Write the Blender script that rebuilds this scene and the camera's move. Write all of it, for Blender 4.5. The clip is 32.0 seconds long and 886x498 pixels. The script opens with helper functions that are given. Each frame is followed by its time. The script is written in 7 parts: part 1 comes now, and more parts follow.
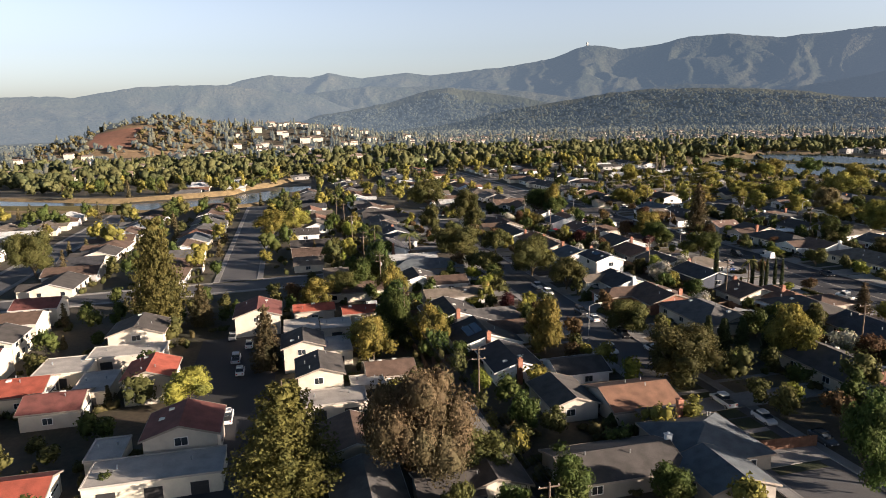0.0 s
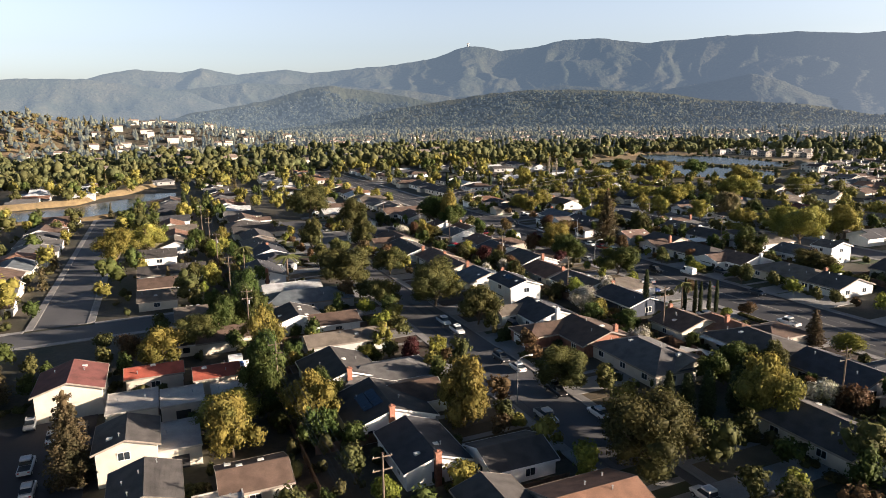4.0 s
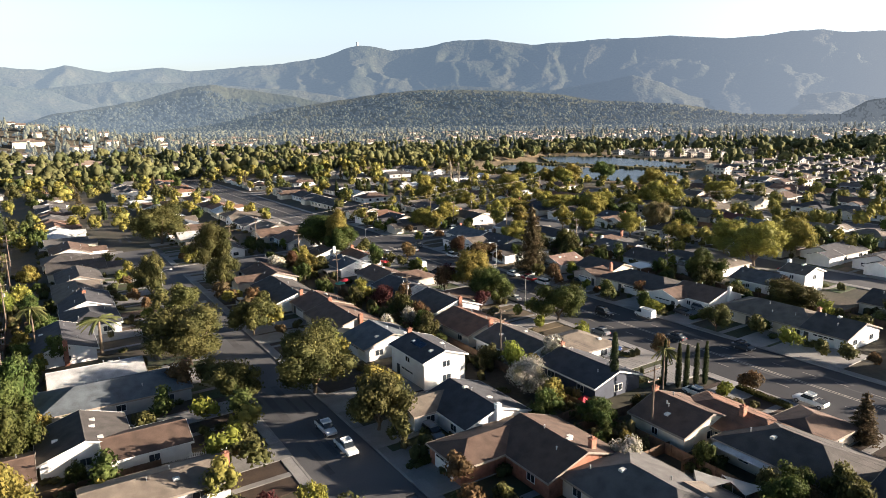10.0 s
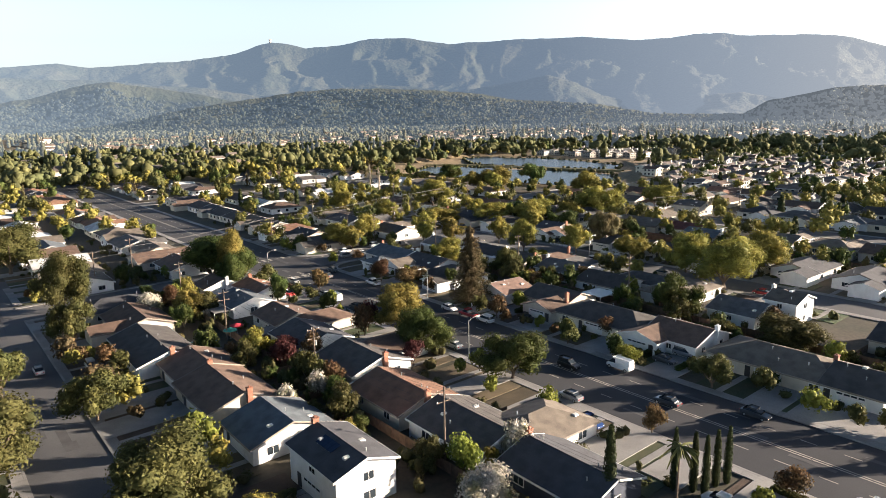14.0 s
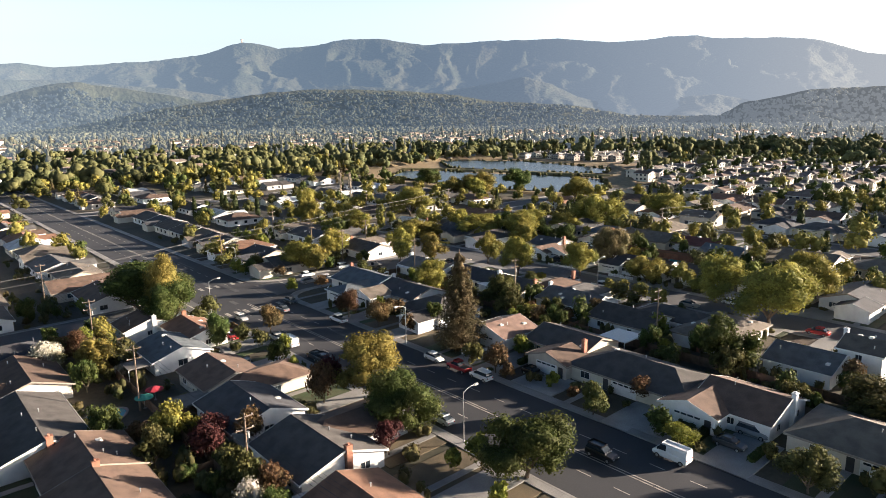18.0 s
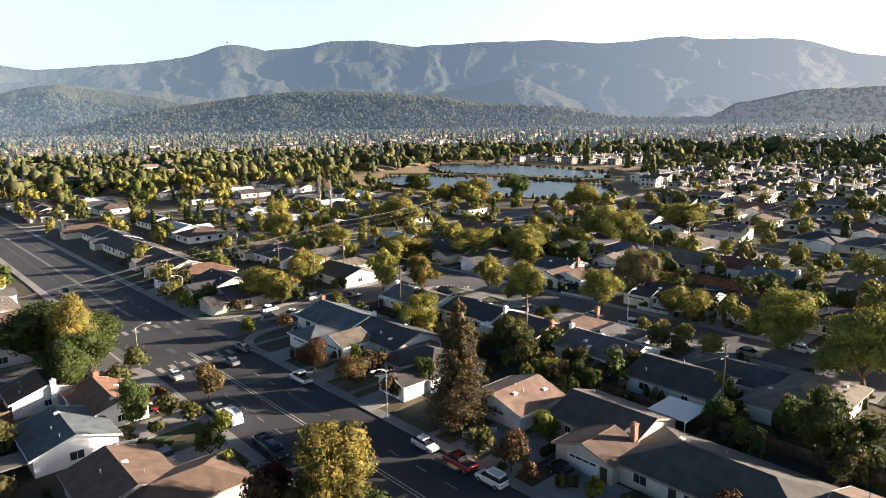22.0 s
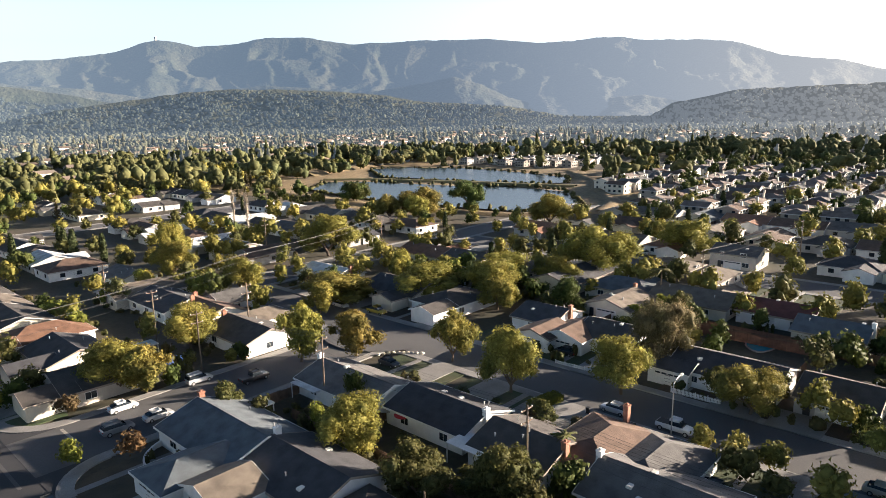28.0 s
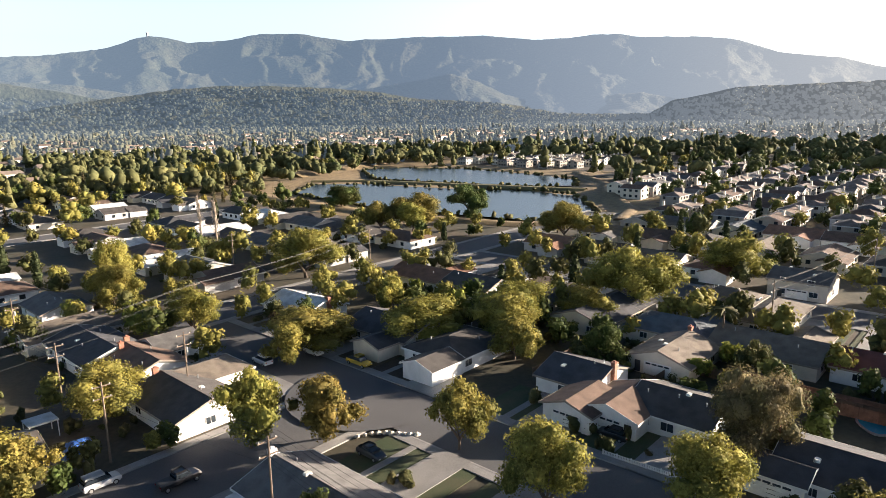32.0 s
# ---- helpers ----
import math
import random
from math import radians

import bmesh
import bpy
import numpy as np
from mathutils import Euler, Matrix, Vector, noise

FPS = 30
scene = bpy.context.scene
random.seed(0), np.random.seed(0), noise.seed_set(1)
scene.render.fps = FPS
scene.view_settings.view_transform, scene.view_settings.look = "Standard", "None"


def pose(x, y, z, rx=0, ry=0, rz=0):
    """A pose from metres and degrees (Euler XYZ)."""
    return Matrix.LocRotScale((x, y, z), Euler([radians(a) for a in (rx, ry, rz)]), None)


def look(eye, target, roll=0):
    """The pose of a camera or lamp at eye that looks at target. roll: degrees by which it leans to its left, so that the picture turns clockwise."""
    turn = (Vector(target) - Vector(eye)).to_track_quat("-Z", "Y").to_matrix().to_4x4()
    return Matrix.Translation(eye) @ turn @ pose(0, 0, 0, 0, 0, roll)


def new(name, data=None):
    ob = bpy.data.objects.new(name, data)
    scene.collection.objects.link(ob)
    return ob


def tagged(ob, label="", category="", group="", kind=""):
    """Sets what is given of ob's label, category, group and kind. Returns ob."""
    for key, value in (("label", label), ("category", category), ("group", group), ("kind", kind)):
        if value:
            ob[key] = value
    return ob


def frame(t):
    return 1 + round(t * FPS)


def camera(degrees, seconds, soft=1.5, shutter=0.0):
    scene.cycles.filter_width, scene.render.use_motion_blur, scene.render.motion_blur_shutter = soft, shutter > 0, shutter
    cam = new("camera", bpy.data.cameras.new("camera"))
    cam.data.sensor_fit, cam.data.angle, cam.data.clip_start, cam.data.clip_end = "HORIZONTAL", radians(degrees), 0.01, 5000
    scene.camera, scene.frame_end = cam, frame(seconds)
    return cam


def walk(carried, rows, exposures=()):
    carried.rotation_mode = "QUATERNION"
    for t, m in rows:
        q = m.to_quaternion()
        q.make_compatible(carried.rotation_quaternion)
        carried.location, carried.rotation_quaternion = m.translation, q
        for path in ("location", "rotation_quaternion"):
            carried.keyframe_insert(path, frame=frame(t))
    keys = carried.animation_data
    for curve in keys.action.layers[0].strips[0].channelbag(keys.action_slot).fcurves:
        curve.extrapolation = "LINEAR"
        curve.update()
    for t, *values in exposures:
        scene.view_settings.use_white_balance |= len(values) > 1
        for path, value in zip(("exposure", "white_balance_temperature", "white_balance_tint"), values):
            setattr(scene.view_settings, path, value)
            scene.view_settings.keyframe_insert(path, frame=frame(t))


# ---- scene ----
cam = camera(67.7, 32.0, soft=0.6)
PATH = [
    (0, (0.0, 0.0, 49.853), (0.444, 1.911, 49.467), -1.1),
    (0.5, (0.685, 4.468, 49.893), (1.173, 6.368, 49.505), -1.0),
    (1, (1.623, 9.282, 49.923), (2.158, 11.17, 49.535), -1.0),
    (2, (3.729, 17.763, 49.977), (4.345, 19.626, 49.587), -0.9),
    (3, (6.04, 26.295, 50.187), (6.736, 28.129, 49.795), -0.8),
    (3.5, (7.313, 30.604, 50.233), (8.046, 32.423, 49.84), -0.7),
    (5.5, (13.813, 47.107, 50.368), (14.67, 48.871, 49.975), -0.8),
    (6, (15.403, 50.898, 50.344), (16.283, 52.65, 49.952), -0.8),
    (7, (19.508, 59.396, 50.386), (20.439, 61.122, 49.993), -0.7),
    (8, (23.853, 67.566, 50.294), (24.833, 69.264, 49.9), -0.8),
    (9, (28.254, 75.476, 50.257), (29.278, 77.148, 49.861), -0.8),
    (10, (33.382, 84.079, 50.115), (34.426, 85.738, 49.719), -0.8),
    (11, (38.352, 91.991, 50.03), (39.425, 93.632, 49.634), -0.8),
    (12, (44.197, 101.122, 50.078), (45.342, 102.712, 49.679), -0.8),
    (13, (49.487, 108.98, 49.979), (50.679, 110.535, 49.579), -0.8),
    (14, (54.743, 116.42, 50.037), (55.979, 117.94, 49.636), -0.8),
    (14.5, (57.624, 120.438, 49.995), (58.882, 121.94, 49.593), -0.8),
    (16.5, (68.232, 134.511, 49.635), (69.519, 135.989, 49.236), -0.9),
    (17, (71.084, 138.082, 49.533), (72.372, 139.559, 49.134), -0.8),
    (18, (76.53, 145.057, 49.202), (77.822, 146.531, 48.805), -0.7),
    (19, (82.091, 151.751, 49.045), (83.386, 153.224, 48.651), -0.7),
    (20, (88.066, 158.809, 48.753), (89.365, 160.279, 48.36), -0.7),
    (21, (94.106, 165.822, 48.665), (95.409, 167.288, 48.273), -0.8),
    (22, (100.014, 172.397, 48.461), (101.329, 173.851, 48.07), -0.9),
    (23, (106.168, 179.425, 48.41), (107.507, 180.858, 48.018), -0.9),
    (24, (112.587, 186.707, 48.281), (113.964, 188.103, 47.888), -1.0),
    (25, (118.299, 193.133, 48.128), (119.702, 194.503, 47.735), -1.0),
    (25.5, (121.304, 196.329, 48.135), (122.715, 197.691, 47.742), -1.0),
    (27.5, (133.267, 209.282, 48.11), (134.705, 210.615, 47.716), -0.9),
    (28, (136.329, 212.4, 48.056), (137.768, 213.732, 47.66), -0.9),
    (29, (142.743, 218.753, 47.916), (144.184, 220.082, 47.517), -0.8),
    (30, (149.291, 225.156, 47.633), (150.734, 226.482, 47.233), -0.8),
    (31, (155.495, 231.265, 47.557), (156.94, 232.588, 47.155), -0.7),
    (31.5, (158.489, 234.12, 47.578), (159.935, 235.442, 47.175), -0.7),
    (32, (161.783, 237.206, 47.563), (163.229, 238.527, 47.16), -0.8),
]
walk(cam, [(t, look(eye, target, roll)) for t, eye, target, roll in PATH], [(0, 1.38, 6200, 18), (9, 1.88, 6120, 15), (19, 2.0, 6120, 15), (32, 2.05, 6120, 15)])

import itertools

# Frame of the place: x across the streets, y along them; the ground falls gently to the west.


def gz(x, y):
    return 0.01585 * 700 * math.tanh(x / 700) - 0.00482 * 700 * math.tanh(y / 700)


# ---------------------------------------------------------------- world and sun
SUN_AZ, SUN_EL = radians(122), radians(12)
world = bpy.data.worlds.new("sky")
scene.world = world
world.use_nodes = True
wn = world.node_tree.nodes
sky = wn.new("ShaderNodeTexSky")
sky.sky_type = "NISHITA"
sky.sun_disc = False
sky.sun_elevation = SUN_EL
sky.sun_rotation = SUN_AZ
sky.altitude = 100
sky.air_density = 1.0
sky.dust_density = 2.0
sky.ozone_density = 2.0
wn["Background"].inputs["Strength"].default_value = 0.05
# sky scaled up low down for a bright horizon, dimmed overhead to deepen the shade
direction, parts_of = wn.new("ShaderNodeTexCoord"), wn.new("ShaderNodeSeparateXYZ")
world.node_tree.links.new(direction.outputs["Generated"], parts_of.inputs[0])
sky_gain = wn.new("ShaderNodeMapRange")
sky_gain.interpolation_type = "SMOOTHSTEP"
for key, value in (("From Min", 0.14), ("From Max", 0.5), ("To Min", 1.9), ("To Max", 0.4)):
    sky_gain.inputs[key].default_value = value
world.node_tree.links.new(parts_of.outputs["Z"], sky_gain.inputs["Value"])
brighter = wn.new("ShaderNodeVectorMath")
brighter.operation = "SCALE"
pale = wn.new("ShaderNodeHueSaturation")
clear = wn.new("ShaderNodeMapRange")
clear.interpolation_type = "SMOOTHSTEP"
for key, value in (("From Min", 0.12), ("From Max", 0.45), ("To Min", 0.55), ("To Max", 1.25)):
    clear.inputs[key].default_value = value
world.node_tree.links.new(parts_of.outputs["Z"], clear.inputs["Value"])
world.node_tree.links.new(clear.outputs["Result"], pale.inputs["Saturation"])
world.node_tree.links.new(sky.outputs["Color"], pale.inputs["Color"])
world.node_tree.links.new(pale.outputs["Color"], brighter.inputs[0])
world.node_tree.links.new(sky_gain.outputs["Result"], brighter.inputs["Scale"])
world.node_tree.links.new(brighter.outputs["Vector"], wn["Background"].inputs["Color"])
sun_data = bpy.data.lights.new("sun", "SUN")
sun_data.energy = 5.0
sun_data.angle = radians(0.6)
sun_data.color = (1.0, 0.83, 0.62)
sun = new("sun", sun_data)
sun_to = Vector((math.sin(SUN_AZ) * math.cos(SUN_EL), math.cos(SUN_AZ) * math.cos(SUN_EL), math.sin(SUN_EL)))
sun.matrix_world = look(tuple(sun_to * 500 + Vector((100, 200, 0))), (100, 200, 0))
tagged(sun, "low warm evening sun", "sun", kind="structure")


# ---------------------------------------------------------------- materials
def surface(name, base, other=None, rough=0.85, scale=3.0, fine=40.0, bump=0.15, vary=0.12, metal=0.0, stain=0.35, coords="Object", hue=0.0, island=False, through_light=0.0, piece=0.0):
    """Two scales of noise between two colours, a per-object shift of brightness, and fine relief."""
    m = bpy.data.materials.new(name)
    m.use_nodes = True
    nt = m.node_tree
    n, k = nt.nodes, nt.links
    bsdf = n["Principled BSDF"]
    bsdf.inputs["Roughness"].default_value = rough
    bsdf.inputs["Metallic"].default_value = metal
    tc = n.new("ShaderNodeTexCoord")
    big = n.new("ShaderNodeTexNoise")
    big.inputs["Scale"].default_value = scale
    big.inputs["Detail"].default_value = 4
    small = n.new("ShaderNodeTexNoise")
    small.inputs["Scale"].default_value = fine
    small.inputs["Detail"].default_value = 3
    k.new(tc.outputs[coords], big.inputs["Vector"])
    k.new(tc.outputs[coords], small.inputs["Vector"])
    mix = n.new("ShaderNodeMix")
    mix.data_type = "RGBA"
    mix.inputs["A"].default_value = (*base, 1)
    mix.inputs["B"].default_value = (*(other or tuple(c * (1 - stain) for c in base)), 1)
    ramp = n.new("ShaderNodeMapRange")
    ramp.inputs["From Min"].default_value = 0.38
    ramp.inputs["From Max"].default_value = 0.68
    k.new(big.outputs["Fac"], ramp.inputs["Value"])
    k.new(ramp.outputs["Result"], mix.inputs["Factor"])
    grain = n.new("ShaderNodeMapRange")
    grain.inputs["From Min"].default_value = 0.3
    grain.inputs["From Max"].default_value = 0.7
    grain.inputs["To Min"].default_value = 1 - stain * 0.5
    grain.inputs["To Max"].default_value = 1 + stain * 0.4
    k.new(small.outputs["Fac"], grain.inputs["Value"])
    rnd = n.new("ShaderNodeObjectInfo")
    shift = n.new("ShaderNodeMapRange")
    shift.inputs["To Min"].default_value = 1 - vary
    shift.inputs["To Max"].default_value = 1 + vary
    if island:
        geo = n.new("ShaderNodeNewGeometry")
        k.new(geo.outputs["Random Per Island"], shift.inputs["Value"])
    else:
        k.new(rnd.outputs["Random"], shift.inputs["Value"])
    mul = n.new("ShaderNodeMath")
    mul.operation = "MULTIPLY"
    k.new(grain.outputs["Result"], mul.inputs[0])
    k.new(shift.outputs["Result"], mul.inputs[1])
    hsv = n.new("ShaderNodeHueSaturation")
    k.new(mix.outputs["Result"], hsv.inputs["Color"])
    value = mul.outputs["Value"]
    if piece:
        own = n.new("ShaderNodeNewGeometry")
        each = n.new("ShaderNodeMapRange")
        each.inputs["To Min"].default_value = 1 - piece
        each.inputs["To Max"].default_value = 1 + piece
        k.new(own.outputs["Random Per Island"], each.inputs["Value"])
        both = n.new("ShaderNodeMath")
        both.operation = "MULTIPLY"
        k.new(value, both.inputs[0])
        k.new(each.outputs["Result"], both.inputs[1])
        value = both.outputs["Value"]
    k.new(value, hsv.inputs["Value"])
    if hue:
        turn = n.new("ShaderNodeMapRange")
        turn.inputs["To Min"].default_value = 0.5 - hue
        turn.inputs["To Max"].default_value = 0.5 + hue
        k.new(rnd.outputs["Random"], turn.inputs["Value"])
        k.new(turn.outputs["Result"], hsv.inputs["Hue"])
    k.new(hsv.outputs["Color"], bsdf.inputs["Base Color"])
    if bump:
        bp = n.new("ShaderNodeBump")
        bp.inputs["Strength"].default_value = bump
        bp.inputs["Distance"].default_value = 0.05
        k.new(small.outputs["Fac"], bp.inputs["Height"])
        k.new(bp.outputs["Normal"], bsdf.inputs["Normal"])
    if through_light:
        bsdf.inputs["Specular IOR Level"].default_value = 0.08
        tr = n.new("ShaderNodeBsdfTranslucent")
        mx = n.new("ShaderNodeMixShader")
        mx.inputs["Fac"].default_value = through_light
        k.new(hsv.outputs["Color"], tr.inputs["Color"])
        k.new(bsdf.outputs["BSDF"], mx.inputs[1])
        k.new(tr.outputs["BSDF"], mx.inputs[2])
        k.new(mx.outputs["Shader"], n["Material Output"].inputs["Surface"])
    return m


def shingle(name, base, rows=7.0):
    """Roof covering with courses running along the slope, patches and weathering."""
    m = surface(name, base, tuple(c * 0.62 for c in base), rough=0.9, scale=0.5, fine=9, bump=0.3, vary=0.18, stain=0.3)
    n, k = m.node_tree.nodes, m.node_tree.links
    tc = n.new("ShaderNodeTexCoord")
    sep = n.new("ShaderNodeSeparateXYZ")
    k.new(tc.outputs["Object"], sep.inputs[0])
    wave = n.new("ShaderNodeMath")
    wave.operation = "MULTIPLY"
    wave.inputs[1].default_value = rows * 3.0
    k.new(sep.outputs["Z"], wave.inputs[0])
    fr = n.new("ShaderNodeMath")
    fr.operation = "FRACT"
    k.new(wave.outputs[0], fr.inputs[0])
    bp = n.new("ShaderNodeBump")
    bp.inputs["Strength"].default_value = 0.4
    bp.inputs["Distance"].default_value = 0.03
    k.new(fr.outputs[0], bp.inputs["Height"])
    old = n["Bump"]
    k.new(bp.outputs["Normal"], old.inputs["Normal"])
    return m


ROOF = {
    "dark": shingle("roof_dark", (0.082, 0.074, 0.068)),
    "brown": shingle("roof_brown", (0.145, 0.094, 0.068)),
    "orange": shingle("roof_orange_brown", (0.235, 0.125, 0.078)),
    "red": shingle("roof_red_tile", (0.42, 0.10, 0.06), 2.5),
    "maroon": shingle("roof_maroon", (0.17, 0.06, 0.05)),
    "grey": shingle("roof_grey", (0.135, 0.13, 0.125)),
    "blue": shingle("roof_blue_grey", (0.115, 0.135, 0.15)),
    "navy": shingle("roof_slate", (0.062, 0.063, 0.070)),
    "tan": shingle("roof_tan", (0.18, 0.15, 0.118)),
    "pink": shingle("roof_rose_brown", (0.31, 0.20, 0.155)),
    "taupe": shingle("roof_taupe_tile", (0.185, 0.15, 0.128), 3.0),
    "white": shingle("roof_white", (0.62, 0.63, 0.62)),
}
WALL = {
    "white": surface("stucco_white", (0.80, 0.79, 0.76), scale=0.6, fine=25, stain=0.14, bump=0.2, vary=0.06),
    "cream": surface("stucco_cream", (0.62, 0.56, 0.46), scale=0.6, fine=25, stain=0.16, bump=0.2, vary=0.12, hue=0.01),
    "grey": surface("stucco_grey", (0.45, 0.44, 0.42), scale=0.6, fine=25, stain=0.16, bump=0.2, vary=0.12),
    "taupe": surface("stucco_taupe", (0.30, 0.27, 0.23), scale=0.6, fine=25, stain=0.16, bump=0.2, vary=0.15),
    "navy": surface("siding_dark_blue", (0.05, 0.06, 0.085), scale=0.6, fine=25, stain=0.2, bump=0.2),
    "brick": surface("wall_brick_red", (0.33, 0.14, 0.085), scale=1.2, fine=18, stain=0.35, bump=0.4),
}
TRIM = surface("paint_white_trim", (0.78, 0.77, 0.73), rough=0.5, scale=2, fine=30, stain=0.1, bump=0.05, vary=0.05)
TRIM_BROWN = surface("paint_brown_trim", (0.30, 0.255, 0.21), rough=0.6, scale=2, fine=30, stain=0.2, bump=0.05, vary=0.2)
BRICK = surface("chimney_brick", (0.36, 0.16, 0.10), scale=2, fine=12, stain=0.4, bump=0.5)
FLATROOF = surface("flat_roof_gravel", (0.50, 0.465, 0.415), (0.36, 0.335, 0.30), scale=0.35, fine=8, stain=0.3, bump=0.2, vary=0.12)
CONCRETE = surface("concrete", (0.30, 0.29, 0.275), scale=0.25, fine=6, stain=0.28, bump=0.1, vary=0.14)
KERB = surface("kerb_concrete", (0.32, 0.31, 0.29), scale=0.4, fine=6, stain=0.25, bump=0.1)
PATCH = surface("asphalt_patch", (0.088, 0.087, 0.088), scale=0.3, fine=20, stain=0.3, bump=0.2)
PAINT = surface("road_paint", (0.46, 0.43, 0.37), scale=1.5, fine=12, stain=0.45, bump=0.05)
LAWN = surface("lawn_green", (0.045, 0.065, 0.024), (0.075, 0.075, 0.035), scale=0.35, fine=14, stain=0.4, bump=0.6, vary=0.3, hue=0.02)
DRYLAWN = surface("lawn_dry", (0.125, 0.095, 0.055), (0.075, 0.06, 0.036), scale=0.3, fine=10, stain=0.4, bump=0.5, vary=0.25)
DRY = surface("dry_grass", (0.24, 0.175, 0.085), (0.16, 0.115, 0.06), scale=0.3, fine=10, stain=0.4, bump=0.5, vary=0.25)
REEDS = surface("reeds", (0.17, 0.14, 0.05), (0.09, 0.09, 0.035), scale=0.1, fine=1.5, stain=0.5, bump=0.8, vary=0.0)
SOIL = surface("bark_mulch", (0.075, 0.05, 0.034), scale=0.5, fine=12, stain=0.4, bump=0.6, vary=0.25)
WOOD = surface("fence_wood", (0.17, 0.105, 0.065), scale=1.0, fine=14, stain=0.45, bump=0.3, vary=0.3)
REDWOOD = surface("fence_redwood", (0.19, 0.095, 0.058), scale=1.0, fine=14, stain=0.4, bump=0.3, vary=0.25)
POLEWOOD = surface("pole_wood", (0.20, 0.15, 0.11), scale=0.8, fine=14, stain=0.4, bump=0.3)
STEEL = surface("galvanised_steel", (0.42, 0.43, 0.43), rough=0.45, metal=0.6, scale=1, fine=20, stain=0.15, bump=0.02)
BARK = surface("tree_bark", (0.13, 0.095, 0.065), scale=1.5, fine=12, stain=0.5, bump=0.6, vary=0.25)
PALEBARK = surface("pale_bark", (0.42, 0.35, 0.27), scale=1.5, fine=12, stain=0.35, bump=0.4, vary=0.1)
RUBBER = surface("tyre_rubber", (0.02, 0.02, 0.021), rough=0.8, scale=4, fine=30, stain=0.2, bump=0.05)
DARKMETAL = surface("dark_metal", (0.05, 0.05, 0.052), rough=0.5, metal=0.3, scale=3, fine=30, stain=0.2, bump=0.05)
CANVAS = surface("shade_canvas", (0.55, 0.52, 0.46), scale=0.8, fine=20, stain=0.2, bump=0.1, vary=0.2)
BLUECLOTH = surface("tarpaulin_blue", (0.03, 0.09, 0.30), rough=0.5, scale=1, fine=10, stain=0.3, bump=0.2)
REDCLOTH = surface("cloth_red", (0.45, 0.03, 0.05), scale=1, fine=14, stain=0.25, bump=0.1)
GREENCLOTH = surface("cloth_teal", (0.05, 0.28, 0.22), scale=1, fine=14, stain=0.25, bump=0.1)
SOLAR = surface("solar_panel", (0.02, 0.03, 0.06), rough=0.15, scale=4, fine=30, stain=0.2, bump=0.0)
GLAZE = surface("window_glass", (0.035, 0.045, 0.055), rough=0.08, scale=0.8, fine=8, stain=0.3, bump=0.0, vary=0.4)
LENS = surface("lamp_lens", (0.75, 0.73, 0.66), rough=0.25, scale=4, fine=30, stain=0.05, bump=0.0)
TAILRED = surface("tail_light_red", (0.4, 0.02, 0.02), rough=0.2, scale=4, fine=30, stain=0.1, bump=0.0)


def leaves(name, base, other, vary=0.2, hue=0.02):
    return surface(name, base, other, rough=0.65, scale=1.6, fine=13.0, bump=0.0, vary=vary, stain=0.5, hue=hue, through_light=0.3, piece=0.3)


LEAF_TONE = {
    "b": ("olive_gold", (0.245, 0.21, 0.05), (0.14, 0.142, 0.038)),
    "o": ("oak", (0.10, 0.095, 0.032), (0.065, 0.072, 0.026)),
    "d": ("dark_green", (0.058, 0.08, 0.022), (0.09, 0.10, 0.03)),
    "e": ("bronze", (0.185, 0.145, 0.075), (0.105, 0.10, 0.048)),
    "f": ("golden_green", (0.125, 0.11, 0.034), (0.07, 0.074, 0.026)),
    "r": ("redwood", (0.125, 0.098, 0.05), (0.072, 0.07, 0.034)),
    "c": ("cypress", (0.05, 0.062, 0.024), (0.034, 0.044, 0.02)),
    "m": ("maroon", (0.085, 0.032, 0.028), (0.05, 0.024, 0.022)),
    "n": ("rust", (0.135, 0.082, 0.04), (0.085, 0.066, 0.034)),
    "l": ("lime", (0.19, 0.20, 0.035), (0.115, 0.135, 0.03)),
    "w": ("blossom_white", (0.52, 0.49, 0.42), (0.16, 0.16, 0.06)),
    "p": ("palm", (0.14, 0.14, 0.05), (0.09, 0.10, 0.04)),
}
LEAF = {k: leaves("leaves_" + q[0], q[1], q[2]) for k, q in LEAF_TONE.items()}
LEAF_BELT = {k: surface("canopy_" + q[0], q[1], q[2], rough=0.7, scale=0.11, fine=1.1, bump=0.0, vary=0.0, stain=0.5, through_light=0.2, piece=0.32) for k, q in LEAF_TONE.items()}
LEAF_KIND = {
    "b": ("broad-leaved street tree with olive and golden foliage", 0.13), "o": ("spreading oak-like tree with dull olive foliage", 0.12),
    "d": ("dense dark green leafy tree", 0.07), "e": ("tall drooping tree with bronze foliage", 0.08), "f": ("broad old conifer with golden green needles", 0.05),
    "r": ("tall narrow redwood with drooping dark branches", 0.05), "c": ("slim dark cypress column", 0.02), "m": ("small ornamental tree with maroon leaves", 0.14),
    "n": ("young street tree with rust-coloured leaves", 0.22), "l": ("rounded shrub with bright lime leaves", 0.08), "w": ("rounded oleander shrub full of white blossom", 0.08),
    "p": ("palm with a crown of arching fronds", 0.7),
}


def water_material():
    m = surface("pond_water", (0.02, 0.035, 0.04), rough=0.24, scale=0.01, fine=0.6, bump=0.12, stain=0.3, coords="Object")
    m.node_tree.nodes["Bump"].inputs["Distance"].default_value = 0.02
    return m


WATER = water_material()
POOL = surface("pool_water", (0.05, 0.32, 0.40), rough=0.05, scale=0.3, fine=2, bump=0.05, stain=0.15)


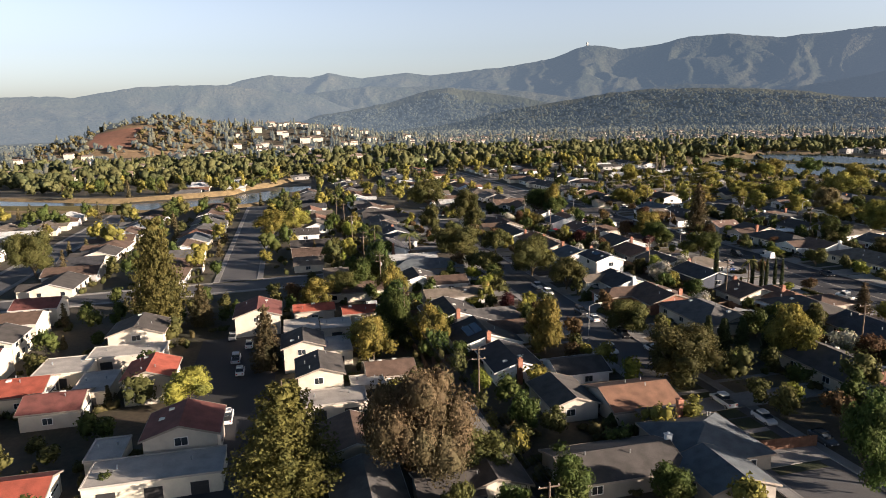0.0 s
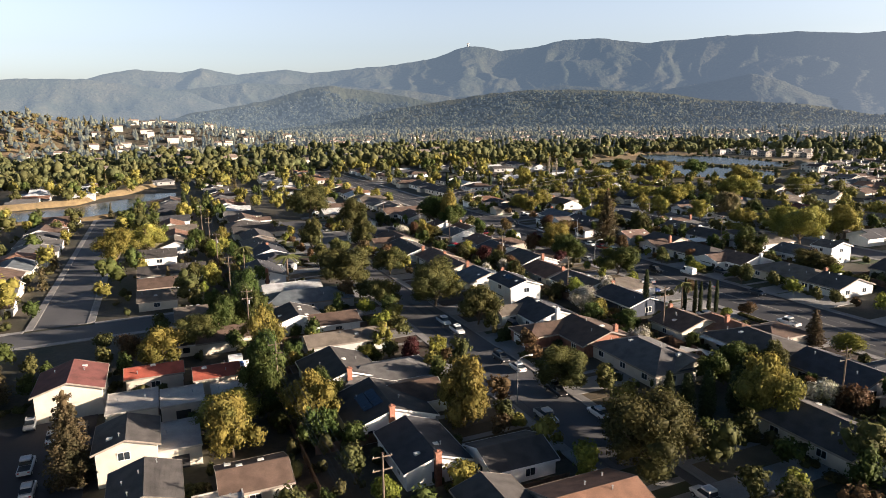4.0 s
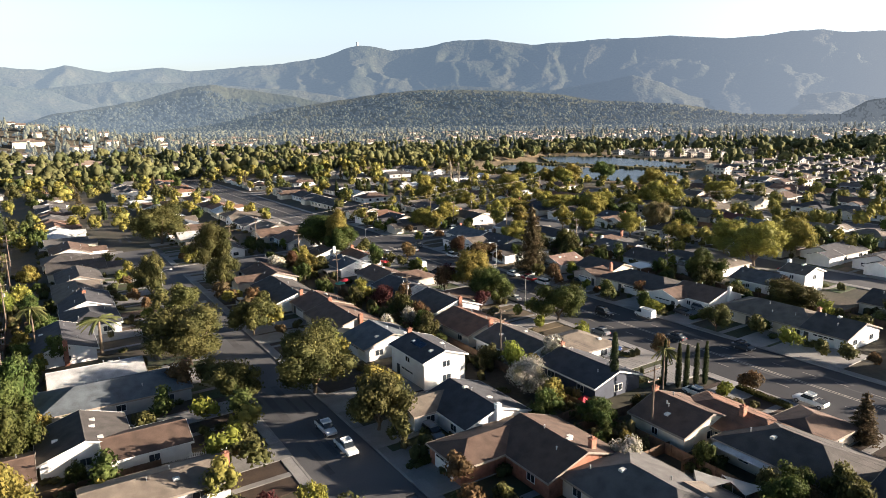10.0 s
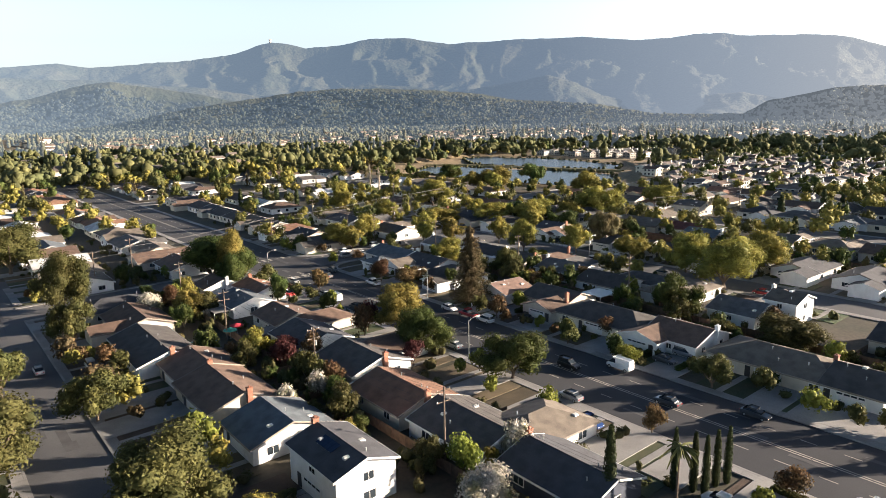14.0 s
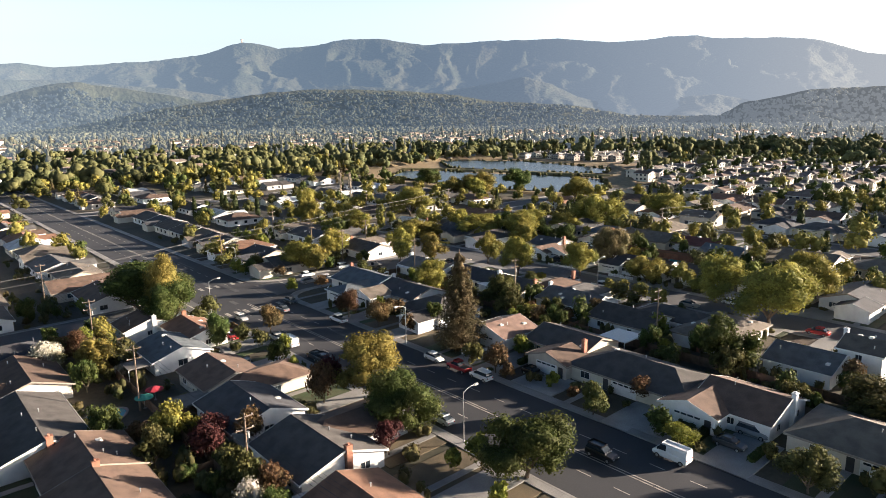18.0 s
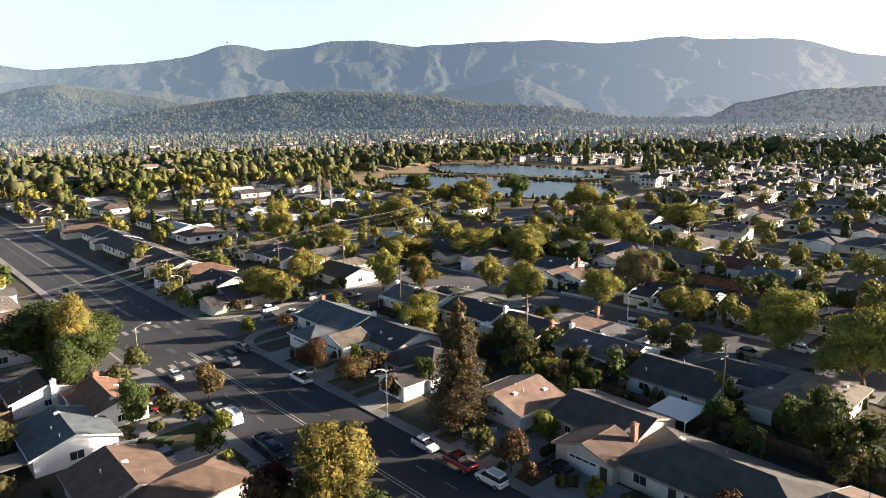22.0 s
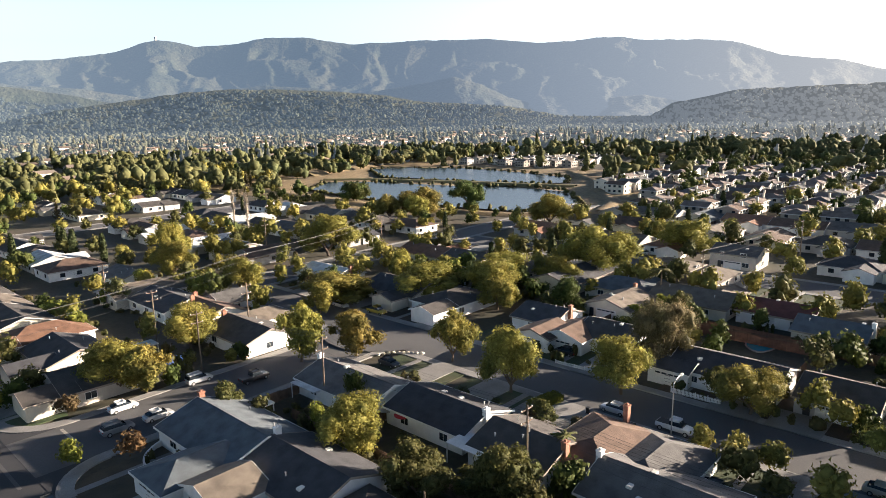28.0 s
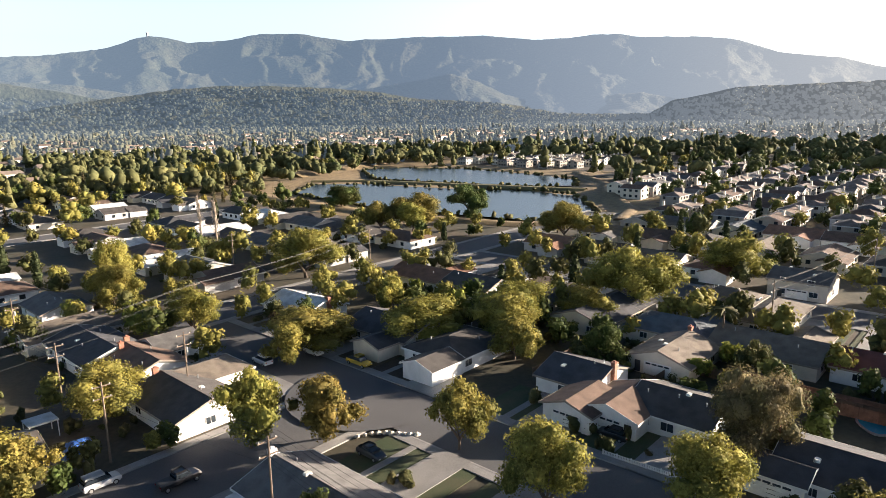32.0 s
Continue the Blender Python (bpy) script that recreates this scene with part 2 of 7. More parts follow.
def ground_material():
    """Dry soil, mulch and patchy grass at yard scale."""
    m = surface("ground_soil_and_grass", (0.085, 0.067, 0.044), (0.042, 0.043, 0.024), scale=0.06, fine=1.2, bump=0.4, stain=0.45, vary=0.0)
    return m


GROUND = ground_material()
# paler asphalt for side streets, darker bluish one for the avenue and court
SIDE_ASPHALT = surface("side_asphalt", (0.118, 0.117, 0.118), (0.085, 0.085, 0.088), scale=0.07, fine=5, stain=0.24, bump=0.15, vary=0.06)
ASPHALT = surface("asphalt", (0.05, 0.051, 0.056), (0.036, 0.037, 0.042), scale=0.07, fine=5, stain=0.22, bump=0.15, vary=0.05)


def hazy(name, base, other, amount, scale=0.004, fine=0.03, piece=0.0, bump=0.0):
    """Hills and woods with haze painted in as emission, paler towards the sun."""
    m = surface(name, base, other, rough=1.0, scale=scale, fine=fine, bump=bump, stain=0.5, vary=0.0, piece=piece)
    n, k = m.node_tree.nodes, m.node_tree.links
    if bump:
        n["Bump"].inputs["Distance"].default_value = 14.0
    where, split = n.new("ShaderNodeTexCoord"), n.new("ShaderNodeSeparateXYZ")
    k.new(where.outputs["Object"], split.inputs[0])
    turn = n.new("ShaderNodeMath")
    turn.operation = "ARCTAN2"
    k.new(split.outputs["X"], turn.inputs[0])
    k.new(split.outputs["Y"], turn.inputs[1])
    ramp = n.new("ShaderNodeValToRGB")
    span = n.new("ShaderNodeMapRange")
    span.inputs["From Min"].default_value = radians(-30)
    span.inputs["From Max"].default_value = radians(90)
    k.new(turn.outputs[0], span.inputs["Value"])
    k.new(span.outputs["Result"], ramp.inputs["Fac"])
    # glow colour of the painted haze by bearing, whitening towards the sun
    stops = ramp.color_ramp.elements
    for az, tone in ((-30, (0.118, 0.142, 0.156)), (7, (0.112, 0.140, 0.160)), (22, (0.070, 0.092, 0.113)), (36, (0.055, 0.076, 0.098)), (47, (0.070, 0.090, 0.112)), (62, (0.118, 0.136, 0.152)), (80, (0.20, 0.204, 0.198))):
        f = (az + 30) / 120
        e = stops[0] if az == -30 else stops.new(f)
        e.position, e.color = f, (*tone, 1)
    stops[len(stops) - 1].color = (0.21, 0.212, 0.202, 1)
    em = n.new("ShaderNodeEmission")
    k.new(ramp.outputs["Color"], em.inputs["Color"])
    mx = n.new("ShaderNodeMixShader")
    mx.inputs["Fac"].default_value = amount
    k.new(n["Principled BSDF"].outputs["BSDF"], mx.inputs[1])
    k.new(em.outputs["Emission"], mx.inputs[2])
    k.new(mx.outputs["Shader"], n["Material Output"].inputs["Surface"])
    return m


# amount: share of painted haze glow over each range's own colour
FAR_RANGE = hazy("far_range_haze", (0.07, 0.082, 0.048), (0.115, 0.112, 0.07), 0.67, 0.006, 0.05, bump=0.6)
SPUR_RANGE = hazy("spur_range_haze", (0.06, 0.072, 0.044), (0.105, 0.104, 0.066), 0.6, 0.007, 0.06, bump=0.6)
LEFT_RANGE = hazy("ridge_range_haze", (0.05, 0.06, 0.036), (0.11, 0.105, 0.065), 0.64, 0.008, 0.06, bump=0.7)
MID_RANGE = hazy("mid_range_haze", (0.035, 0.045, 0.026), (0.07, 0.075, 0.045), 0.4, 0.008, 0.06, bump=0.6)
FOOTHILL = hazy("foothill_haze", (0.045, 0.055, 0.03), (0.08, 0.082, 0.045), 0.24, 0.01, 0.08, bump=0.6)
RED_EARTH = surface("red_earth", (0.26, 0.12, 0.075), (0.17, 0.085, 0.055), scale=0.02, fine=0.2, stain=0.3, bump=0.0, vary=0.0)
HILLSIDE = surface("dry_hillside", (0.23, 0.155, 0.085), (0.12, 0.09, 0.045), scale=0.012, fine=0.15, stain=0.4, bump=0.0, vary=0.0)


# ---------------------------------------------------------------- mesh helpers
def mesh_of(name, verts, faces, material, smooth=False):
    me = bpy.data.meshes.new(name)
    me.from_pydata(verts, [], faces)
    me.materials.append(material)
    if smooth:
        me.polygons.foreach_set("use_smooth", [True] * len(me.polygons))
    return me


def from_bm(name, bm, material, smooth=False):
    me = bpy.data.meshes.new(name)
    bm.to_mesh(me)
    bm.free()
    me.materials.append(material)
    if smooth:
        me.polygons.foreach_set("use_smooth", [True] * len(me.polygons))
    return me


def child(name, me, parent, m=None, label=""):
    ob = new(name, me)
    ob.parent = parent
    if m is not None:
        ob.matrix_local = m
    if label:
        ob["label"] = label
    return ob


def part(name, bm, material, parent, label="", smooth=False):
    return child(name, from_bm(name, bm, material, smooth), parent, None, label)


def box(bm, x0, x1, y0, y1, z0, z1):
    v = [bm.verts.new(p) for p in ((x0, y0, z0), (x1, y0, z0), (x1, y1, z0), (x0, y1, z0), (x0, y0, z1), (x1, y0, z1), (x1, y1, z1), (x0, y1, z1))]
    for f in ((3, 2, 1, 0), (4, 5, 6, 7), (0, 1, 5, 4), (1, 2, 6, 5), (2, 3, 7, 6), (3, 0, 4, 7)):
        bm.faces.new([v[i] for i in f])
    return v


def boxes(*dims):
    bm = bmesh.new()
    for d in dims:
        box(bm, *d)
    return bm


def tube(bm, p0, p1, r0, r1, n=8):
    p0, p1 = Vector(p0), Vector(p1)
    q = (p1 - p0).to_track_quat("Z", "Y").to_matrix()
    a = [bm.verts.new(p0 + q @ Vector((r0 * math.cos(i * 2 * math.pi / n), r0 * math.sin(i * 2 * math.pi / n), 0))) for i in range(n)]
    b = [bm.verts.new(p1 + q @ Vector((r1 * math.cos(i * 2 * math.pi / n), r1 * math.sin(i * 2 * math.pi / n), 0))) for i in range(n)]
    for i in range(n):
        bm.faces.new((a[i], a[(i + 1) % n], b[(i + 1) % n], b[i]))
    bm.faces.new(a[::-1])
    bm.faces.new(b)


def at(x, y, z=0.0, rz=0.0):
    return pose(x, y, gz(x, y) + z, 0, 0, rz)


MESHES = {}


def cached(key, make):
    if key not in MESHES:
        MESHES[key] = make()
    return MESHES[key]


# ---------------------------------------------------------------- ground, roads
LOWER_POND = ((386, 560), (372, 470), (385, 392), (403, 374), (425, 384), (466, 420), (470, 450), (452, 500), (440, 560), (420, 585))
UPPER_POND = ((462, 575), (473, 505), (486, 455), (500, 440), (530, 458), (545, 500), (556, 575), (530, 622), (505, 634))
CANAL = ((-330, 590), (-200, 505), (-95, 452), (-30, 450), (0, 478), (30, 560), (10, 600), (-45, 512), (-110, 495), (-200, 545), (-330, 640))


DRY_FIELD = ((336, 600), (346, 500), (356, 420), (392, 356), (440, 352), (520, 420), (580, 470), (590, 560), (640, 700), (540, 720), (440, 680), (360, 640))


def inside(x, y, loop):
    hit, j = False, len(loop) - 1
    for i in range(len(loop)):
        (xi, yi), (xj, yj) = loop[i], loop[j]
        if (yi > y) != (yj > y) and x < (xj - xi) * (y - yi) / (yj - yi) + xi:
            hit = not hit
        j = i
    return hit


def hill(x, y):
    """The dry knoll to the north-west and the wooded rise beside it."""
    a = (44 + 8 * noise.noise((x / 45, y / 45, 1))) * math.exp(-(((x + 215) / 112) ** 2 + ((y - 1210) / 130) ** 2)) + 16 * math.exp(-(((x + 330) / 120) ** 2 + ((y - 1150) / 120) ** 2))
    b = 44 * math.exp(-(((x + 10) / 220) ** 2 + ((y - 1290) / 150) ** 2))
    return a + b


def ground_z(x, y):
    return gz(x, y) + hill(x, y)


def spaced(lo, hi, fine_lo, fine_hi, fine, coarse):
    out = list(np.arange(fine_lo, fine_hi + 0.1, fine))
    step, v = coarse, fine_hi
    while v < hi:
        v = min(hi, v + step)
        out.append(v)
        step *= 1.35
    step, v = coarse, fine_lo
    while v > lo:
        v = max(lo, v - step)
        out.insert(0, v)
        step *= 1.35
    return out


gx = spaced(-4800, 4800, -620, 700, 22, 40)
gy = spaced(-3000, 4800, -200, 1620, 22, 40)
gv, gf = [], []
for yy in gy:
    for xx in gx:
        wet = inside(xx, yy, LOWER_POND) or inside(xx, yy, UPPER_POND) or inside(xx, yy, CANAL)
        gv.append((xx, yy, ground_z(xx, yy) - 0.06 - (2.0 if wet else 0.0)))
nx = len(gx)
for j in range(len(gy) - 1):
    for i in range(nx - 1):
        gf.append((j * nx + i, j * nx + i + 1, (j + 1) * nx + i + 1, (j + 1) * nx + i))
ground_mesh = mesh_of("ground", gv, gf, GROUND, True)
ground_mesh.materials.append(HILLSIDE)
ground_mesh.materials.append(RED_EARTH)
ground_mesh.materials.append(DRY)
for poly in ground_mesh.polygons:
    c = poly.center
    if -420 < c.x < -110 and 1040 < c.y < 1400 and hill(c.x, c.y) > 9 + 7 * noise.noise((c.x / 40, c.y / 40, 0)):
        poly.material_index = 2 if -290 < c.x < -225 and 1080 < c.y < 1170 else 1
    if inside(c.x, c.y, DRY_FIELD):
        poly.material_index = 3
ground = tagged(new("ground", ground_mesh), "dry soil and patchy grass between the houses", "ground", kind="structure")


def sheet(name, loop, z, material, label, category, rim=None):
    bm = bmesh.new()
    vs = [bm.verts.new((x, y, z)) for x, y in loop]
    bm.faces.new(vs)
    if rim:
        ring = [bm.verts.new((x, y, z - rim)) for x, y in loop]
        for i in range(len(vs)):
            bm.faces.new((vs[i], ring[i], ring[(i + 1) % len(vs)], vs[(i + 1) % len(vs)]))
    return tagged(new(name, from_bm(name, bm, material)), label, category, kind="structure")


sheet("pond_lower", LOWER_POND, gz(420, 470) - 0.25, WATER, "still pond reflecting the pale sky", "water")
sheet("pond_upper", UPPER_POND, gz(510, 530) + 0.2, WATER, "second still pond beyond a narrow bank", "water")
sheet("canal_water", CANAL, gz(-100, 480) - 0.4, WATER, "percolation canal with calm dark water", "water")


def bank(name, line, width, height, material, label):
    """A raised earth bank along a line of points."""
    vs, fs = [], []
    for i, (x, y) in enumerate(line):
        x2, y2 = line[min(i + 1, len(line) - 1)]
        x1, y1 = line[max(i - 1, 0)]
        d = Vector((x2 - x1, y2 - y1)).normalized()
        n = Vector((-d.y, d.x))
        g = gz(x, y)
        for s, h in ((-1, -0.8), (-0.4, height), (0.4, height), (1, -0.8)):
            vs.append((x + n.x * s * width / 2, y + n.y * s * width / 2, g + h + 0.3 * noise.noise((x * 0.05, y * 0.05, s))))
    for i in range(len(line) - 1):
        for j in range(3):
            a = i * 4 + j
            fs.append((a, a + 1, a + 5, a + 4))
    return tagged(new(name, mesh_of(name, vs, fs, material, True)), label, "bank", kind="structure")


bank("bank_between_ponds", [(430, 600), (452, 568), (466, 505), (476, 452), (484, 424)], 11, 0.9, REEDS, "low grassy bank between the ponds")
bank("bank_pond_side", [(372, 600), (362, 520), (360, 450), (374, 388), (398, 364)], 14, 0.9, DRY, "dry grass bank along the pond")
bank("bank_pond_far", [(440, 640), (480, 655), (520, 660), (580, 690), (660, 695)], 26, 2.4, DRY, "pale dry bank and track beyond the ponds")
bank("bank_pond_corner", [(404, 362), (436, 372), (480, 408), (520, 432), (566, 480)], 9, 0.8, DRY, "dry bank at the end of the ponds")
bank("canal_far_bank", [(-340, 652), (-205, 560), (-115, 508), (-48, 526), (0, 612)], 16, 2.6, DRY, "tall dry grass bank along the canal")
bank("canal_near_bank", [(-335, 574), (-205, 492), (-98, 438), (-28, 436), (16, 476)], 14, 1.2, DRY, "dry bank with brush beside the canal")

bank("canal_reeds", [(-335, 585), (-205, 500), (-140, 468), (-105, 452)], 12, 3.4, REEDS, "tall olive reeds along the canal edge")

STREETS = []  # x0, x1, y0, y1 of every carriageway


def strip(name, x0, x1, y0, y1, z, thick, material, label, category, kind="structure", parent=None):
    """A slab that follows the slope of the ground."""
    nxs, nys = max(1, int(abs(x1 - x0) / 25)), max(1, int(abs(y1 - y0) / 25))
    bm = bmesh.new()
    grid = [[bm.verts.new((x0 + (x1 - x0) * i / nxs, y0 + (y1 - y0) * j / nys, gz(x0 + (x1 - x0) * i / nxs, y0 + (y1 - y0) * j / nys) + z)) for i in range(nxs + 1)] for j in range(nys + 1)]
    for j in range(nys):
        for i in range(nxs):
            bm.faces.new((grid[j][i], grid[j][i + 1], grid[j + 1][i + 1], grid[j + 1][i]))
    edges = [e for e in bm.edges if e.is_boundary]
    ext = bmesh.ops.extrude_edge_only(bm, edges=edges)
    for v in [g for g in ext["geom"] if isinstance(g, bmesh.types.BMVert)]:
        v.co.z -= thick
    ob = new(name, from_bm(name, bm, material))
    if parent is not None:
        ob.parent = parent
        return ob
    return tagged(ob, label, category, kind=kind)


def street(x0, x1, y0, y1, walk_side=True, gaps=()):
    """Carriageway with kerbs and pavements along its long sides; gaps: where side streets open."""
    STREETS.append((x0, x1, y0, y1))
    strip("road", x0, x1, y0, y1, 0.03 + 0.004 * len(STREETS), 0.2, ASPHALT if x0 == 139 or not walk_side else SIDE_ASPHALT, "worn grey asphalt street", "road")
    if not walk_side:
        return
    along_y = (y1 - y0) > (x1 - x0)
    for side in (0, 1):
        lo, hi = (y0, y1) if along_y else (x0, x1)
        cuts = sorted(g[1:] for g in gaps if g[0] == side)
        spans, s = [], lo
        for a, b in cuts:
            spans.append((s, a))
            s = b
        spans.append((s, hi))
        for a, b in spans:
            if b - a < 2:
                continue
            if along_y:
                e = x0 if side == 0 else x1
                o = -1 if side == 0 else 1
                strip("kerb", min(e, e + o * 0.35), max(e, e + o * 0.35), a, b, 0.16, 0.25, KERB, "pale concrete kerb", "kerb")
                strip("pavement", min(e + o * 0.36, e + o * 1.9), max(e + o * 0.36, e + o * 1.9), a, b, 0.145, 0.2, CONCRETE, "pale concrete pavement beside the kerb", "pavement")
            else:
                e = y0 if side == 0 else y1
                o = -1 if side == 0 else 1
                strip("kerb", a, b, min(e, e + o * 0.35), max(e, e + o * 0.35), 0.16, 0.25, KERB, "pale concrete kerb", "kerb")
                strip("pavement", a, b, min(e + o * 0.36, e + o * 1.9), max(e + o * 0.36, e + o * 1.9), 0.145, 0.2, CONCRETE, "pale concrete pavement beside the kerb", "pavement")


street(139, 158.3, -160, 760, gaps=((0, 300, 332), (1, 299, 331), (0, 520, 532), (1, 520, 532)))
street(62.5, 73.5, -60, 352, gaps=((1, 307, 327),))
street(223.2, 234.6, 60, 372, gaps=((0, 302, 328),))
street(158.3, 223.2, 308, 322, gaps=((0, 158.3, 167.3), (1, 158.3, 167.3)))
street(73.5, 139, 309, 323, gaps=((0, 130, 139), (1, 130, 139)))
street(223.2, 420, 372, 384)
street(-24, -12, 222, 430, gaps=((0, 205, 222),))
street(-260, 12, 208, 220, gaps=((1, -26, -10),))
street(-22, -5, 70, 160, walk_side=False)
street(314, 325, 120, 372)
street(62, 139, 520, 532)
street(158.3, 330, 520, 532)
street(-104, -93, 222, 430)
for cx, cy, r in ((229, 316, 13.5), (68, 352, 13)):
    bm = bmesh.new()
    bm.faces.new([bm.verts.new((cx + r * math.cos(a * math.pi / 16), cy + r * math.sin(a * math.pi / 16), gz(cx, cy) + 0.11)) for a in range(32)])
    tagged(new("road", from_bm("road", bm, SIDE_ASPHALT)), "wide asphalt turning circle", "road", kind="structure")
    STREETS.append((cx - r, cx + r, cy - r, cy + r))



def corner(cx, cy, sx, sy, R=9.0):
    """Rounded street corner: asphalt fillet, curved kerb and pavement. The block lies towards sx, sy."""
    ox, oy = cx + sx * R, cy + sy * R
    arc = [(ox - sx * R * math.cos(t), oy - sy * R * math.sin(t)) for t in (i * math.pi / 20 for i in range(11))]
    bm = bmesh.new()
    bm.faces.new([bm.verts.new((x, y, gz(x, y) + 0.07)) for x, y in [(cx, cy)] + arc])
    tagged(new("road", from_bm("road", bm, ASPHALT)), "asphalt at the rounded street corner", "road", kind="structure")
    for name, r0, r1, h, mat in (("kerb", R, R - 0.35, 0.16, KERB), ("pavement", R - 0.36, R - 2.2, 0.15, CONCRETE)):
        bm = bmesh.new()
        rows = []
        for i in range(11):
            t = i * math.pi / 20
            row = []
            for r, z in ((r0, -0.1), (r0, h), (r1, h), (r1, -0.1)):
                x, y = ox - sx * r * math.cos(t), oy - sy * r * math.sin(t)
                row.append(bm.verts.new((x, y, gz(x, y) + z)))
            rows.append(row)
        for a, b in zip(rows, rows[1:]):
            for k in range(3):
                bm.faces.new((a[k], a[k + 1], b[k + 1], b[k]))
        tagged(new(name, from_bm(name, bm, mat)), f"curved pale concrete {name} at the street corner", name, kind="structure")


corner(158.3, 308, 1, -1)
corner(158.3, 322, 1, 1)
corner(139, 309, -1, -1)
corner(139, 323, -1, 1)

# lane lines of the avenue
bm_w = bmesh.new()


def quad(bm, x0, x1, y0, y1, z):
    bm.faces.new([bm.verts.new((x, y, gz(x, y) + z)) for x, y in ((x0, y0), (x1, y0), (x1, y1), (x0, y1))])


y = -150.0
while y < 740:
    if not 300 < y < 332:
        for xl in (148.2, 148.75):
            quad(bm_w, xl, xl + 0.22, y, y + 11.9, 0.042)
        for xl in (144.4, 152.9):
            for off in (1.0, 7.0):
                quad(bm_w, xl, xl + 0.18, y + off, y + off + 2.4, 0.042)
    y += 12.0
for yc in (300.0, 329.5):
    for i in range(8):
        for k in range(3):
            quad(bm_w, 140.2 + i * 2.35 + 0.02 * k, 141.2 + i * 2.35 + 0.03 * k, yc - 1.6 + k * 1.1, yc - 0.62 + k * 1.1, 0.043)
for x0, x1, yc in ((131, 137.5, 312), (160.0, 166.5, 318)):
    quad(bm_w, x0 + 5.4, x0 + 5.9, yc - 3, yc + 8 if x0 < 150 else yc + 3, 0.06)
tagged(new("lane_lines", from_bm("lane_lines", bm_w, PAINT)), "worn white lane lines and crossings on the asphalt", "road marking", kind="structure")
bm_p = bmesh.new()
rr = random.Random(5)
for _ in range(90):
    x0, y0 = rr.choice((rr.uniform(140, 156), rr.uniform(63, 71), rr.uniform(224, 232))), rr.uniform(70, 400)
    w, l = rr.uniform(0.15, 1.6), rr.uniform(2, 14)
    if x0 + w < 157.8:
        quad(bm_p, x0, x0 + w, y0, y0 + l, 0.05)
tagged(new("asphalt_patches", from_bm("asphalt_patches", bm_p, PATCH)), "dark repair strips in the asphalt", "road marking", kind="structure")


# ---------------------------------------------------------------- distance
HILL_C = (66.0, 130.0)
# crest distance, depth of the near slope, depth of the carved valleys, azimuths and crest heights
RANGES = {
    "mountains": (4380, 1300, 0.6, (-34, -14, -6, -5.3, -4, -1.9, -0.3, 1.6, 3, 5.9, 8.3, 9.8, 11.7, 13.7, 18.6, 22.4, 24.5, 25.2, 26.3, 28, 31.3, 33.2, 36, 39.7, 43.8, 50.9, 55, 57.2, 59.4, 61.6, 62.9, 67.8, 70.2, 72.9, 77.2, 79.5, 94),
                  (150, 190, 250, 290, 322, 353, 342, 335, 359, 324, 345, 360, 341, 349, 388, 428, 492, 504, 503, 474, 494, 532, 536, 494, 508, 520, 488, 483, 502, 503, 484, 468, 434, 363, 306, 255, 180)),
    "spurs": (3500, 750, 0.85, (-34, -10, -4, 0, 1.9, 6.3, 9.7, 11.7, 16, 20, 24, 28, 33, 37, 40, 43.5, 46.3, 48.1, 50.4, 52.6, 56, 58.9, 60.6, 63.2, 64.9, 68, 94),
              (-20, 0, 120, 186, 200, 232, 224, 228, 205, 190, 150, 170, 205, 190, 160, 190, 216, 241, 198, 132, 75, 84, 122, 133, 112, 70, 30)),
    "far_ridges": (3250, 620, 0.8, (-34, -21.7, -18.1, -17.2, -15.4, -12.3, -10, -5.7, -3.4, -1.1, 1.7, 3.6, 6, 9, 14, 94),
                   (150, 175, 180, 173, 194, 224, 230, 232, 216, 202, 178, 130, 88, 40, -10, -20)),
    "ridges": (2850, 480, 0.7, (-34, -2, 1.5, 4.4, 7.4, 9.4, 11.5, 13.5, 16.5, 19.4, 21.5, 25, 30, 40, 94),
               (-20, 10, 74, 96, 123, 153, 183, 186, 170, 145, 120, 90, 50, 10, -20)),
    "foothills": (2480, 560, 0.6, (-34, 8, 13.3, 18.5, 23, 27, 30.7, 35, 39, 42.6, 45, 49, 52.5, 57, 63.5, 65.1, 67.9, 69.4, 73.1, 75.9, 78.5, 94),
                  (-20, 0, 30, 80, 113, 136, 145, 143, 136, 121, 99, 88, 76, 40, 36, 80, 100, 118, 120, 124, 127, 115)),
}


def range_z(q, a, r):
    """Height of a range at an azimuth and a distance: a crest with spurs and valleys running down to the plain."""
    crest, depth, carve, taz, tz = q
    f = (r - crest + depth) / depth
    top = float(np.interp(a, taz, tz)) + 10
    u = min(1.0, max(0.0, f))
    s = math.radians(a) * crest
    s += 130 * noise.noise((s / 500, r / 420, crest)) + 45 * noise.noise((s / 160, r / 150, 3.0))
    v = 0.56 * abs(noise.noise((s / 480, r / 1100, 1.7))) * 2 + 0.28 * abs(noise.noise((s / 190, r / 500, 5.1))) * 2 + 0.16 * abs(noise.noise((s / 60, r / 130, 8.3))) * 2
    shape = u ** 1.15 if f <= 1 else 1 - 1.1 * (f - 1)
    away = (1 - u) ** 0.55 * min(1.0, 0.35 + u)
    h = top * shape * (1 - carve * 1.25 * min(1.0, v) * away)
    return h + (9 * noise.noise((s / 45, r / 45, 2.0)) + 4 * noise.noise((s / 17, r / 17, 6.0))) * min(1.0, u * 3) * (0.35 + 0.65 * (1 - u)) - 8


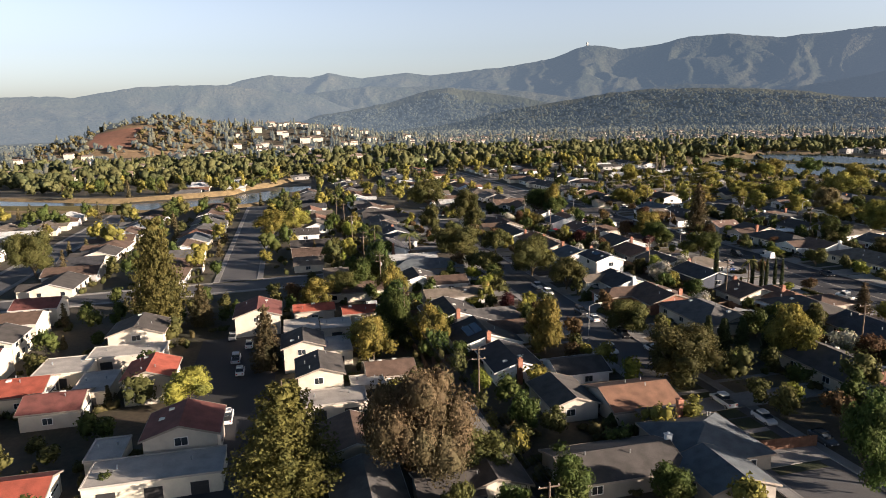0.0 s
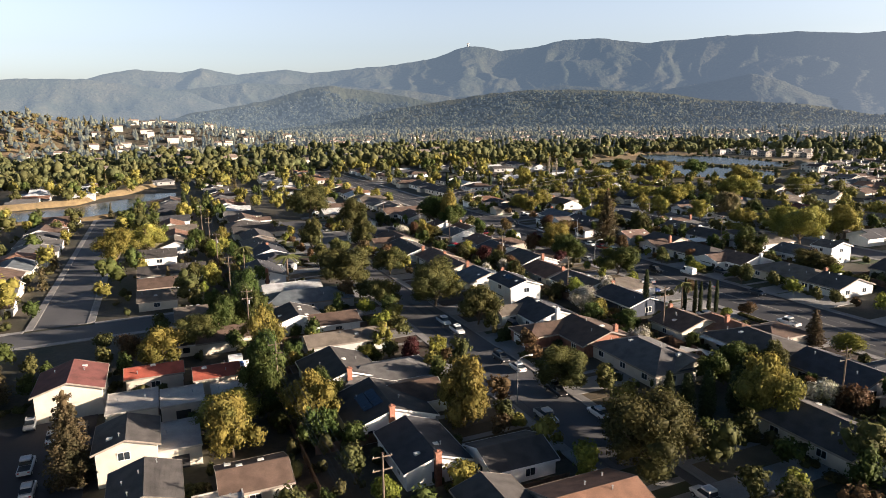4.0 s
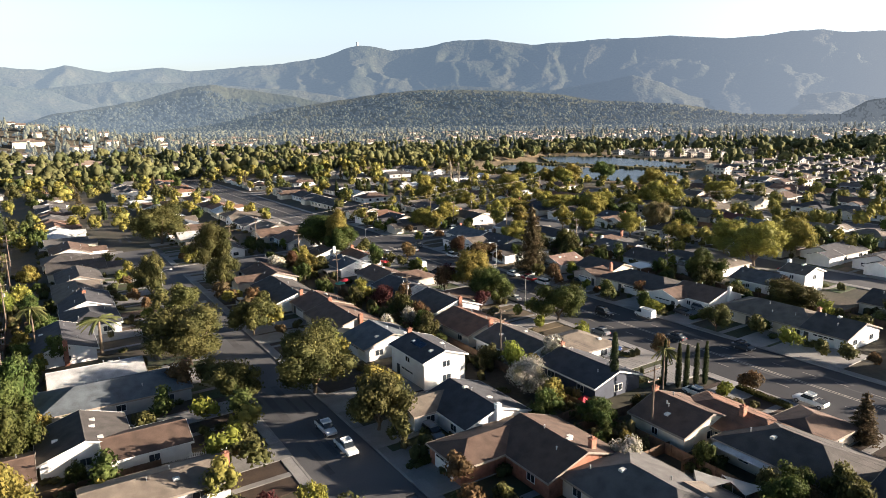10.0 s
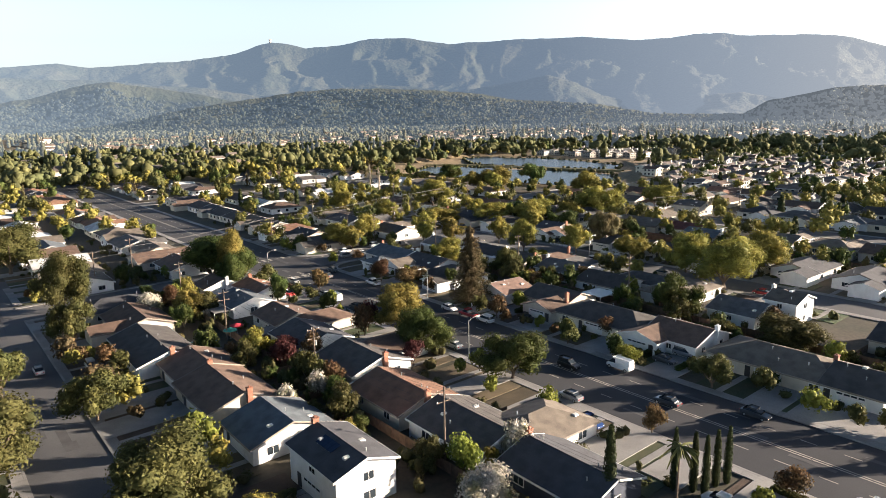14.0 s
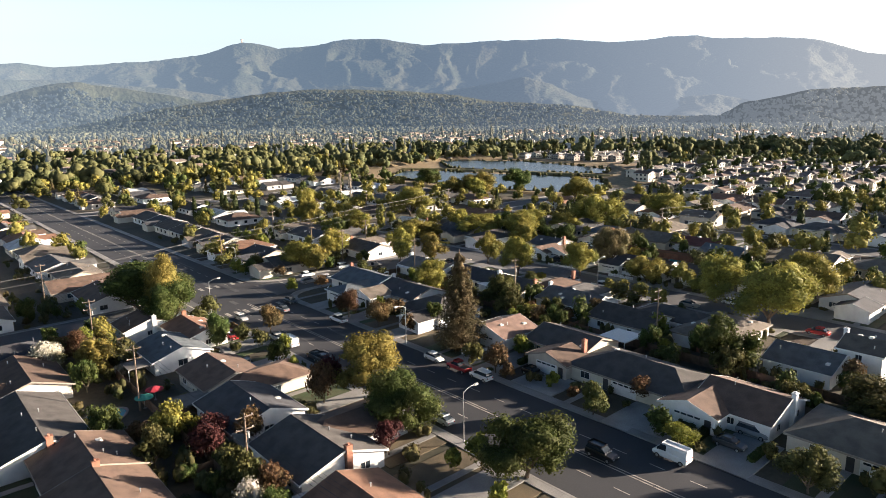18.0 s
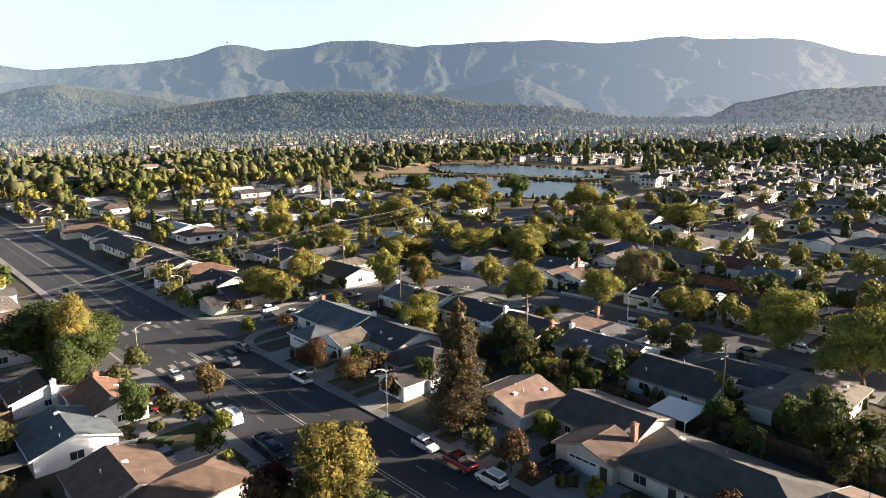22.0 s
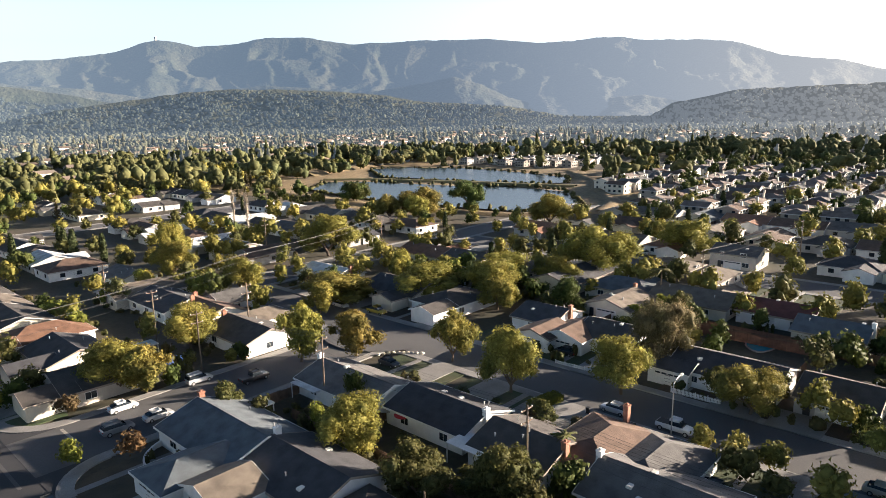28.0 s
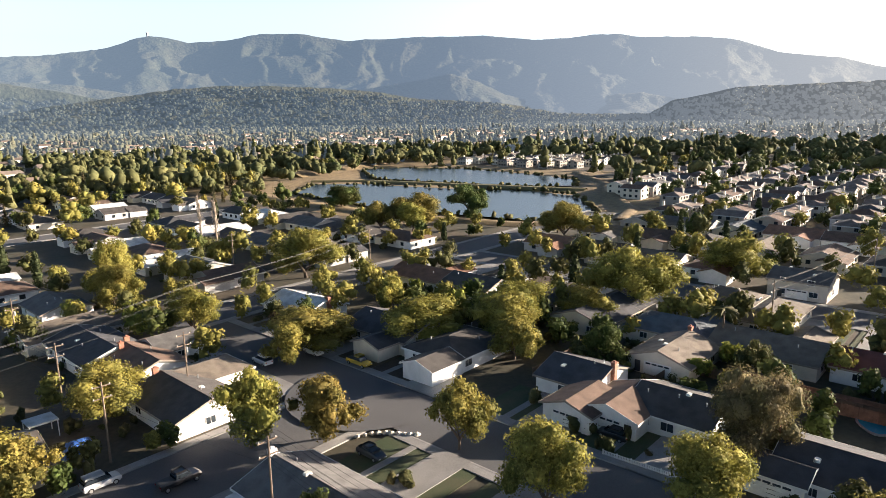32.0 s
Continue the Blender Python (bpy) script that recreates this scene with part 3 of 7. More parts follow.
def range_mesh(name, label, q, material, rows, step):
    verts, faces = [], []
    az = np.arange(-34, 94, step)
    for j in range(rows):
        r = q[0] - q[1] + q[1] * 1.2 * j / (rows - 1)
        for a in az:
            verts.append((HILL_C[0] + r * math.sin(math.radians(a)), HILL_C[1] + r * math.cos(math.radians(a)), range_z(q, float(a), r)))
    n = len(az)
    for j in range(rows - 1):
        for i in range(n - 1):
            faces.append((j * n + i, j * n + i + 1, (j + 1) * n + i + 1, (j + 1) * n + i))
    tagged(new(name, mesh_of(name, verts, faces, material, True)), label, "mountains" if rows > 40 else "hills", kind="structure")


# the haze on these ranges is emission painted into their materials
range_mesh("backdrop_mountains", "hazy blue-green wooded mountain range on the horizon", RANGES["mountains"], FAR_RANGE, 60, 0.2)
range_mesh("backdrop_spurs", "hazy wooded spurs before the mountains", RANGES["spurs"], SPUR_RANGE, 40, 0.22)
range_mesh("backdrop_far_ridges", "green ridge with scattered houses, paled by painted haze", RANGES["far_ridges"], LEFT_RANGE, 36, 0.25)
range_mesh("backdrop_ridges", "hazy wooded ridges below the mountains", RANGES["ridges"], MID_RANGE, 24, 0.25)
range_mesh("backdrop_foothills", "dark wooded foothills below the mountains, haze painted in", RANGES["foothills"], FOOTHILL, 24, 0.25)
peak = Vector((HILL_C[0] + 4380 * math.sin(radians(25.2)), HILL_C[1] + 4380 * math.cos(radians(25.2)), 507))
tower = new("summit_tower", from_bm("summit_tower", boxes((-5, 5, -5, 5, -12, 7), (-6, 6, -6, 6, 7, 9)), WALL["grey"]))
tower.location = peak
tagged(tower, "small square tower on the mountain top", "tower")


# ---------------------------------------------------------------- trees
ICO = {}


def ico(level):
    if level not in ICO:
        bm = bmesh.new()
        bmesh.ops.create_icosphere(bm, subdivisions=level, radius=1.0)
        bm.verts.index_update()
        ICO[level] = (np.array([v.co[:] for v in bm.verts]), np.array([[v.index for v in f.verts] for f in bm.faces]))
        bm.free()
    return ICO[level]


def lumps(g, centres, radii, level, rough):
    """Uneven masses of foliage: dented rounded bodies, one for each centre."""
    v, f = ico(level)
    n = len(centres)
    dent = 1 + rough * g.standard_normal((n, len(v), 1))
    out = np.asarray(centres)[:, None, :] + v[None] * np.asarray(radii)[:, None, :] * dent
    return out.reshape(-1, 3), (f[None] + (np.arange(n) * len(v))[:, None, None]).reshape(-1, 3)


def leaf_tris(g, p, n, size, tall, jitter=0.45):
    """Single leaf sprays: small bent triangles that face about along n."""
    m = len(p)
    n = n + jitter * g.standard_normal((m, 3))
    n /= np.linalg.norm(n, axis=1)[:, None]
    t = np.cross(n, g.standard_normal((m, 3)))
    t /= np.linalg.norm(t, axis=1)[:, None]
    b = np.cross(n, t)
    s = (size * g.uniform(0.55, 1.4, m))[:, None] / np.array((1, 1, tall))
    q = np.stack([p + t * s, p + (b * 0.9 - t * 0.5) * s, p - (b * 0.8 + t * 0.55 - n * 0.2) * s], 1)
    return q.reshape(-1, 3), np.arange(3 * m).reshape(-1, 3)


def joined(*pairs):
    vs, fs, n = [], [], 0
    for v, f in pairs:
        vs.append(v)
        fs.append(f + n)
        n += len(v)
    return np.concatenate(vs), np.concatenate(fs)


def tri_mesh(name, v, f, material):
    me = bpy.data.meshes.new(name)
    m = len(f)
    me.vertices.add(len(v))
    me.vertices.foreach_set("co", np.ascontiguousarray(v, dtype=np.float32).reshape(-1))
    me.loops.add(3 * m)
    me.loops.foreach_set("vertex_index", np.ascontiguousarray(f, dtype=np.int32).reshape(-1))
    me.polygons.add(m)
    me.polygons.foreach_set("loop_start", np.arange(0, 3 * m, 3, dtype=np.int32))
    me.polygons.foreach_set("loop_total", np.full(m, 3, dtype=np.int32))
    me.materials.append(material)
    me.update(calc_edges=True)
    return me


LOBES = {"b": 24, "o": 22, "d": 18, "e": 34, "m": 10, "n": 10, "l": 9, "w": 12, "p": 5}


def crown(g, kind, count, size, level, tall, lobes=0):
    """A crown of height 1 and radius 1: dented masses of foliage with leaf sprays over them."""
    low = LEAF_KIND[kind][1]
    if kind in "rf":
        levels = 24 if kind == "r" else 30
        per = 7 if kind == "r" else 9
        reach = g.uniform(0.62, 1.12, (levels, per))
        turn = g.uniform(0, 2 * math.pi, levels)
        lv, br = g.integers(0, levels, count), g.integers(0, per, count)
        z = 1 - np.sqrt((lv + 0.5) / levels * 0.985 + 0.008)
        power = 0.8 if kind == "r" else 0.62
        span = np.clip(1.12 * (1 - z) ** power, 0.04, 1.0) * np.where(z < 0.08, 0.8, 1.0) * reach[lv, br]
        along = g.random(count) ** 0.65
        ang = turn[lv] + br * 2 * math.pi / per + g.normal(0, 0.13, count)
        sag = -0.07 if kind == "r" else 0.05
        zz = low + (1 - low) * z + sag * span * along + g.normal(0, 0.011, count)
        p = np.stack([span * along * np.cos(ang), span * along * np.sin(ang), zz], 1)
        n = np.stack([0.5 * np.cos(ang), 0.5 * np.sin(ang), 0.8 + 0 * z], 1)
        cz = np.linspace(0.03, 0.8, 9)
        cr = np.clip((1 - cz) ** power, 0.05, 1) * (0.4 if kind == "r" else 0.46)
        core = lumps(g, np.stack([0 * cz, 0 * cz, low + (1 - low) * cz], 1), np.stack([cr, cr, 0 * cz + 0.075], 1), min(level, 2), 0.3)
        return joined(core, leaf_tris(g, p, n, size, tall, 0.55))
    if kind == "c":
        cz = np.linspace(0.05, 0.93, 9)
        cr = np.where(cz < 0.2, 0.7 + cz * 1.5, 1.0) * np.sqrt(np.clip(1 - cz ** 2.4, 0.05, 1)) * 0.82
        core = lumps(g, np.stack([0 * cz, 0 * cz, cz], 1), np.stack([cr, cr, 0 * cz + 0.1], 1), min(level, 2), 0.12)
        z, ang = g.random(count), g.uniform(0, 2 * math.pi, count)
        rad = np.interp(z, cz, cr) * g.uniform(0.85, 1.25, count)
        p = np.stack([rad * np.cos(ang), rad * np.sin(ang), 0.02 + 0.97 * z], 1)
        return joined(core, leaf_tris(g, p, np.stack([np.cos(ang), np.sin(ang), 0 * z + 0.3], 1), size, tall))
    n_l = lobes or LOBES[kind]
    c = g.standard_normal((n_l, 3))
    c /= np.linalg.norm(c, axis=1)[:, None]
    c[:, 2] = np.where(c[:, 2] < -0.8, -c[:, 2], c[:, 2])
    big = n_l > 12
    c *= g.uniform(0.45, 0.8, (n_l, 1)) if big else g.uniform(0.36, 0.62, (n_l, 1))
    lr = g.uniform(0.2, 0.37, n_l) if big else g.uniform(0.32, 0.5, n_l)
    c[0], lr[0] = (0, 0, 0.1), 0.52
    mid, half = (1 + low) / 2 - 0.05, (1 - low) / 2

    def shaped(q):
        q = q * (1.12, 1.12, half * 1.12) + (0, 0, mid)
        q[:, 2] = np.clip(q[:, 2], low * 0.75, 1.06)
        if kind == "e":
            q[:, 2] -= 0.03
        return q

    core = lumps(g, c, np.repeat((lr * 0.66)[:, None], 3, 1), level, 0.26)
    which = g.choice(n_l, count, p=lr ** 2 / (lr ** 2).sum())
    d = g.standard_normal((count, 3))
    d /= np.linalg.norm(d, axis=1)[:, None]
    p = c[which] + d * (lr[which] * g.uniform(0.58, 1.2, count))[:, None]
    gap = np.linalg.norm(p[:, None, :] - c[None], axis=2) / lr[None]
    gap[np.arange(count), which] = 9
    keep = gap.min(1) > 0.74
    p, d = p[keep], d[keep]
    leafy = leaf_tris(g, shaped(p), d, size, tall)
    return joined((shaped(core[0]), core[1]), leafy)


def trunk_mesh(kind, rng):
    bm = bmesh.new()
    if kind in "rfc":
        tube(bm, (0, 0, -0.02), (0, 0, 0.92), 0.06 if kind != "c" else 0.1, 0.01)
    else:
        fork = max(0.12, LEAF_KIND[kind][1])
        lean = (rng.uniform(-0.05, 0.05), rng.uniform(-0.05, 0.05))
        tube(bm, (0, 0, -0.02), (lean[0], lean[1], fork), 0.055, 0.04)
        for i in range(5):
            a = i * 2 * math.pi / 5 + rng.uniform(-0.4, 0.4)
            tube(bm, (lean[0], lean[1], fork * 0.97), (0.5 * math.cos(a), 0.5 * math.sin(a), fork + 0.3 + rng.uniform(0, 0.2)), 0.03, 0.012, 6)
    return from_bm("trunk", bm, BARK)


def palm_meshes(rng):
    bm = bmesh.new()
    for i in range(8):
        tube(bm, (0, 0, i / 8 * 0.9 - 0.02), (0, 0, (i + 1) / 8 * 0.9), 0.085 - 0.003 * i, 0.075 - 0.003 * i, 8)
    trunk = from_bm("trunk", bm, BARK)
    bm = bmesh.new()
    for i in range(30):
        a, lift = rng.uniform(0, 6.28), rng.uniform(-0.35, 1.0)
        prev = None
        for k in range(6):
            f = k / 5
            r, z = f * 1.0, 0.9 + 0.10 * lift * f - 0.16 * f * f * (1.2 - lift * 0.5)
            w = 0.11 * (1 - f * 0.75)
            c = Vector((r * math.cos(a), r * math.sin(a), z))
            s = Vector((-math.sin(a), math.cos(a), 0)) * w
            row = (bm.verts.new(c - s - Vector((0, 0, 0.02))), bm.verts.new(c), bm.verts.new(c + s - Vector((0, 0, 0.02))))
            if prev:
                bm.faces.new((prev[0], row[0], row[1], prev[1]))
                bm.faces.new((prev[1], row[1], row[2], prev[2]))
            prev = row
    return trunk, from_bm("crown", bm, LEAF["p"])


TREES = []
GROUPS = {"b": "street and yard trees", "o": "street and yard trees", "d": "street and yard trees", "c": "cypress columns", "p": "palms", "n": "young street trees"}


def tree(kind, x, y, h, r, detail=2):
    """detail 2: near, 1: middle distance."""
    i = int(abs(x * 7.3 + y * 3.1)) % 4
    grade = 2 if r > 5.2 else 1 if r > 3 else 0
    key = (kind, i, grade)
    rng = np.random.default_rng(ord(kind) * 100 + i * 10 + grade)

    def make():
        if kind == "p":
            return palm_meshes(random.Random(i))
        count = (2300, 6500, 15000)[grade]
        size = (0.075, 0.045, 0.03)[grade]
        if kind in "rf":
            count, size = int(count * 1.7), size * 1.1
        if kind == "e":
            count, size = int(count * 2.0), size * 0.72
        if kind == "c":
            count, size = 1500, 0.14
        tall = {"r": 4.5, "f": 2.6, "c": 7.0}.get(kind, 1.9)
        return trunk_mesh(kind, random.Random(i)), tri_mesh("crown", *crown(rng, kind, count, size, (1, 2, 2)[grade], tall), LEAF[kind])

    trunk, foliage = cached(key, make)
    root = new("palm_tree" if kind == "p" else "cypress_tree" if kind == "c" else "redwood_tree" if kind == "r" else "shrub" if kind in "lw" else "tree", None)
    tagged(root, LEAF_KIND[kind][0], "palm" if kind == "p" else "shrub" if kind in "lw" else "tree", GROUPS.get(kind, ""))
    root.empty_display_size = 0.3
    root.matrix_world = at(x, y, 0, (x * 37 + y * 91) % 360)
    hz = 1.0 + 0.02 * ((x * 3) % 3 - 1)
    root.scale = (r * hz, r / hz, h)
    for name, me in (("trunk", trunk), ("crown", foliage)):
        child(name, me, root)
    TREES.append((x, y, r))
    return root


# ---------------------------------------------------------------- houses
HOUSES = []
MAINS = []


def roof_mesh(L, W, eave, hip, over=0.5, pitch=0.33, thick=0.16):
    """Pitched roof with its ridge along x, as closed slabs with overhang."""
    bm = bmesh.new()
    a, b = L / 2 + over * 0.7, W / 2 + over
    ze, zr = eave - over * pitch, eave + W / 2 * pitch
    rid = max(0.4, a - b * 0.95) if hip else a
    lo = [(-a, -b, ze), (a, -b, ze), (a, b, ze), (-a, b, ze)]
    top = [(-rid, 0, zr), (rid, 0, zr)]
    for dz in (thick, 0):
        vs = [bm.verts.new((x, y, z + dz)) for x, y, z in lo + top]
        fs = [(0, 1, 5, 4), (2, 3, 4, 5)] + ([(1, 2, 5), (3, 0, 4)] if hip else [])
        for f in fs:
            g = [vs[i] for i in f]
            bm.faces.new(g if dz else g[::-1])
        if dz:
            up = vs
    rim = ((0, 1), (1, 2), (2, 3), (3, 0)) if hip else ((0, 1), (2, 3))
    for i, j in rim:
        bm.faces.new((up[i], vs[i], vs[j], up[j]))
    if not hip:
        for i, j in ((1, 5), (5, 2), (3, 4), (4, 0)):
            bm.faces.new((up[i], vs[i], vs[j], up[j]))
    return bm


def fascia(L, W, eave, hip, over=0.5, pitch=0.33):
    """One continuous board round the edge of the roof, following the verge on a gable."""
    bm = bmesh.new()
    a, b = L / 2 + over * 0.7 + 0.012, W / 2 + over + 0.012
    ze, zr = eave - over * pitch, eave + W / 2 * pitch
    line = [(-a, -b, ze), (a, -b, ze), (a, 0, zr), (a, b, ze), (-a, b, ze), (-a, 0, zr)]
    if hip:
        line = [p for p in line if p[2] == ze]
    rings = []
    for x, y, z in line:
        ox, oy = x + math.copysign(0.05, x), y + (math.copysign(0.05, y) if y else 0)
        rings.append([bm.verts.new(p) for p in ((x, y, z - 0.13), (ox, oy, z - 0.13), (ox, oy, z + 0.18), (x, y, z + 0.18))])
    for r0, r1 in zip(rings, rings[1:] + rings[:1]):
        for k in range(4):
            bm.faces.new((r0[k], r0[(k + 1) % 4], r1[(k + 1) % 4], r1[k]))
    return bm


def wall_mesh(L, W, eave, hip, pitch=0.33):
    bm = bmesh.new()
    x, y = L / 2, W / 2
    base = -0.5
    lo = [bm.verts.new(p) for p in ((-x, -y, base), (x, -y, base), (x, y, base), (-x, y, base))]
    hi = [bm.verts.new(p) for p in ((-x, -y, eave), (x, -y, eave), (x, y, eave), (-x, y, eave))]
    for i in range(4):
        bm.faces.new((lo[i], lo[(i + 1) % 4], hi[(i + 1) % 4], hi[i]))
    if not hip:
        for s, (i, j) in ((1, (1, 2)), (-1, (3, 0))):
            bm.faces.new((hi[i], hi[j], bm.verts.new((s * x, 0, eave + y * pitch))))
    bm.faces.new(lo[::-1])
    return bm


def window_meshes(w, h):
    def fr():
        bm = boxes((-w / 2 - 0.09, w / 2 + 0.09, -0.05, 0.02, -h / 2 - 0.09, -h / 2), (-w / 2 - 0.09, w / 2 + 0.09, -0.05, 0.02, h / 2, h / 2 + 0.09), (-w / 2 - 0.09, -w / 2, -0.05, 0.02, -h / 2, h / 2), (w / 2, w / 2 + 0.09, -0.05, 0.02, -h / 2, h / 2), (-0.03, 0.03, -0.045, 0.02, -h / 2, h / 2))
        return from_bm("window", bm, TRIM)

    def pane():
        return from_bm("pane", boxes((-w / 2, w / 2, -0.025, 0.01, -h / 2, h / 2)), GLAZE)

    return cached(("win", w, h), fr), cached(("pane", w, h), pane)


def opening(root, x, y, z, face, w, h):
    """A framed window on a wall that looks to -y, +y, -x or +x."""
    fr, pane = window_meshes(w, h)
    turn = {"-y": 0, "+x": 90, "+y": 180, "-x": 270}[face]
    ob = child("window", fr, root, pose(x, y, z, 0, 0, turn))
    child("pane", pane, ob)


def block(root, cx, cy, axis, L, W, eave, roof, wall, hip, full=True):
    """One body of a house: walls, roof, fascia and windows."""
    m = pose(cx, cy, 0, 0, 0, 0 if axis == "x" else 90)
    tone = TRIM if wall == "white" and int(L * 7 + W * 3) % 3 or wall == "navy" else TRIM_BROWN
    key = (round(L, 1), round(W, 1), eave, hip)
    child("wall", cached(("wall", key, wall), lambda: from_bm("wall", wall_mesh(L, W, eave, hip), WALL[wall])), root, m)
    child("roof", cached(("roof", key, roof), lambda: from_bm("roof", roof_mesh(L, W, eave, hip), ROOF[roof])), root, m)
    child("fascia", cached(("fascia", key, tone.name), lambda: from_bm("fascia", fascia(L, W, eave, hip), tone)), root, m, "white painted fascia boards" if tone is TRIM else "brown painted fascia boards")
    zr = eave + W / 2 * 0.33 + 0.16
    half = max(0.4, L / 2 + 0.35 - (W / 2 + 0.5) * 0.95) if hip else L / 2 + 0.33

    def ridge():
        bm = bmesh.new()
        vs = [[bm.verts.new((s * half, y, zr + z)) for y, z in ((-0.2, -0.055), (0, 0.035), (0.2, -0.055))] for s in (-1, 1)]
        for k in (0, 1):
            bm.faces.new((vs[0][k], vs[1][k], vs[1][k + 1], vs[0][k + 1]))
        for v in vs:
            bm.faces.new(v)
        return from_bm("ridge_cap", bm, ROOF[roof])

    child("ridge_cap", cached(("ridge", key, roof), ridge), root, m)
    bx, by = (L / 2, W / 2) if axis == "x" else (W / 2, L / 2)
    return bx, by


def house(x, y, axis, L, W, roof, wall, hip=False, eave=2.7, wing=None, seed=None):
    r = random.Random(int(x * 13 + y * 7) if seed is None else seed)
    root = new("house", None)
    storey = "two-storey" if eave > 5 else "single-storey"
    colour = {"dark": "dark brown", "navy": "slate", "blue": "blue-grey", "orange": "rust-brown", "pink": "rose-brown", "red": "red tile"}.get(roof, roof)
    tagged(root, f"{storey} {'brick' if wall == 'brick' else wall + ' stucco' if wall != 'navy' else 'dark blue'} house with {colour} {'hipped' if hip else 'gabled'} roof", "house", "houses along the streets")
    root.matrix_world = at(x, y)
    root.empty_display_size = 1
    bx, by = block(root, 0, 0, axis, L, W, eave, roof, wall, hip)
    HOUSES.append((x, y, max(bx, by)))
    MAINS.append((x, y, bx, by))
    rows = (1.45,) if eave < 4 else (1.45, 4.2)
    for z in rows:
        for face in ("-y", "-x", "+x", "+y"):
            span = bx if face in ("-y", "+y") else by
            n = max(1, int(span / 3.2))
            if face in ("+y", "+x"):
                n = min(n, 1)
            for i in range(n):
                u = -span + span * 2 * (i + 0.5) / n + r.uniform(-0.4, 0.4)
                w, h = r.choice(((1.5, 1.1), (1.8, 1.2), (1.0, 1.0), (1.5, 1.1)))
                if face == "-y" or face == "+y":
                    opening(root, u, (-by - 0.01) if face == "-y" else (by + 0.01), z, face, w, h)
                else:
                    opening(root, (-bx - 0.01) if face == "-x" else (bx + 0.01), u, z, face, w, h)
    if r.random() < 0.75 and x > 30:
        s = r.choice((-1, 1))
        bmc = boxes((-0.45, 0.45, -0.35, 0.35, -0.4, eave + W / 2 * 0.33 + 0.7), (-0.52, 0.52, -0.42, 0.42, eave + W / 2 * 0.33 + 0.7, eave + W / 2 * 0.33 + 0.85), (-0.15, 0.15, -0.15, 0.15, eave + W / 2 * 0.33 + 0.85, eave + W / 2 * 0.33 + 1.1))
        cxp, cyp = ((s * (L / 2 + 0.37), r.uniform(-1, 1)) if axis == "x" else (r.uniform(-1, 1), s * (L / 2 + 0.37)))
        ch = part("chimney", bmc, BRICK if r.random() < 0.7 else WALL["white"], root, "brick chimney stack")
        ch.location = (cxp, cyp, 0)
    for _ in range(r.randint(2, 4)):
        u, v = r.uniform(-0.4, 0.4) * L, r.uniform(-0.35, 0.35) * W
        z = eave + (W / 2 - abs(v)) * 0.33 + 0.12
        px, py = (u, v) if axis == "x" else (-v, u)
        if r.random() < 0.65:
            vent = child("roof_vent", cached("vent", lambda: from_bm("roof_vent", boxes((-0.06, 0.06, -0.06, 0.06, -0.15, 0.5), (-0.1, 0.1, -0.1, 0.1, 0.5, 0.58)), STEEL)), root)
            vent.location = (px, py, z)
        else:
            light = child("skylight", cached("skylight", lambda: from_bm("skylight", boxes((-0.45, 0.45, -0.35, 0.35, -0.25, 0.16), (-0.38, 0.38, -0.28, 0.28, 0.16, 0.24)), LENS)), root)
            light.location = (px, py, z)
    if wing:
        wx, wy, wax, wl, ww, wroof, whip = wing
        bx2, by2 = block(root, wx, wy, wax, wl, ww, eave if eave < 4 else 2.7, wroof, wall, whip)
        HOUSES.append((x + wx, y + wy, max(bx2, by2)))
        garage(root, wx, wy, bx2, by2, x)
        opening(root, wx + r.uniform(-1, 1), wy - by2 - 0.01, 1.45, "-y", 1.5, 1.1)
        opening(root, wx - bx2 - 0.01, wy + r.uniform(-1, 1), 1.45, "-x", 1.5, 1.1)
    else:
        garage(root, 0, 0, bx, by, x)
    return root


def garage_door_mesh():
    bm = bmesh.new()
    line = [(0.03, 0.0)]
    for k in range(4):
        line += [(-0.045, 0.02 + k * 0.55), (-0.045, 0.5 + k * 0.55), (-0.02, 0.52 + k * 0.55), (-0.02, 0.55 + k * 0.55)]
    line.append((0.03, 2.2))
    a, b = [bm.verts.new((x, -2.45, z)) for x, z in line], [bm.verts.new((x, 2.45, z)) for x, z in line]
    for k in range(len(line)):
        q = (k + 1) % len(line)
        bm.faces.new((a[k], b[k], b[q], a[q]))
    bm.faces.new(a[::-1])
    bm.faces.new(b)
    return from_bm("garage_door", bm, TRIM)


def street_side(x):
    """Which way the nearest street lies."""
    near = min((68, 148.7, 229, 319.5, -18, -98), key=lambda s: abs(s - x))
    return 1 if near > x else -1


def garage(root, cx, cy, bx, by, x):
    s = street_side(x)
    g = child("garage_door", cached("garage_door", garage_door_mesh), root, pose(cx + s * (bx + 0.05), cy, 0, 0, 0, 0 if s < 0 else 180), "white panelled garage door")
    child("pane", cached("garage_panes", lambda: from_bm("pane", boxes(*[(-0.06, -0.03, -2.1 + i * 1.1, -1.2 + i * 1.1, 1.72, 2.02) for i in range(4)]), GLAZE)), g, None, "row of small dark panes")
    d = child("front_door", cached("front_door", lambda: from_bm("front_door", boxes((-0.05, 0.03, -0.5, 0.5, 0, 2.05), (-0.08, -0.05, 0.3, 0.38, 0.95, 1.05)), DARKMETAL)), root, pose(cx + s * (bx + 0.04), cy + (3.6 if by > 4.5 else -3.3), 0, 0, 0, 0 if s < 0 else 180))
    if by <= 4.2:
        d.location.y = cy


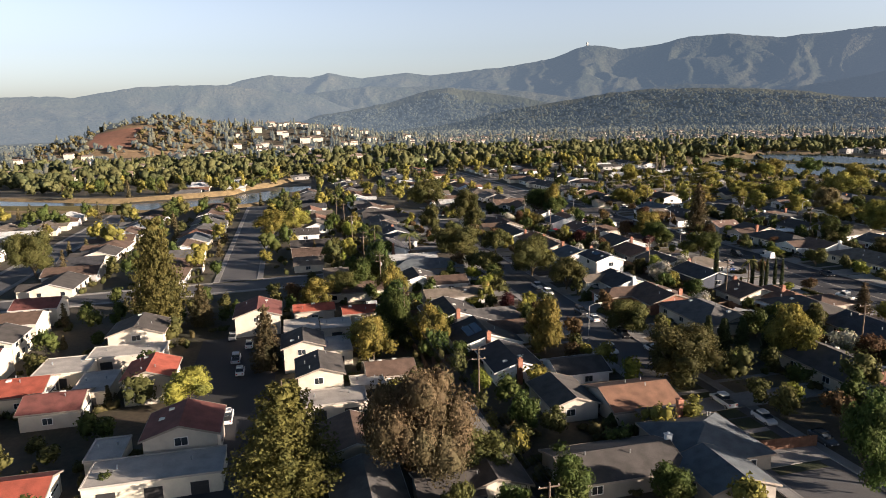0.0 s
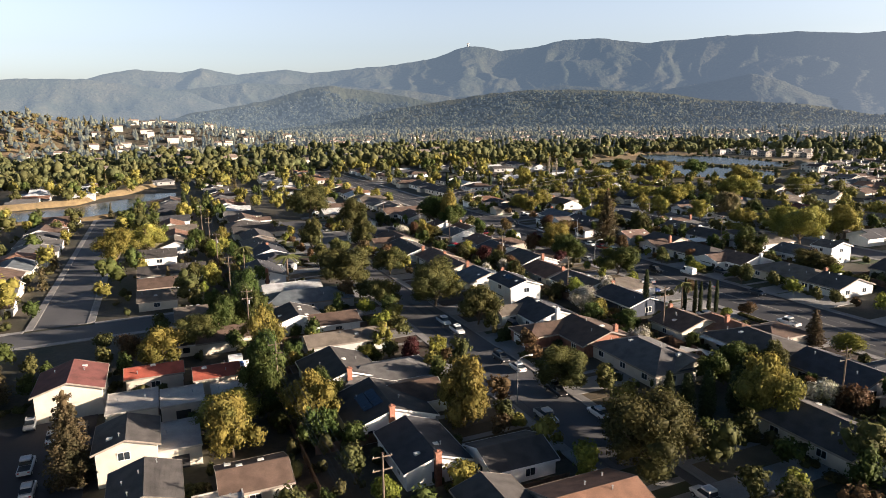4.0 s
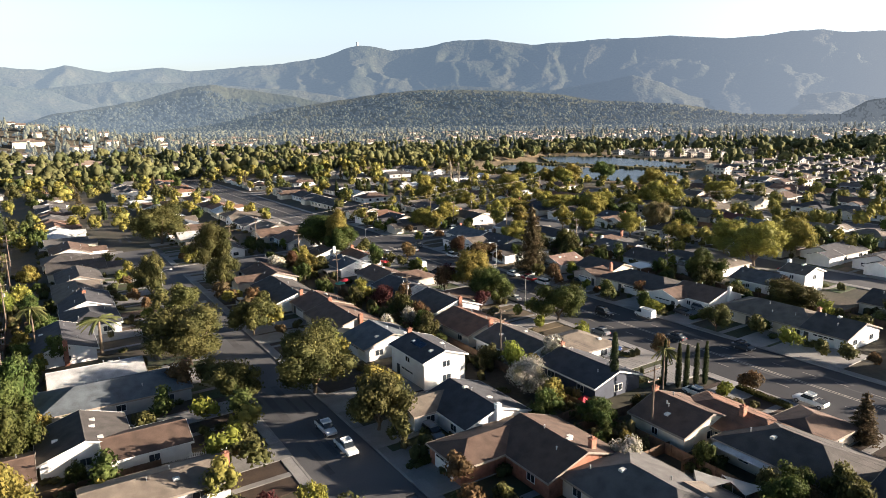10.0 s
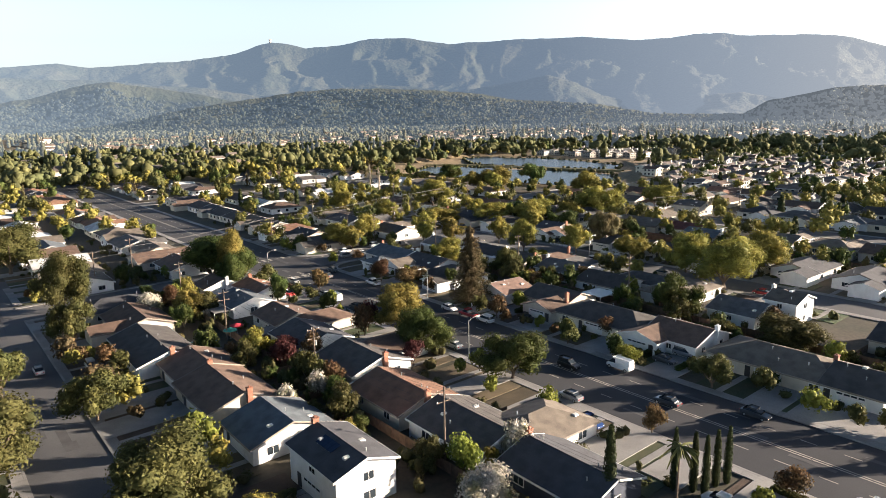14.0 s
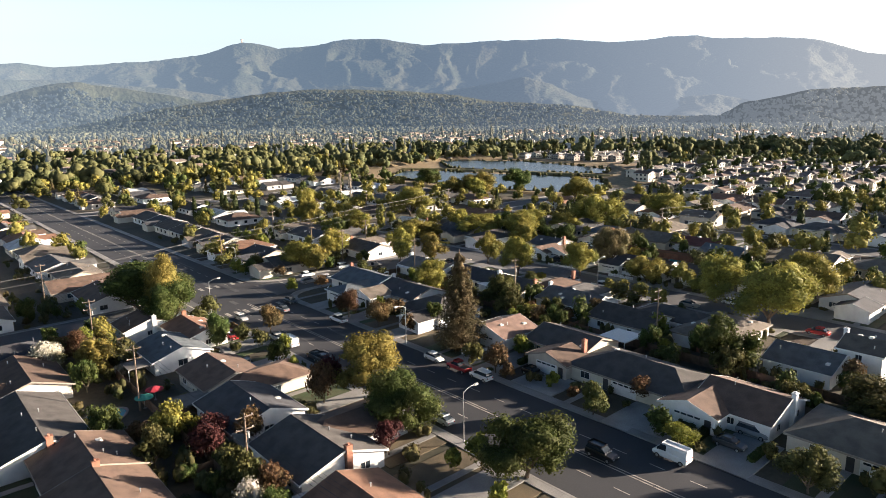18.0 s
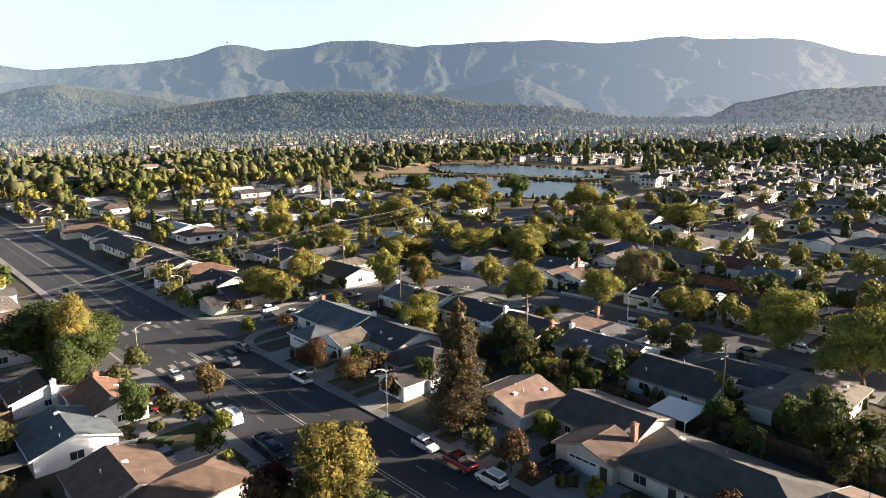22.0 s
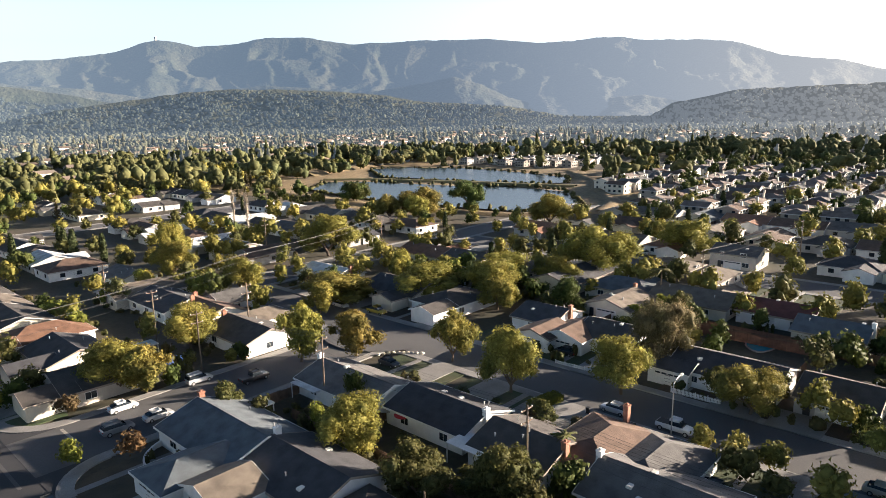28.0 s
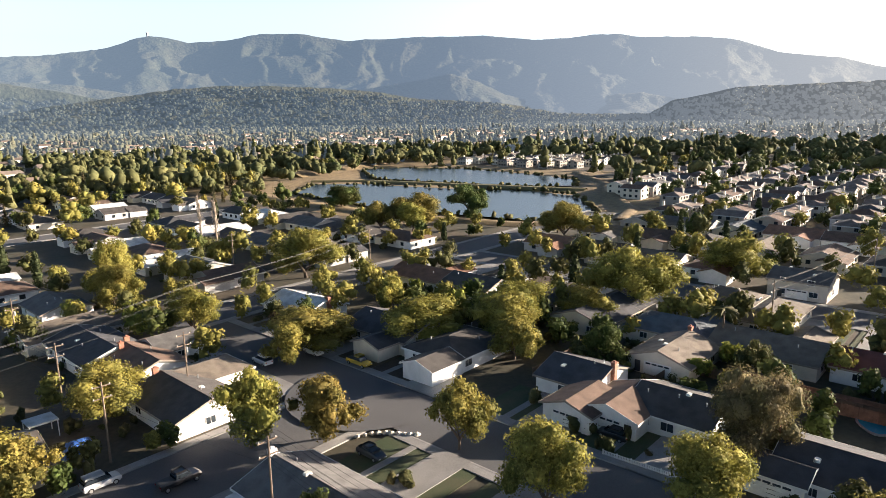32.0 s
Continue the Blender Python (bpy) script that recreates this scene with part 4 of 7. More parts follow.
def yard(x, y, half, seed):
    """Driveway, front path and lawn between a house and its street."""
    r = random.Random(seed)
    s = street_side(x)
    edge = min((62.5, 73.5, 139, 158.3, 223.2, 234.6, 314, 325, -24, -12, -93, -104), key=lambda e: abs(e - (x + s * 18)))
    x0, x1 = sorted((x + s * (half + 0.1), edge - s * 1.95))
    if x1 - x0 < 2 or x1 - x0 > 24:
        return
    k = r.random()
    lawn = tagged(strip("front_lawn", x0, x1, y - 8.3, y + 8.3, 0.06, 0.1, LAWN if k < 0.45 else DRYLAWN if k < 0.75 else SOIL, "", ""), ("green mown" if k < 0.45 else "dry straw-coloured" if k < 0.75 else "bare mulched") + " front garden before the house", "lawn", "front gardens")
    dy = r.choice((-1, 1)) * r.uniform(2.2, 5.2)
    half_w = r.uniform(2.4, 4.2)
    tagged(strip("driveway", min(x0, edge), max(x1, edge), y + dy - half_w, y + dy + half_w, 0.175, 0.25, CONCRETE, "", ""), "pale concrete driveway from garage to kerb", "driveway", "driveways")
    tagged(strip("front_path", x0, x1, y - dy - 0.6, y - dy + 0.6, 0.12, 0.2, CONCRETE, "", ""), "narrow concrete front path", "path", "front paths")


# ---------------------------------------------------------------- vehicles
CAR_PAINT = {}
for cname, col in {"white": (0.78, 0.78, 0.76), "silver": (0.45, 0.46, 0.47), "grey": (0.20, 0.21, 0.22), "dark": (0.045, 0.048, 0.052), "black": (0.015, 0.015, 0.017), "red": (0.38, 0.03, 0.03), "blue": (0.03, 0.07, 0.22), "tan": (0.42, 0.37, 0.29), "yellow": (0.55, 0.38, 0.05)}.items():
    mt = surface("car_paint_" + cname, col, rough=0.28, scale=1.5, fine=30, stain=0.08, bump=0.0, vary=0.05)
    mt.node_tree.nodes["Principled BSDF"].inputs["Coat Weight"].default_value = 0.6
    CAR_PAINT[cname] = mt


def loft(rings):
    """A body through closed rings of points."""
    bm = bmesh.new()
    rows = [[bm.verts.new(p) for p in ring] for ring in rings]
    n = len(rows[0])
    for a, b in zip(rows, rows[1:]):
        for i in range(n):
            bm.faces.new((a[i], a[(i + 1) % n], b[(i + 1) % n], b[i]))
    bm.faces.new(rows[0][::-1])
    bm.faces.new(rows[-1])
    return bm


def section(x, w, z0, z1, tuck=0.9):
    return [(x, -w * 0.94, z0), (x, -w, z0 + 0.25), (x, -w * 0.99, z1 - 0.12), (x, -w * tuck, z1), (x, w * tuck, z1), (x, w * 0.99, z1 - 0.12), (x, w, z0 + 0.25), (x, w * 0.94, z0)]


SHAPES = {
    "sedan": (((-2.3, 0.78, 0.35, 0.80), (-2.15, 0.86, 0.25, 0.95), (-1.0, 0.9, 0.22, 1.0), (0.9, 0.9, 0.22, 0.95), (2.0, 0.86, 0.25, 0.80), (2.3, 0.74, 0.35, 0.62)), (-1.75, -1.05, 0.35, 1.15, 0.98, 1.44)),
    "suv": (((-2.35, 0.84, 0.4, 0.95), (-2.25, 0.92, 0.32, 1.1), (-1.0, 0.95, 0.3, 1.12), (0.9, 0.95, 0.3, 1.08), (2.05, 0.9, 0.32, 0.98), (2.35, 0.8, 0.42, 0.8)), (-2.2, -1.95, 0.35, 1.1, 1.08, 1.76)),
    "van": (((-2.6, 0.9, 0.4, 1.1), (-2.55, 0.98, 0.35, 1.2), (-1.0, 1.0, 0.32, 1.22), (1.3, 1.0, 0.32, 1.2), (2.2, 0.94, 0.35, 1.05), (2.6, 0.82, 0.45, 0.85)), (-2.55, -2.5, 1.2, 1.9, 1.18, 2.1)),
    "pickup": (((-2.75, 0.9, 0.5, 1.0), (-2.7, 0.95, 0.42, 1.08), (-0.9, 0.97, 0.4, 1.1), (1.0, 0.97, 0.4, 1.1), (2.3, 0.92, 0.42, 1.02), (2.7, 0.84, 0.5, 0.85)), (-0.75, -0.6, 0.75, 1.3, 1.08, 1.78)),
}


def car(shape, colour, x, y, axis):
    paint = CAR_PAINT[colour]
    body, (b0, b1, f1, f0, zb, zt) = SHAPES[shape]
    root = new("pickup_truck" if shape == "pickup" else "van" if shape == "van" else "car", None)
    word = {"dark": "dark grey"}.get(colour, colour)
    tagged(root, f"parked {word} {'pickup truck' if shape == 'pickup' else 'delivery van' if shape == 'van' else 'sport utility car' if shape == 'suv' else 'sedan car'} on the paving", "car", "parked vehicles")
    root.matrix_world = at(x, y, 0.1, (90 if (x * 3 + y) % 2 < 1 else -90) if axis == "y" else 0)
    child("body", cached((shape, colour, "body"), lambda: from_bm("body", loft([section(*s) for s in body]), paint, False)), root)
    w = body[2][1]

    def cabin():
        return from_bm("cabin_glass", loft([section(b0, w * 0.82, zb, zb + 0.05, 0.95), section(b1, w * 0.84, zb, zt - 0.02, 0.8), section(f1, w * 0.84, zb, zt - 0.02, 0.8), section(f0, w * 0.82, zb, zb + 0.05, 0.95)]), GLAZE)

    child("cabin_glass", cached((shape, "cabin"), cabin), root, None, "tinted cabin glass")

    def top():
        bm = loft([section(b1 - 0.05, w * 0.72, zt - 0.03, zt + 0.02, 0.95), section((b1 + f1) / 2, w * 0.75, zt - 0.03, zt + 0.05, 0.9), section(f1 + 0.03, w * 0.72, zt - 0.03, zt + 0.02, 0.95)])
        return from_bm("roof_panel", bm, paint)

    child("roof_panel", cached((shape, colour, "top"), top), root)
    if shape == "van":
        child("cargo_body", cached((colour, "cargo"), lambda: from_bm("cargo_body", loft([section(b0 - 0.02, w * 0.86, zb - 0.05, zt - 0.06, 0.9), section(0.5, w * 0.87, zb - 0.05, zt - 0.02, 0.9)]), paint)), root, None, "closed cargo body")
    if shape == "pickup":
        # the bed is a solid dark slab level with the top of the body
        child("cargo_bed", cached("bed", lambda: from_bm("cargo_bed", boxes((-2.6, -0.85, -0.8, 0.8, 0.9, 1.115)), DARKMETAL)), root, None, "dark flat slab in place of the open cargo bed")
    wr = 0.32 if shape == "sedan" else 0.37

    def tyre():
        bm = bmesh.new()
        tube(bm, (0, -0.11, 0), (0, 0.11, 0), wr, wr, 16)
        return from_bm("wheel", bm, RUBBER)

    def rim():
        bm = bmesh.new()
        tube(bm, (0, -0.125, 0), (0, 0.125, 0), wr * 0.6, wr * 0.6, 10)
        return from_bm("rim", bm, STEEL)

    for wx in (body[1][0] + 0.75, body[-1][0] - 0.85):
        for s in (-1, 1):
            wh = child("wheel", cached((shape, "tyre"), tyre), root, pose(wx, s * (w - 0.1), wr - 0.06))
            child("rim", cached((shape, "rim"), rim), wh)
    zf, zb2 = body[-1][3] - 0.1, body[0][3] - 0.1
    for s in (-1, 1):
        child("headlight", cached("headlight", lambda: from_bm("headlight", boxes((-0.06, 0.02, -0.16, 0.16, -0.07, 0.07)), LENS)), root, pose(body[-1][0], s * body[-1][1] * 0.72, zf))
        child("tail_light", cached("tail", lambda: from_bm("tail_light", boxes((-0.02, 0.06, -0.14, 0.14, -0.09, 0.09)), TAILRED)), root, pose(body[0][0], s * body[0][1] * 0.75, zb2))
    return root


# ---------------------------------------------------------------- poles, fences, small things
def street_lamp(x, y):
    root = new("street_lamp", None)
    tagged(root, "tall grey steel street lamp with a curved arm", "street lamp", "street lamps")
    inward = 1 if min(abs(x - e) for e in (62.5, 139, 223.2, 314)) < min(abs(x - e) for e in (73.5, 158.3, 234.6, 325)) else -1
    root.matrix_world = at(x, y, 0.1, 0 if inward > 0 else 180)

    def pole():
        bm = bmesh.new()
        tube(bm, (0, 0, 0), (0, 0, 0.5), 0.16, 0.14)
        tube(bm, (0, 0, 0.5), (0, 0, 8.2), 0.11, 0.065)
        return from_bm("pole", bm, STEEL)

    def arm():
        bm = bmesh.new()
        pts = [(0, 0, 7.9), (0.6, 0, 8.35), (1.4, 0, 8.6), (2.3, 0, 8.65)]
        for a, b in zip(pts, pts[1:]):
            tube(bm, a, b, 0.05, 0.045, 6)
        return from_bm("arm", bm, STEEL)

    def head():
        return from_bm("lamp_head", loft([section(2.2, 0.1, 8.5, 8.72), section(2.5, 0.19, 8.48, 8.76), section(2.85, 0.16, 8.48, 8.72), section(3.0, 0.06, 8.52, 8.66)]), LENS)

    child("pole", cached("lamp_pole", pole), root)
    child("arm", cached("lamp_arm", arm), root)
    child("lamp_head", cached("lamp_head", head), root, None, "pale lamp head")
    return root


UTILITY = []


def utility_pole(x, y):
    root = new("utility_pole", None)
    tagged(root, "weathered timber utility pole with crossarms", "utility pole", "utility poles along the rear fences")
    root.matrix_world = at(x, y)

    def pole():
        bm = bmesh.new()
        tube(bm, (0, 0, -0.5), (0, 0, 11.6), 0.17, 0.11)
        return from_bm("pole", bm, POLEWOOD)

    child("pole", cached("util_pole", pole), root)
    for z in (11.0, 9.3):
        arm = child("crossarm", cached("crossarm", lambda: from_bm("crossarm", boxes((-1.25, 1.25, -0.06, 0.06, -0.07, 0.07)), POLEWOOD)), root, pose(0, 0.12, z))
        for px in (-1.1, 1.1):
            child("insulator", cached("insulator", lambda: from_bm("insulator", boxes((-0.04, 0.04, -0.04, 0.04, 0.07, 0.24)), LENS)), arm, pose(px, 0, 0))
    if int(x + y) % 3 == 0:
        bm = bmesh.new()
        tube(bm, (0.35, 0.1, 8.0), (0.35, 0.1, 8.9), 0.22, 0.22, 10)
        part("transformer", bm, STEEL, root, "grey can transformer")
    UTILITY.append((x, y))


def wires(points):
    """Sagging lines from pole to pole."""
    bm = bmesh.new()
    for (x0, y0), (x1, y1) in zip(points, points[1:]):
        z0, z1 = gz(x0, y0), gz(x1, y1)
        for h, offs in ((11.25, (-1.1, -0.45, 0.45, 1.1)), (9.5, (-1.1, 1.1)), (7.4, (0.15,))):
            for o in offs:
                prev = None
                for k in range(7):
                    f = k / 6
                    p = Vector((x0 + (x1 - x0) * f + o, y0 + (y1 - y0) * f + 0.12, z0 + (z1 - z0) * f + h - 0.9 * 4 * f * (1 - f)))
                    if prev is not None:
                        tube(bm, prev, p, 0.018, 0.018, 3)
                    prev = p
    tagged(new("power_lines", from_bm("power_lines", bm, DARKMETAL)), "sagging dark power lines between the poles", "cable", kind="stuff")


def fence(x0, y0, x1, y1, h=1.8, step=3.6, wood=None):
    """Timber fence of panels between posts."""
    root = new("fence", None)
    tagged(root, "weathered brown timber garden fence" if wood is None else "bright redwood board fence", "fence", "garden fences")
    root.matrix_world = at(x0, y0)
    d = math.hypot(x1 - x0, y1 - y0)
    n = max(1, round(d / step))
    ang = math.degrees(math.atan2(y1 - y0, x1 - x0))
    L = d / n
    mt = wood or WOOD

    def panel():
        bm = bmesh.new()
        k = max(3, int(L / 0.3))
        front, back = [], []
        for i in range(k):
            for a in (L * i / k + 0.004, L * (i + 1) / k - 0.004):
                o, t = 0.012 * (i % 2), h + 0.02 * ((i * 7) % 3 - 1)
                front.append((bm.verts.new((a, -0.014 - o, 0.04)), bm.verts.new((a, -0.014 - o, t))))
                back.append((bm.verts.new((a, 0.014 - o, 0.04)), bm.verts.new((a, 0.014 - o, t))))
        for i in range(2 * k - 1):
            bm.faces.new((front[i][0], front[i + 1][0], front[i + 1][1], front[i][1]))
            bm.faces.new((back[i + 1][0], back[i][0], back[i][1], back[i + 1][1]))
            bm.faces.new((front[i][1], front[i + 1][1], back[i + 1][1], back[i][1]))
        return from_bm("panel", bm, mt)

    def post():
        return from_bm("post", boxes((-0.05, 0.05, -0.05, 0.05, -0.3, h + 0.08)), mt)

    for i in range(n):
        f = i / n
        px, py = x0 + (x1 - x0) * f, y0 + (y1 - y0) * f
        dz = gz(px, py) - gz(x0, y0)
        child("panel", cached(("panel", round(L, 2), h, mt.name), panel), root, pose(px - x0, py - y0, dz, 0, 0, ang))
        child("post", cached(("post", h, mt.name), post), root, pose(px - x0, py - y0, dz, 0, 0, ang))
    return root


def flat_canopy(x, y, w, d, h, material, label, name="patio_cover"):
    root = new(name, None)
    tagged(root, label, "patio cover", "patio covers")
    root.matrix_world = at(x, y)
    part("canopy", boxes((-w / 2, w / 2, -d / 2, d / 2, h, h + 0.12), (-w / 2, w / 2, -d / 2 - 0.04, -d / 2 - 0.003, h - 0.12, h + 0.13)), material, root)
    for i, j in itertools.product((-1, 1), (-1, 1)):
        p = child("post", cached(("cpost", h), lambda: from_bm("post", boxes((-0.06, 0.06, -0.06, 0.06, -0.3, h)), TRIM)), root)
        p.location = (i * (w / 2 - 0.15), j * (d / 2 - 0.15), 0)
    return root


def flat_wing(x, y, w, d, h=3.0):
    """Low flat-roofed wing of the court houses, with a parapet and a dark car port opening."""
    root = new("garage_block", None)
    tagged(root, "low cream garage block with pale flat roof", "garage", "flat-roofed garages")
    root.matrix_world = at(x, y)
    part("wall", boxes((-w / 2, w / 2, -d / 2, d / 2, -0.5, h)), WALL["cream"], root)
    part("roof", boxes((-w / 2 - 0.15, w / 2 + 0.15, -d / 2 - 0.15, d / 2 + 0.15, h, h + 0.18), (-w / 2 - 0.15, w / 2 + 0.15, -d / 2 - 0.15, -d / 2 + 0.05, h + 0.18, h + 0.32), (-w / 2 - 0.15, w / 2 + 0.15, d / 2 - 0.05, d / 2 + 0.15, h + 0.18, h + 0.32), (-w / 2 - 0.15, -w / 2 + 0.05, -d / 2 + 0.05, d / 2 - 0.05, h + 0.18, h + 0.32), (w / 2 - 0.05, w / 2 + 0.15, -d / 2 + 0.05, d / 2 - 0.05, h + 0.18, h + 0.32)), FLATROOF, root, "pale gravelled flat roof")
    n = max(1, int(w / 5.5))
    for i in range(n):
        u = -w / 2 + w * (i + 0.5) / n
        door = part("garage_door", boxes((-1.2, 1.2, -0.06, 0.02, 0, 2.1), (-1.2, 1.2, -0.09, -0.06, 0.68, 0.74), (-1.2, 1.2, -0.09, -0.06, 1.38, 1.44)), DARKMETAL, root)
        door.location = (u, -d / 2, 0)
    for i in (-0.3, 0.25):
        vent = part("roof_vent", boxes((-0.09, 0.09, -0.09, 0.09, 0, 0.5), (-0.14, 0.14, -0.14, 0.14, 0.5, 0.58)), STEEL, root)
        vent.location = (i * w, 0.1 * d, h + 0.17)
    HOUSES.append((x, y, max(w, d) / 2))
    return root


def pool(x, y, a, b):
    root = new("swimming_pool", None)
    tagged(root, "kidney-shaped garden pool with turquoise water and pale coping", "pool")
    root.matrix_world = at(x, y)

    def ring(s, z):
        return [(s * a * math.cos(t) * (1 + 0.12 * math.sin(2 * t)), s * b * math.sin(t) * (1 + 0.2 * math.cos(t)), z) for t in (i * math.pi / 16 for i in range(32))]

    bm = bmesh.new()
    o, i_ = [bm.verts.new(p) for p in ring(1.12, 0.1)], [bm.verts.new(p) for p in ring(1.0, 0.1)]
    lo, li = [bm.verts.new(p) for p in ring(1.12, -0.2)], [bm.verts.new(p) for p in ring(1.0, -0.3)]
    for k in range(32):
        q = (k + 1) % 32
        bm.faces.new((o[k], o[q], i_[q], i_[k]))
        bm.faces.new((o[q], o[k], lo[k], lo[q]))
        bm.faces.new((i_[k], i_[q], li[q], li[k]))
    part("coping", bm, CONCRETE, root, "pale concrete coping")
    bm = bmesh.new()
    bm.faces.new([bm.verts.new(p) for p in ring(1.0, 0.0)])
    part("pool_water", bm, POOL, root, "turquoise water")


def shed(x, y, w=2.6, d=3.2, h=2.1):
    root = new("garden_shed", None)
    tagged(root, "small pale garden shed with a ribbed gable roof", "shed", "garden sheds")
    root.matrix_world = at(x, y)
    part("wall", wall_mesh(w, d, h, False, 0.3), WALL["white"], root)
    part("roof", roof_mesh(w, d, h, False, 0.15, 0.3, 0.06), ROOF["white"], root)
    part("door", boxes((-0.55, 0.55, -d / 2 - 0.05, -d / 2 - 0.005, 0.05, 1.85)), TRIM, root)


def garden_wall(x, y):
    """Low curved white wall round a corner garden."""
    root = new("garden_wall", None)
    tagged(root, "low curved white masonry wall round the corner garden", "wall")
    root.matrix_world = at(x, y)
    bm = bmesh.new()
    rows = []
    line = [(-0.5 + 0.2 * i, -12 + 1.6 * i) for i in range(6)] + [(9 - 8.5 * math.cos(t), -3 + 6.5 * math.sin(t)) for t in (0.15 + i * 0.14 for i in range(11))]
    for (px, py), (qx, qy) in zip(line, line[1:] + [(line[-1][0] + 1, line[-1][1])]):
        d = Vector((qx - px, qy - py)).normalized()
        nrm = Vector((-d.y, d.x)) * 0.12
        rows.append([bm.verts.new((px + s * nrm.x, py + s * nrm.y, z)) for s, z in ((-1, -0.2), (-1, 0.85), (1, 0.85), (1, -0.2))])
    for a, b in zip(rows, rows[1:]):
        for k in range(4):
            bm.faces.new((a[k], a[(k + 1) % 4], b[(k + 1) % 4], b[k]))
    bm.faces.new(rows[0])
    bm.faces.new(rows[-1][::-1])
    part("wall", bm, WALL["white"], root)


def drape(name, x, y, w, d, h, material, label, category):
    """A cloth or tarpaulin lying over a heap, with folds and a thick hem."""
    bm = bmesh.new()
    grid = []
    for j in range(9):
        for i in range(9):
            u, v = i / 8 * 2 - 1, j / 8 * 2 - 1
            z = h * max(0.0, 1 - 0.75 * max(abs(u), abs(v)) ** 2.2) + 0.09 * noise.noise((u * 3 + x, v * 3 + y, 1.3)) - (0.25 * h if max(abs(u), abs(v)) > 0.99 else 0)
            grid.append(bm.verts.new((u * w / 2, v * d / 2, max(0.02, z))))
    for j in range(8):
        for i in range(8):
            bm.faces.new((grid[j * 9 + i], grid[j * 9 + i + 1], grid[j * 9 + i + 10], grid[j * 9 + i + 9]))
    rim = [grid[i] for i in range(9)] + [grid[9 * j + 8] for j in range(1, 9)] + [grid[72 + i] for i in range(7, -1, -1)] + [grid[9 * j] for j in range(7, 0, -1)]
    low = [bm.verts.new((v.co.x * 1.02, v.co.y * 1.02, -0.05)) for v in rim]
    for k in range(len(rim)):
        q = (k + 1) % len(rim)
        bm.faces.new((rim[q], rim[k], low[k], low[q]))
    ob = new(name, from_bm(name, bm, material))
    ob.matrix_world = at(x, y)
    return tagged(ob, label, category)


def garden_umbrella(x, y, material, label):
    root = new("garden_umbrella", None)
    tagged(root, label, "umbrella", "garden umbrellas")
    root.matrix_world = at(x, y)
    bm = bmesh.new()
    tube(bm, (0, 0, -0.1), (0, 0, 2.55), 0.03, 0.025, 6)
    part("pole", bm, STEEL, root)
    bm = bmesh.new()
    tube(bm, (0, 0, 0), (0, 0, 0.1), 0.28, 0.24, 10)
    part("base", bm, CONCRETE, root)
    bm = bmesh.new()
    top, under = bm.verts.new((0, 0, 2.62)), bm.verts.new((0, 0, 2.56))
    ring = [bm.verts.new((1.5 * math.cos(k * math.pi / 8), 1.5 * math.sin(k * math.pi / 8), 2.08 - 0.05 * (k % 2))) for k in range(16)]
    ring2 = [bm.verts.new((v.co.x, v.co.y, v.co.z - 0.12)) for v in ring]
    for k in range(16):
        q = (k + 1) % 16
        bm.faces.new((top, ring[k], ring[q]))
        bm.faces.new((ring[q], ring[k], ring2[k], ring2[q]))
        bm.faces.new((under, ring2[q], ring2[k]))
    part("canopy", bm, material, root)


def sail_shade(points, label):
    """A stretched three-cornered sail on slim posts."""
    x0, y0 = points[0][0], points[0][1]
    root = new("shade_sail", None)
    tagged(root, label, "shade sail", "shade sails")
    root.matrix_world = at(x0, y0)
    tops = [Vector((px - x0, py - y0, h)) for px, py, h in points]
    for t in tops:
        bm = bmesh.new()
        tube(bm, (t.x, t.y, -0.4), (t.x, t.y, t.z + 0.1), 0.05, 0.04, 6)
        part("post", bm, STEEL, root)
    bm = bmesh.new()
    mid = sum(tops, Vector()) / 3
    n = 8
    for lift in (0.0, -0.02):
        rows = []
        for i in range(n + 1):
            row = []
            for j in range(n + 1 - i):
                a, b_ = i / n, j / n
                p = tops[0] * (1 - a - b_) + tops[1] * a + tops[2] * b_
                edge = min(a, b_, 1 - a - b_)
                p = p.lerp(mid, 0.16 * (1 - 3 * edge) * (1 - max(a, b_, 1 - a - b_)))
                row.append(bm.verts.new((p.x, p.y, p.z + lift)))
            rows.append(row)
        for i in range(n):
            for j in range(n - i):
                bm.faces.new((rows[i][j], rows[i + 1][j], rows[i][j + 1]))
                if j < n - i - 1:
                    bm.faces.new((rows[i + 1][j], rows[i + 1][j + 1], rows[i][j + 1]))
    part("sail", bm, CANVAS, root, "pale stretched canvas")


def covered_caravan(x, y):
    """A caravan under a white cover with blue bands."""
    root = new("caravan", None)
    tagged(root, "caravan under a white cover with blue bands", "caravan")
    root.matrix_world = at(x, y, 0, 20)
    for k in range(7):
        u0, u1 = -2.6 + k * 0.75, -2.6 + (k + 1) * 0.75 - 0.004
        bm = bmesh.new()
        rings = []
        for u in (u0, u1):
            s = 1 - 0.1 * abs(u / 2.6) ** 3
            rings.append([bm.verts.new((u, 1.15 * s * math.cos(a), 0.45 + 2.0 * s * max(0.0, math.sin(a)) ** 0.6)) for a in (i * math.pi / 10 for i in range(11))])
        for i in range(10):
            bm.faces.new((rings[0][i], rings[0][i + 1], rings[1][i + 1], rings[1][i]))
        for r in rings:
            bm.faces.new(r)
        part("cover_band", bm, BLUECLOTH if k % 3 == 1 else TRIM, root)
    for sx, sy in itertools.product((-0.5, 0.5), (-0.95, 0.95)):
        bm = bmesh.new()
        tube(bm, (sx, sy - 0.1, 0.33), (sx, sy + 0.1, 0.33), 0.33, 0.33, 12)
        part("wheel", bm, RUBBER, root)


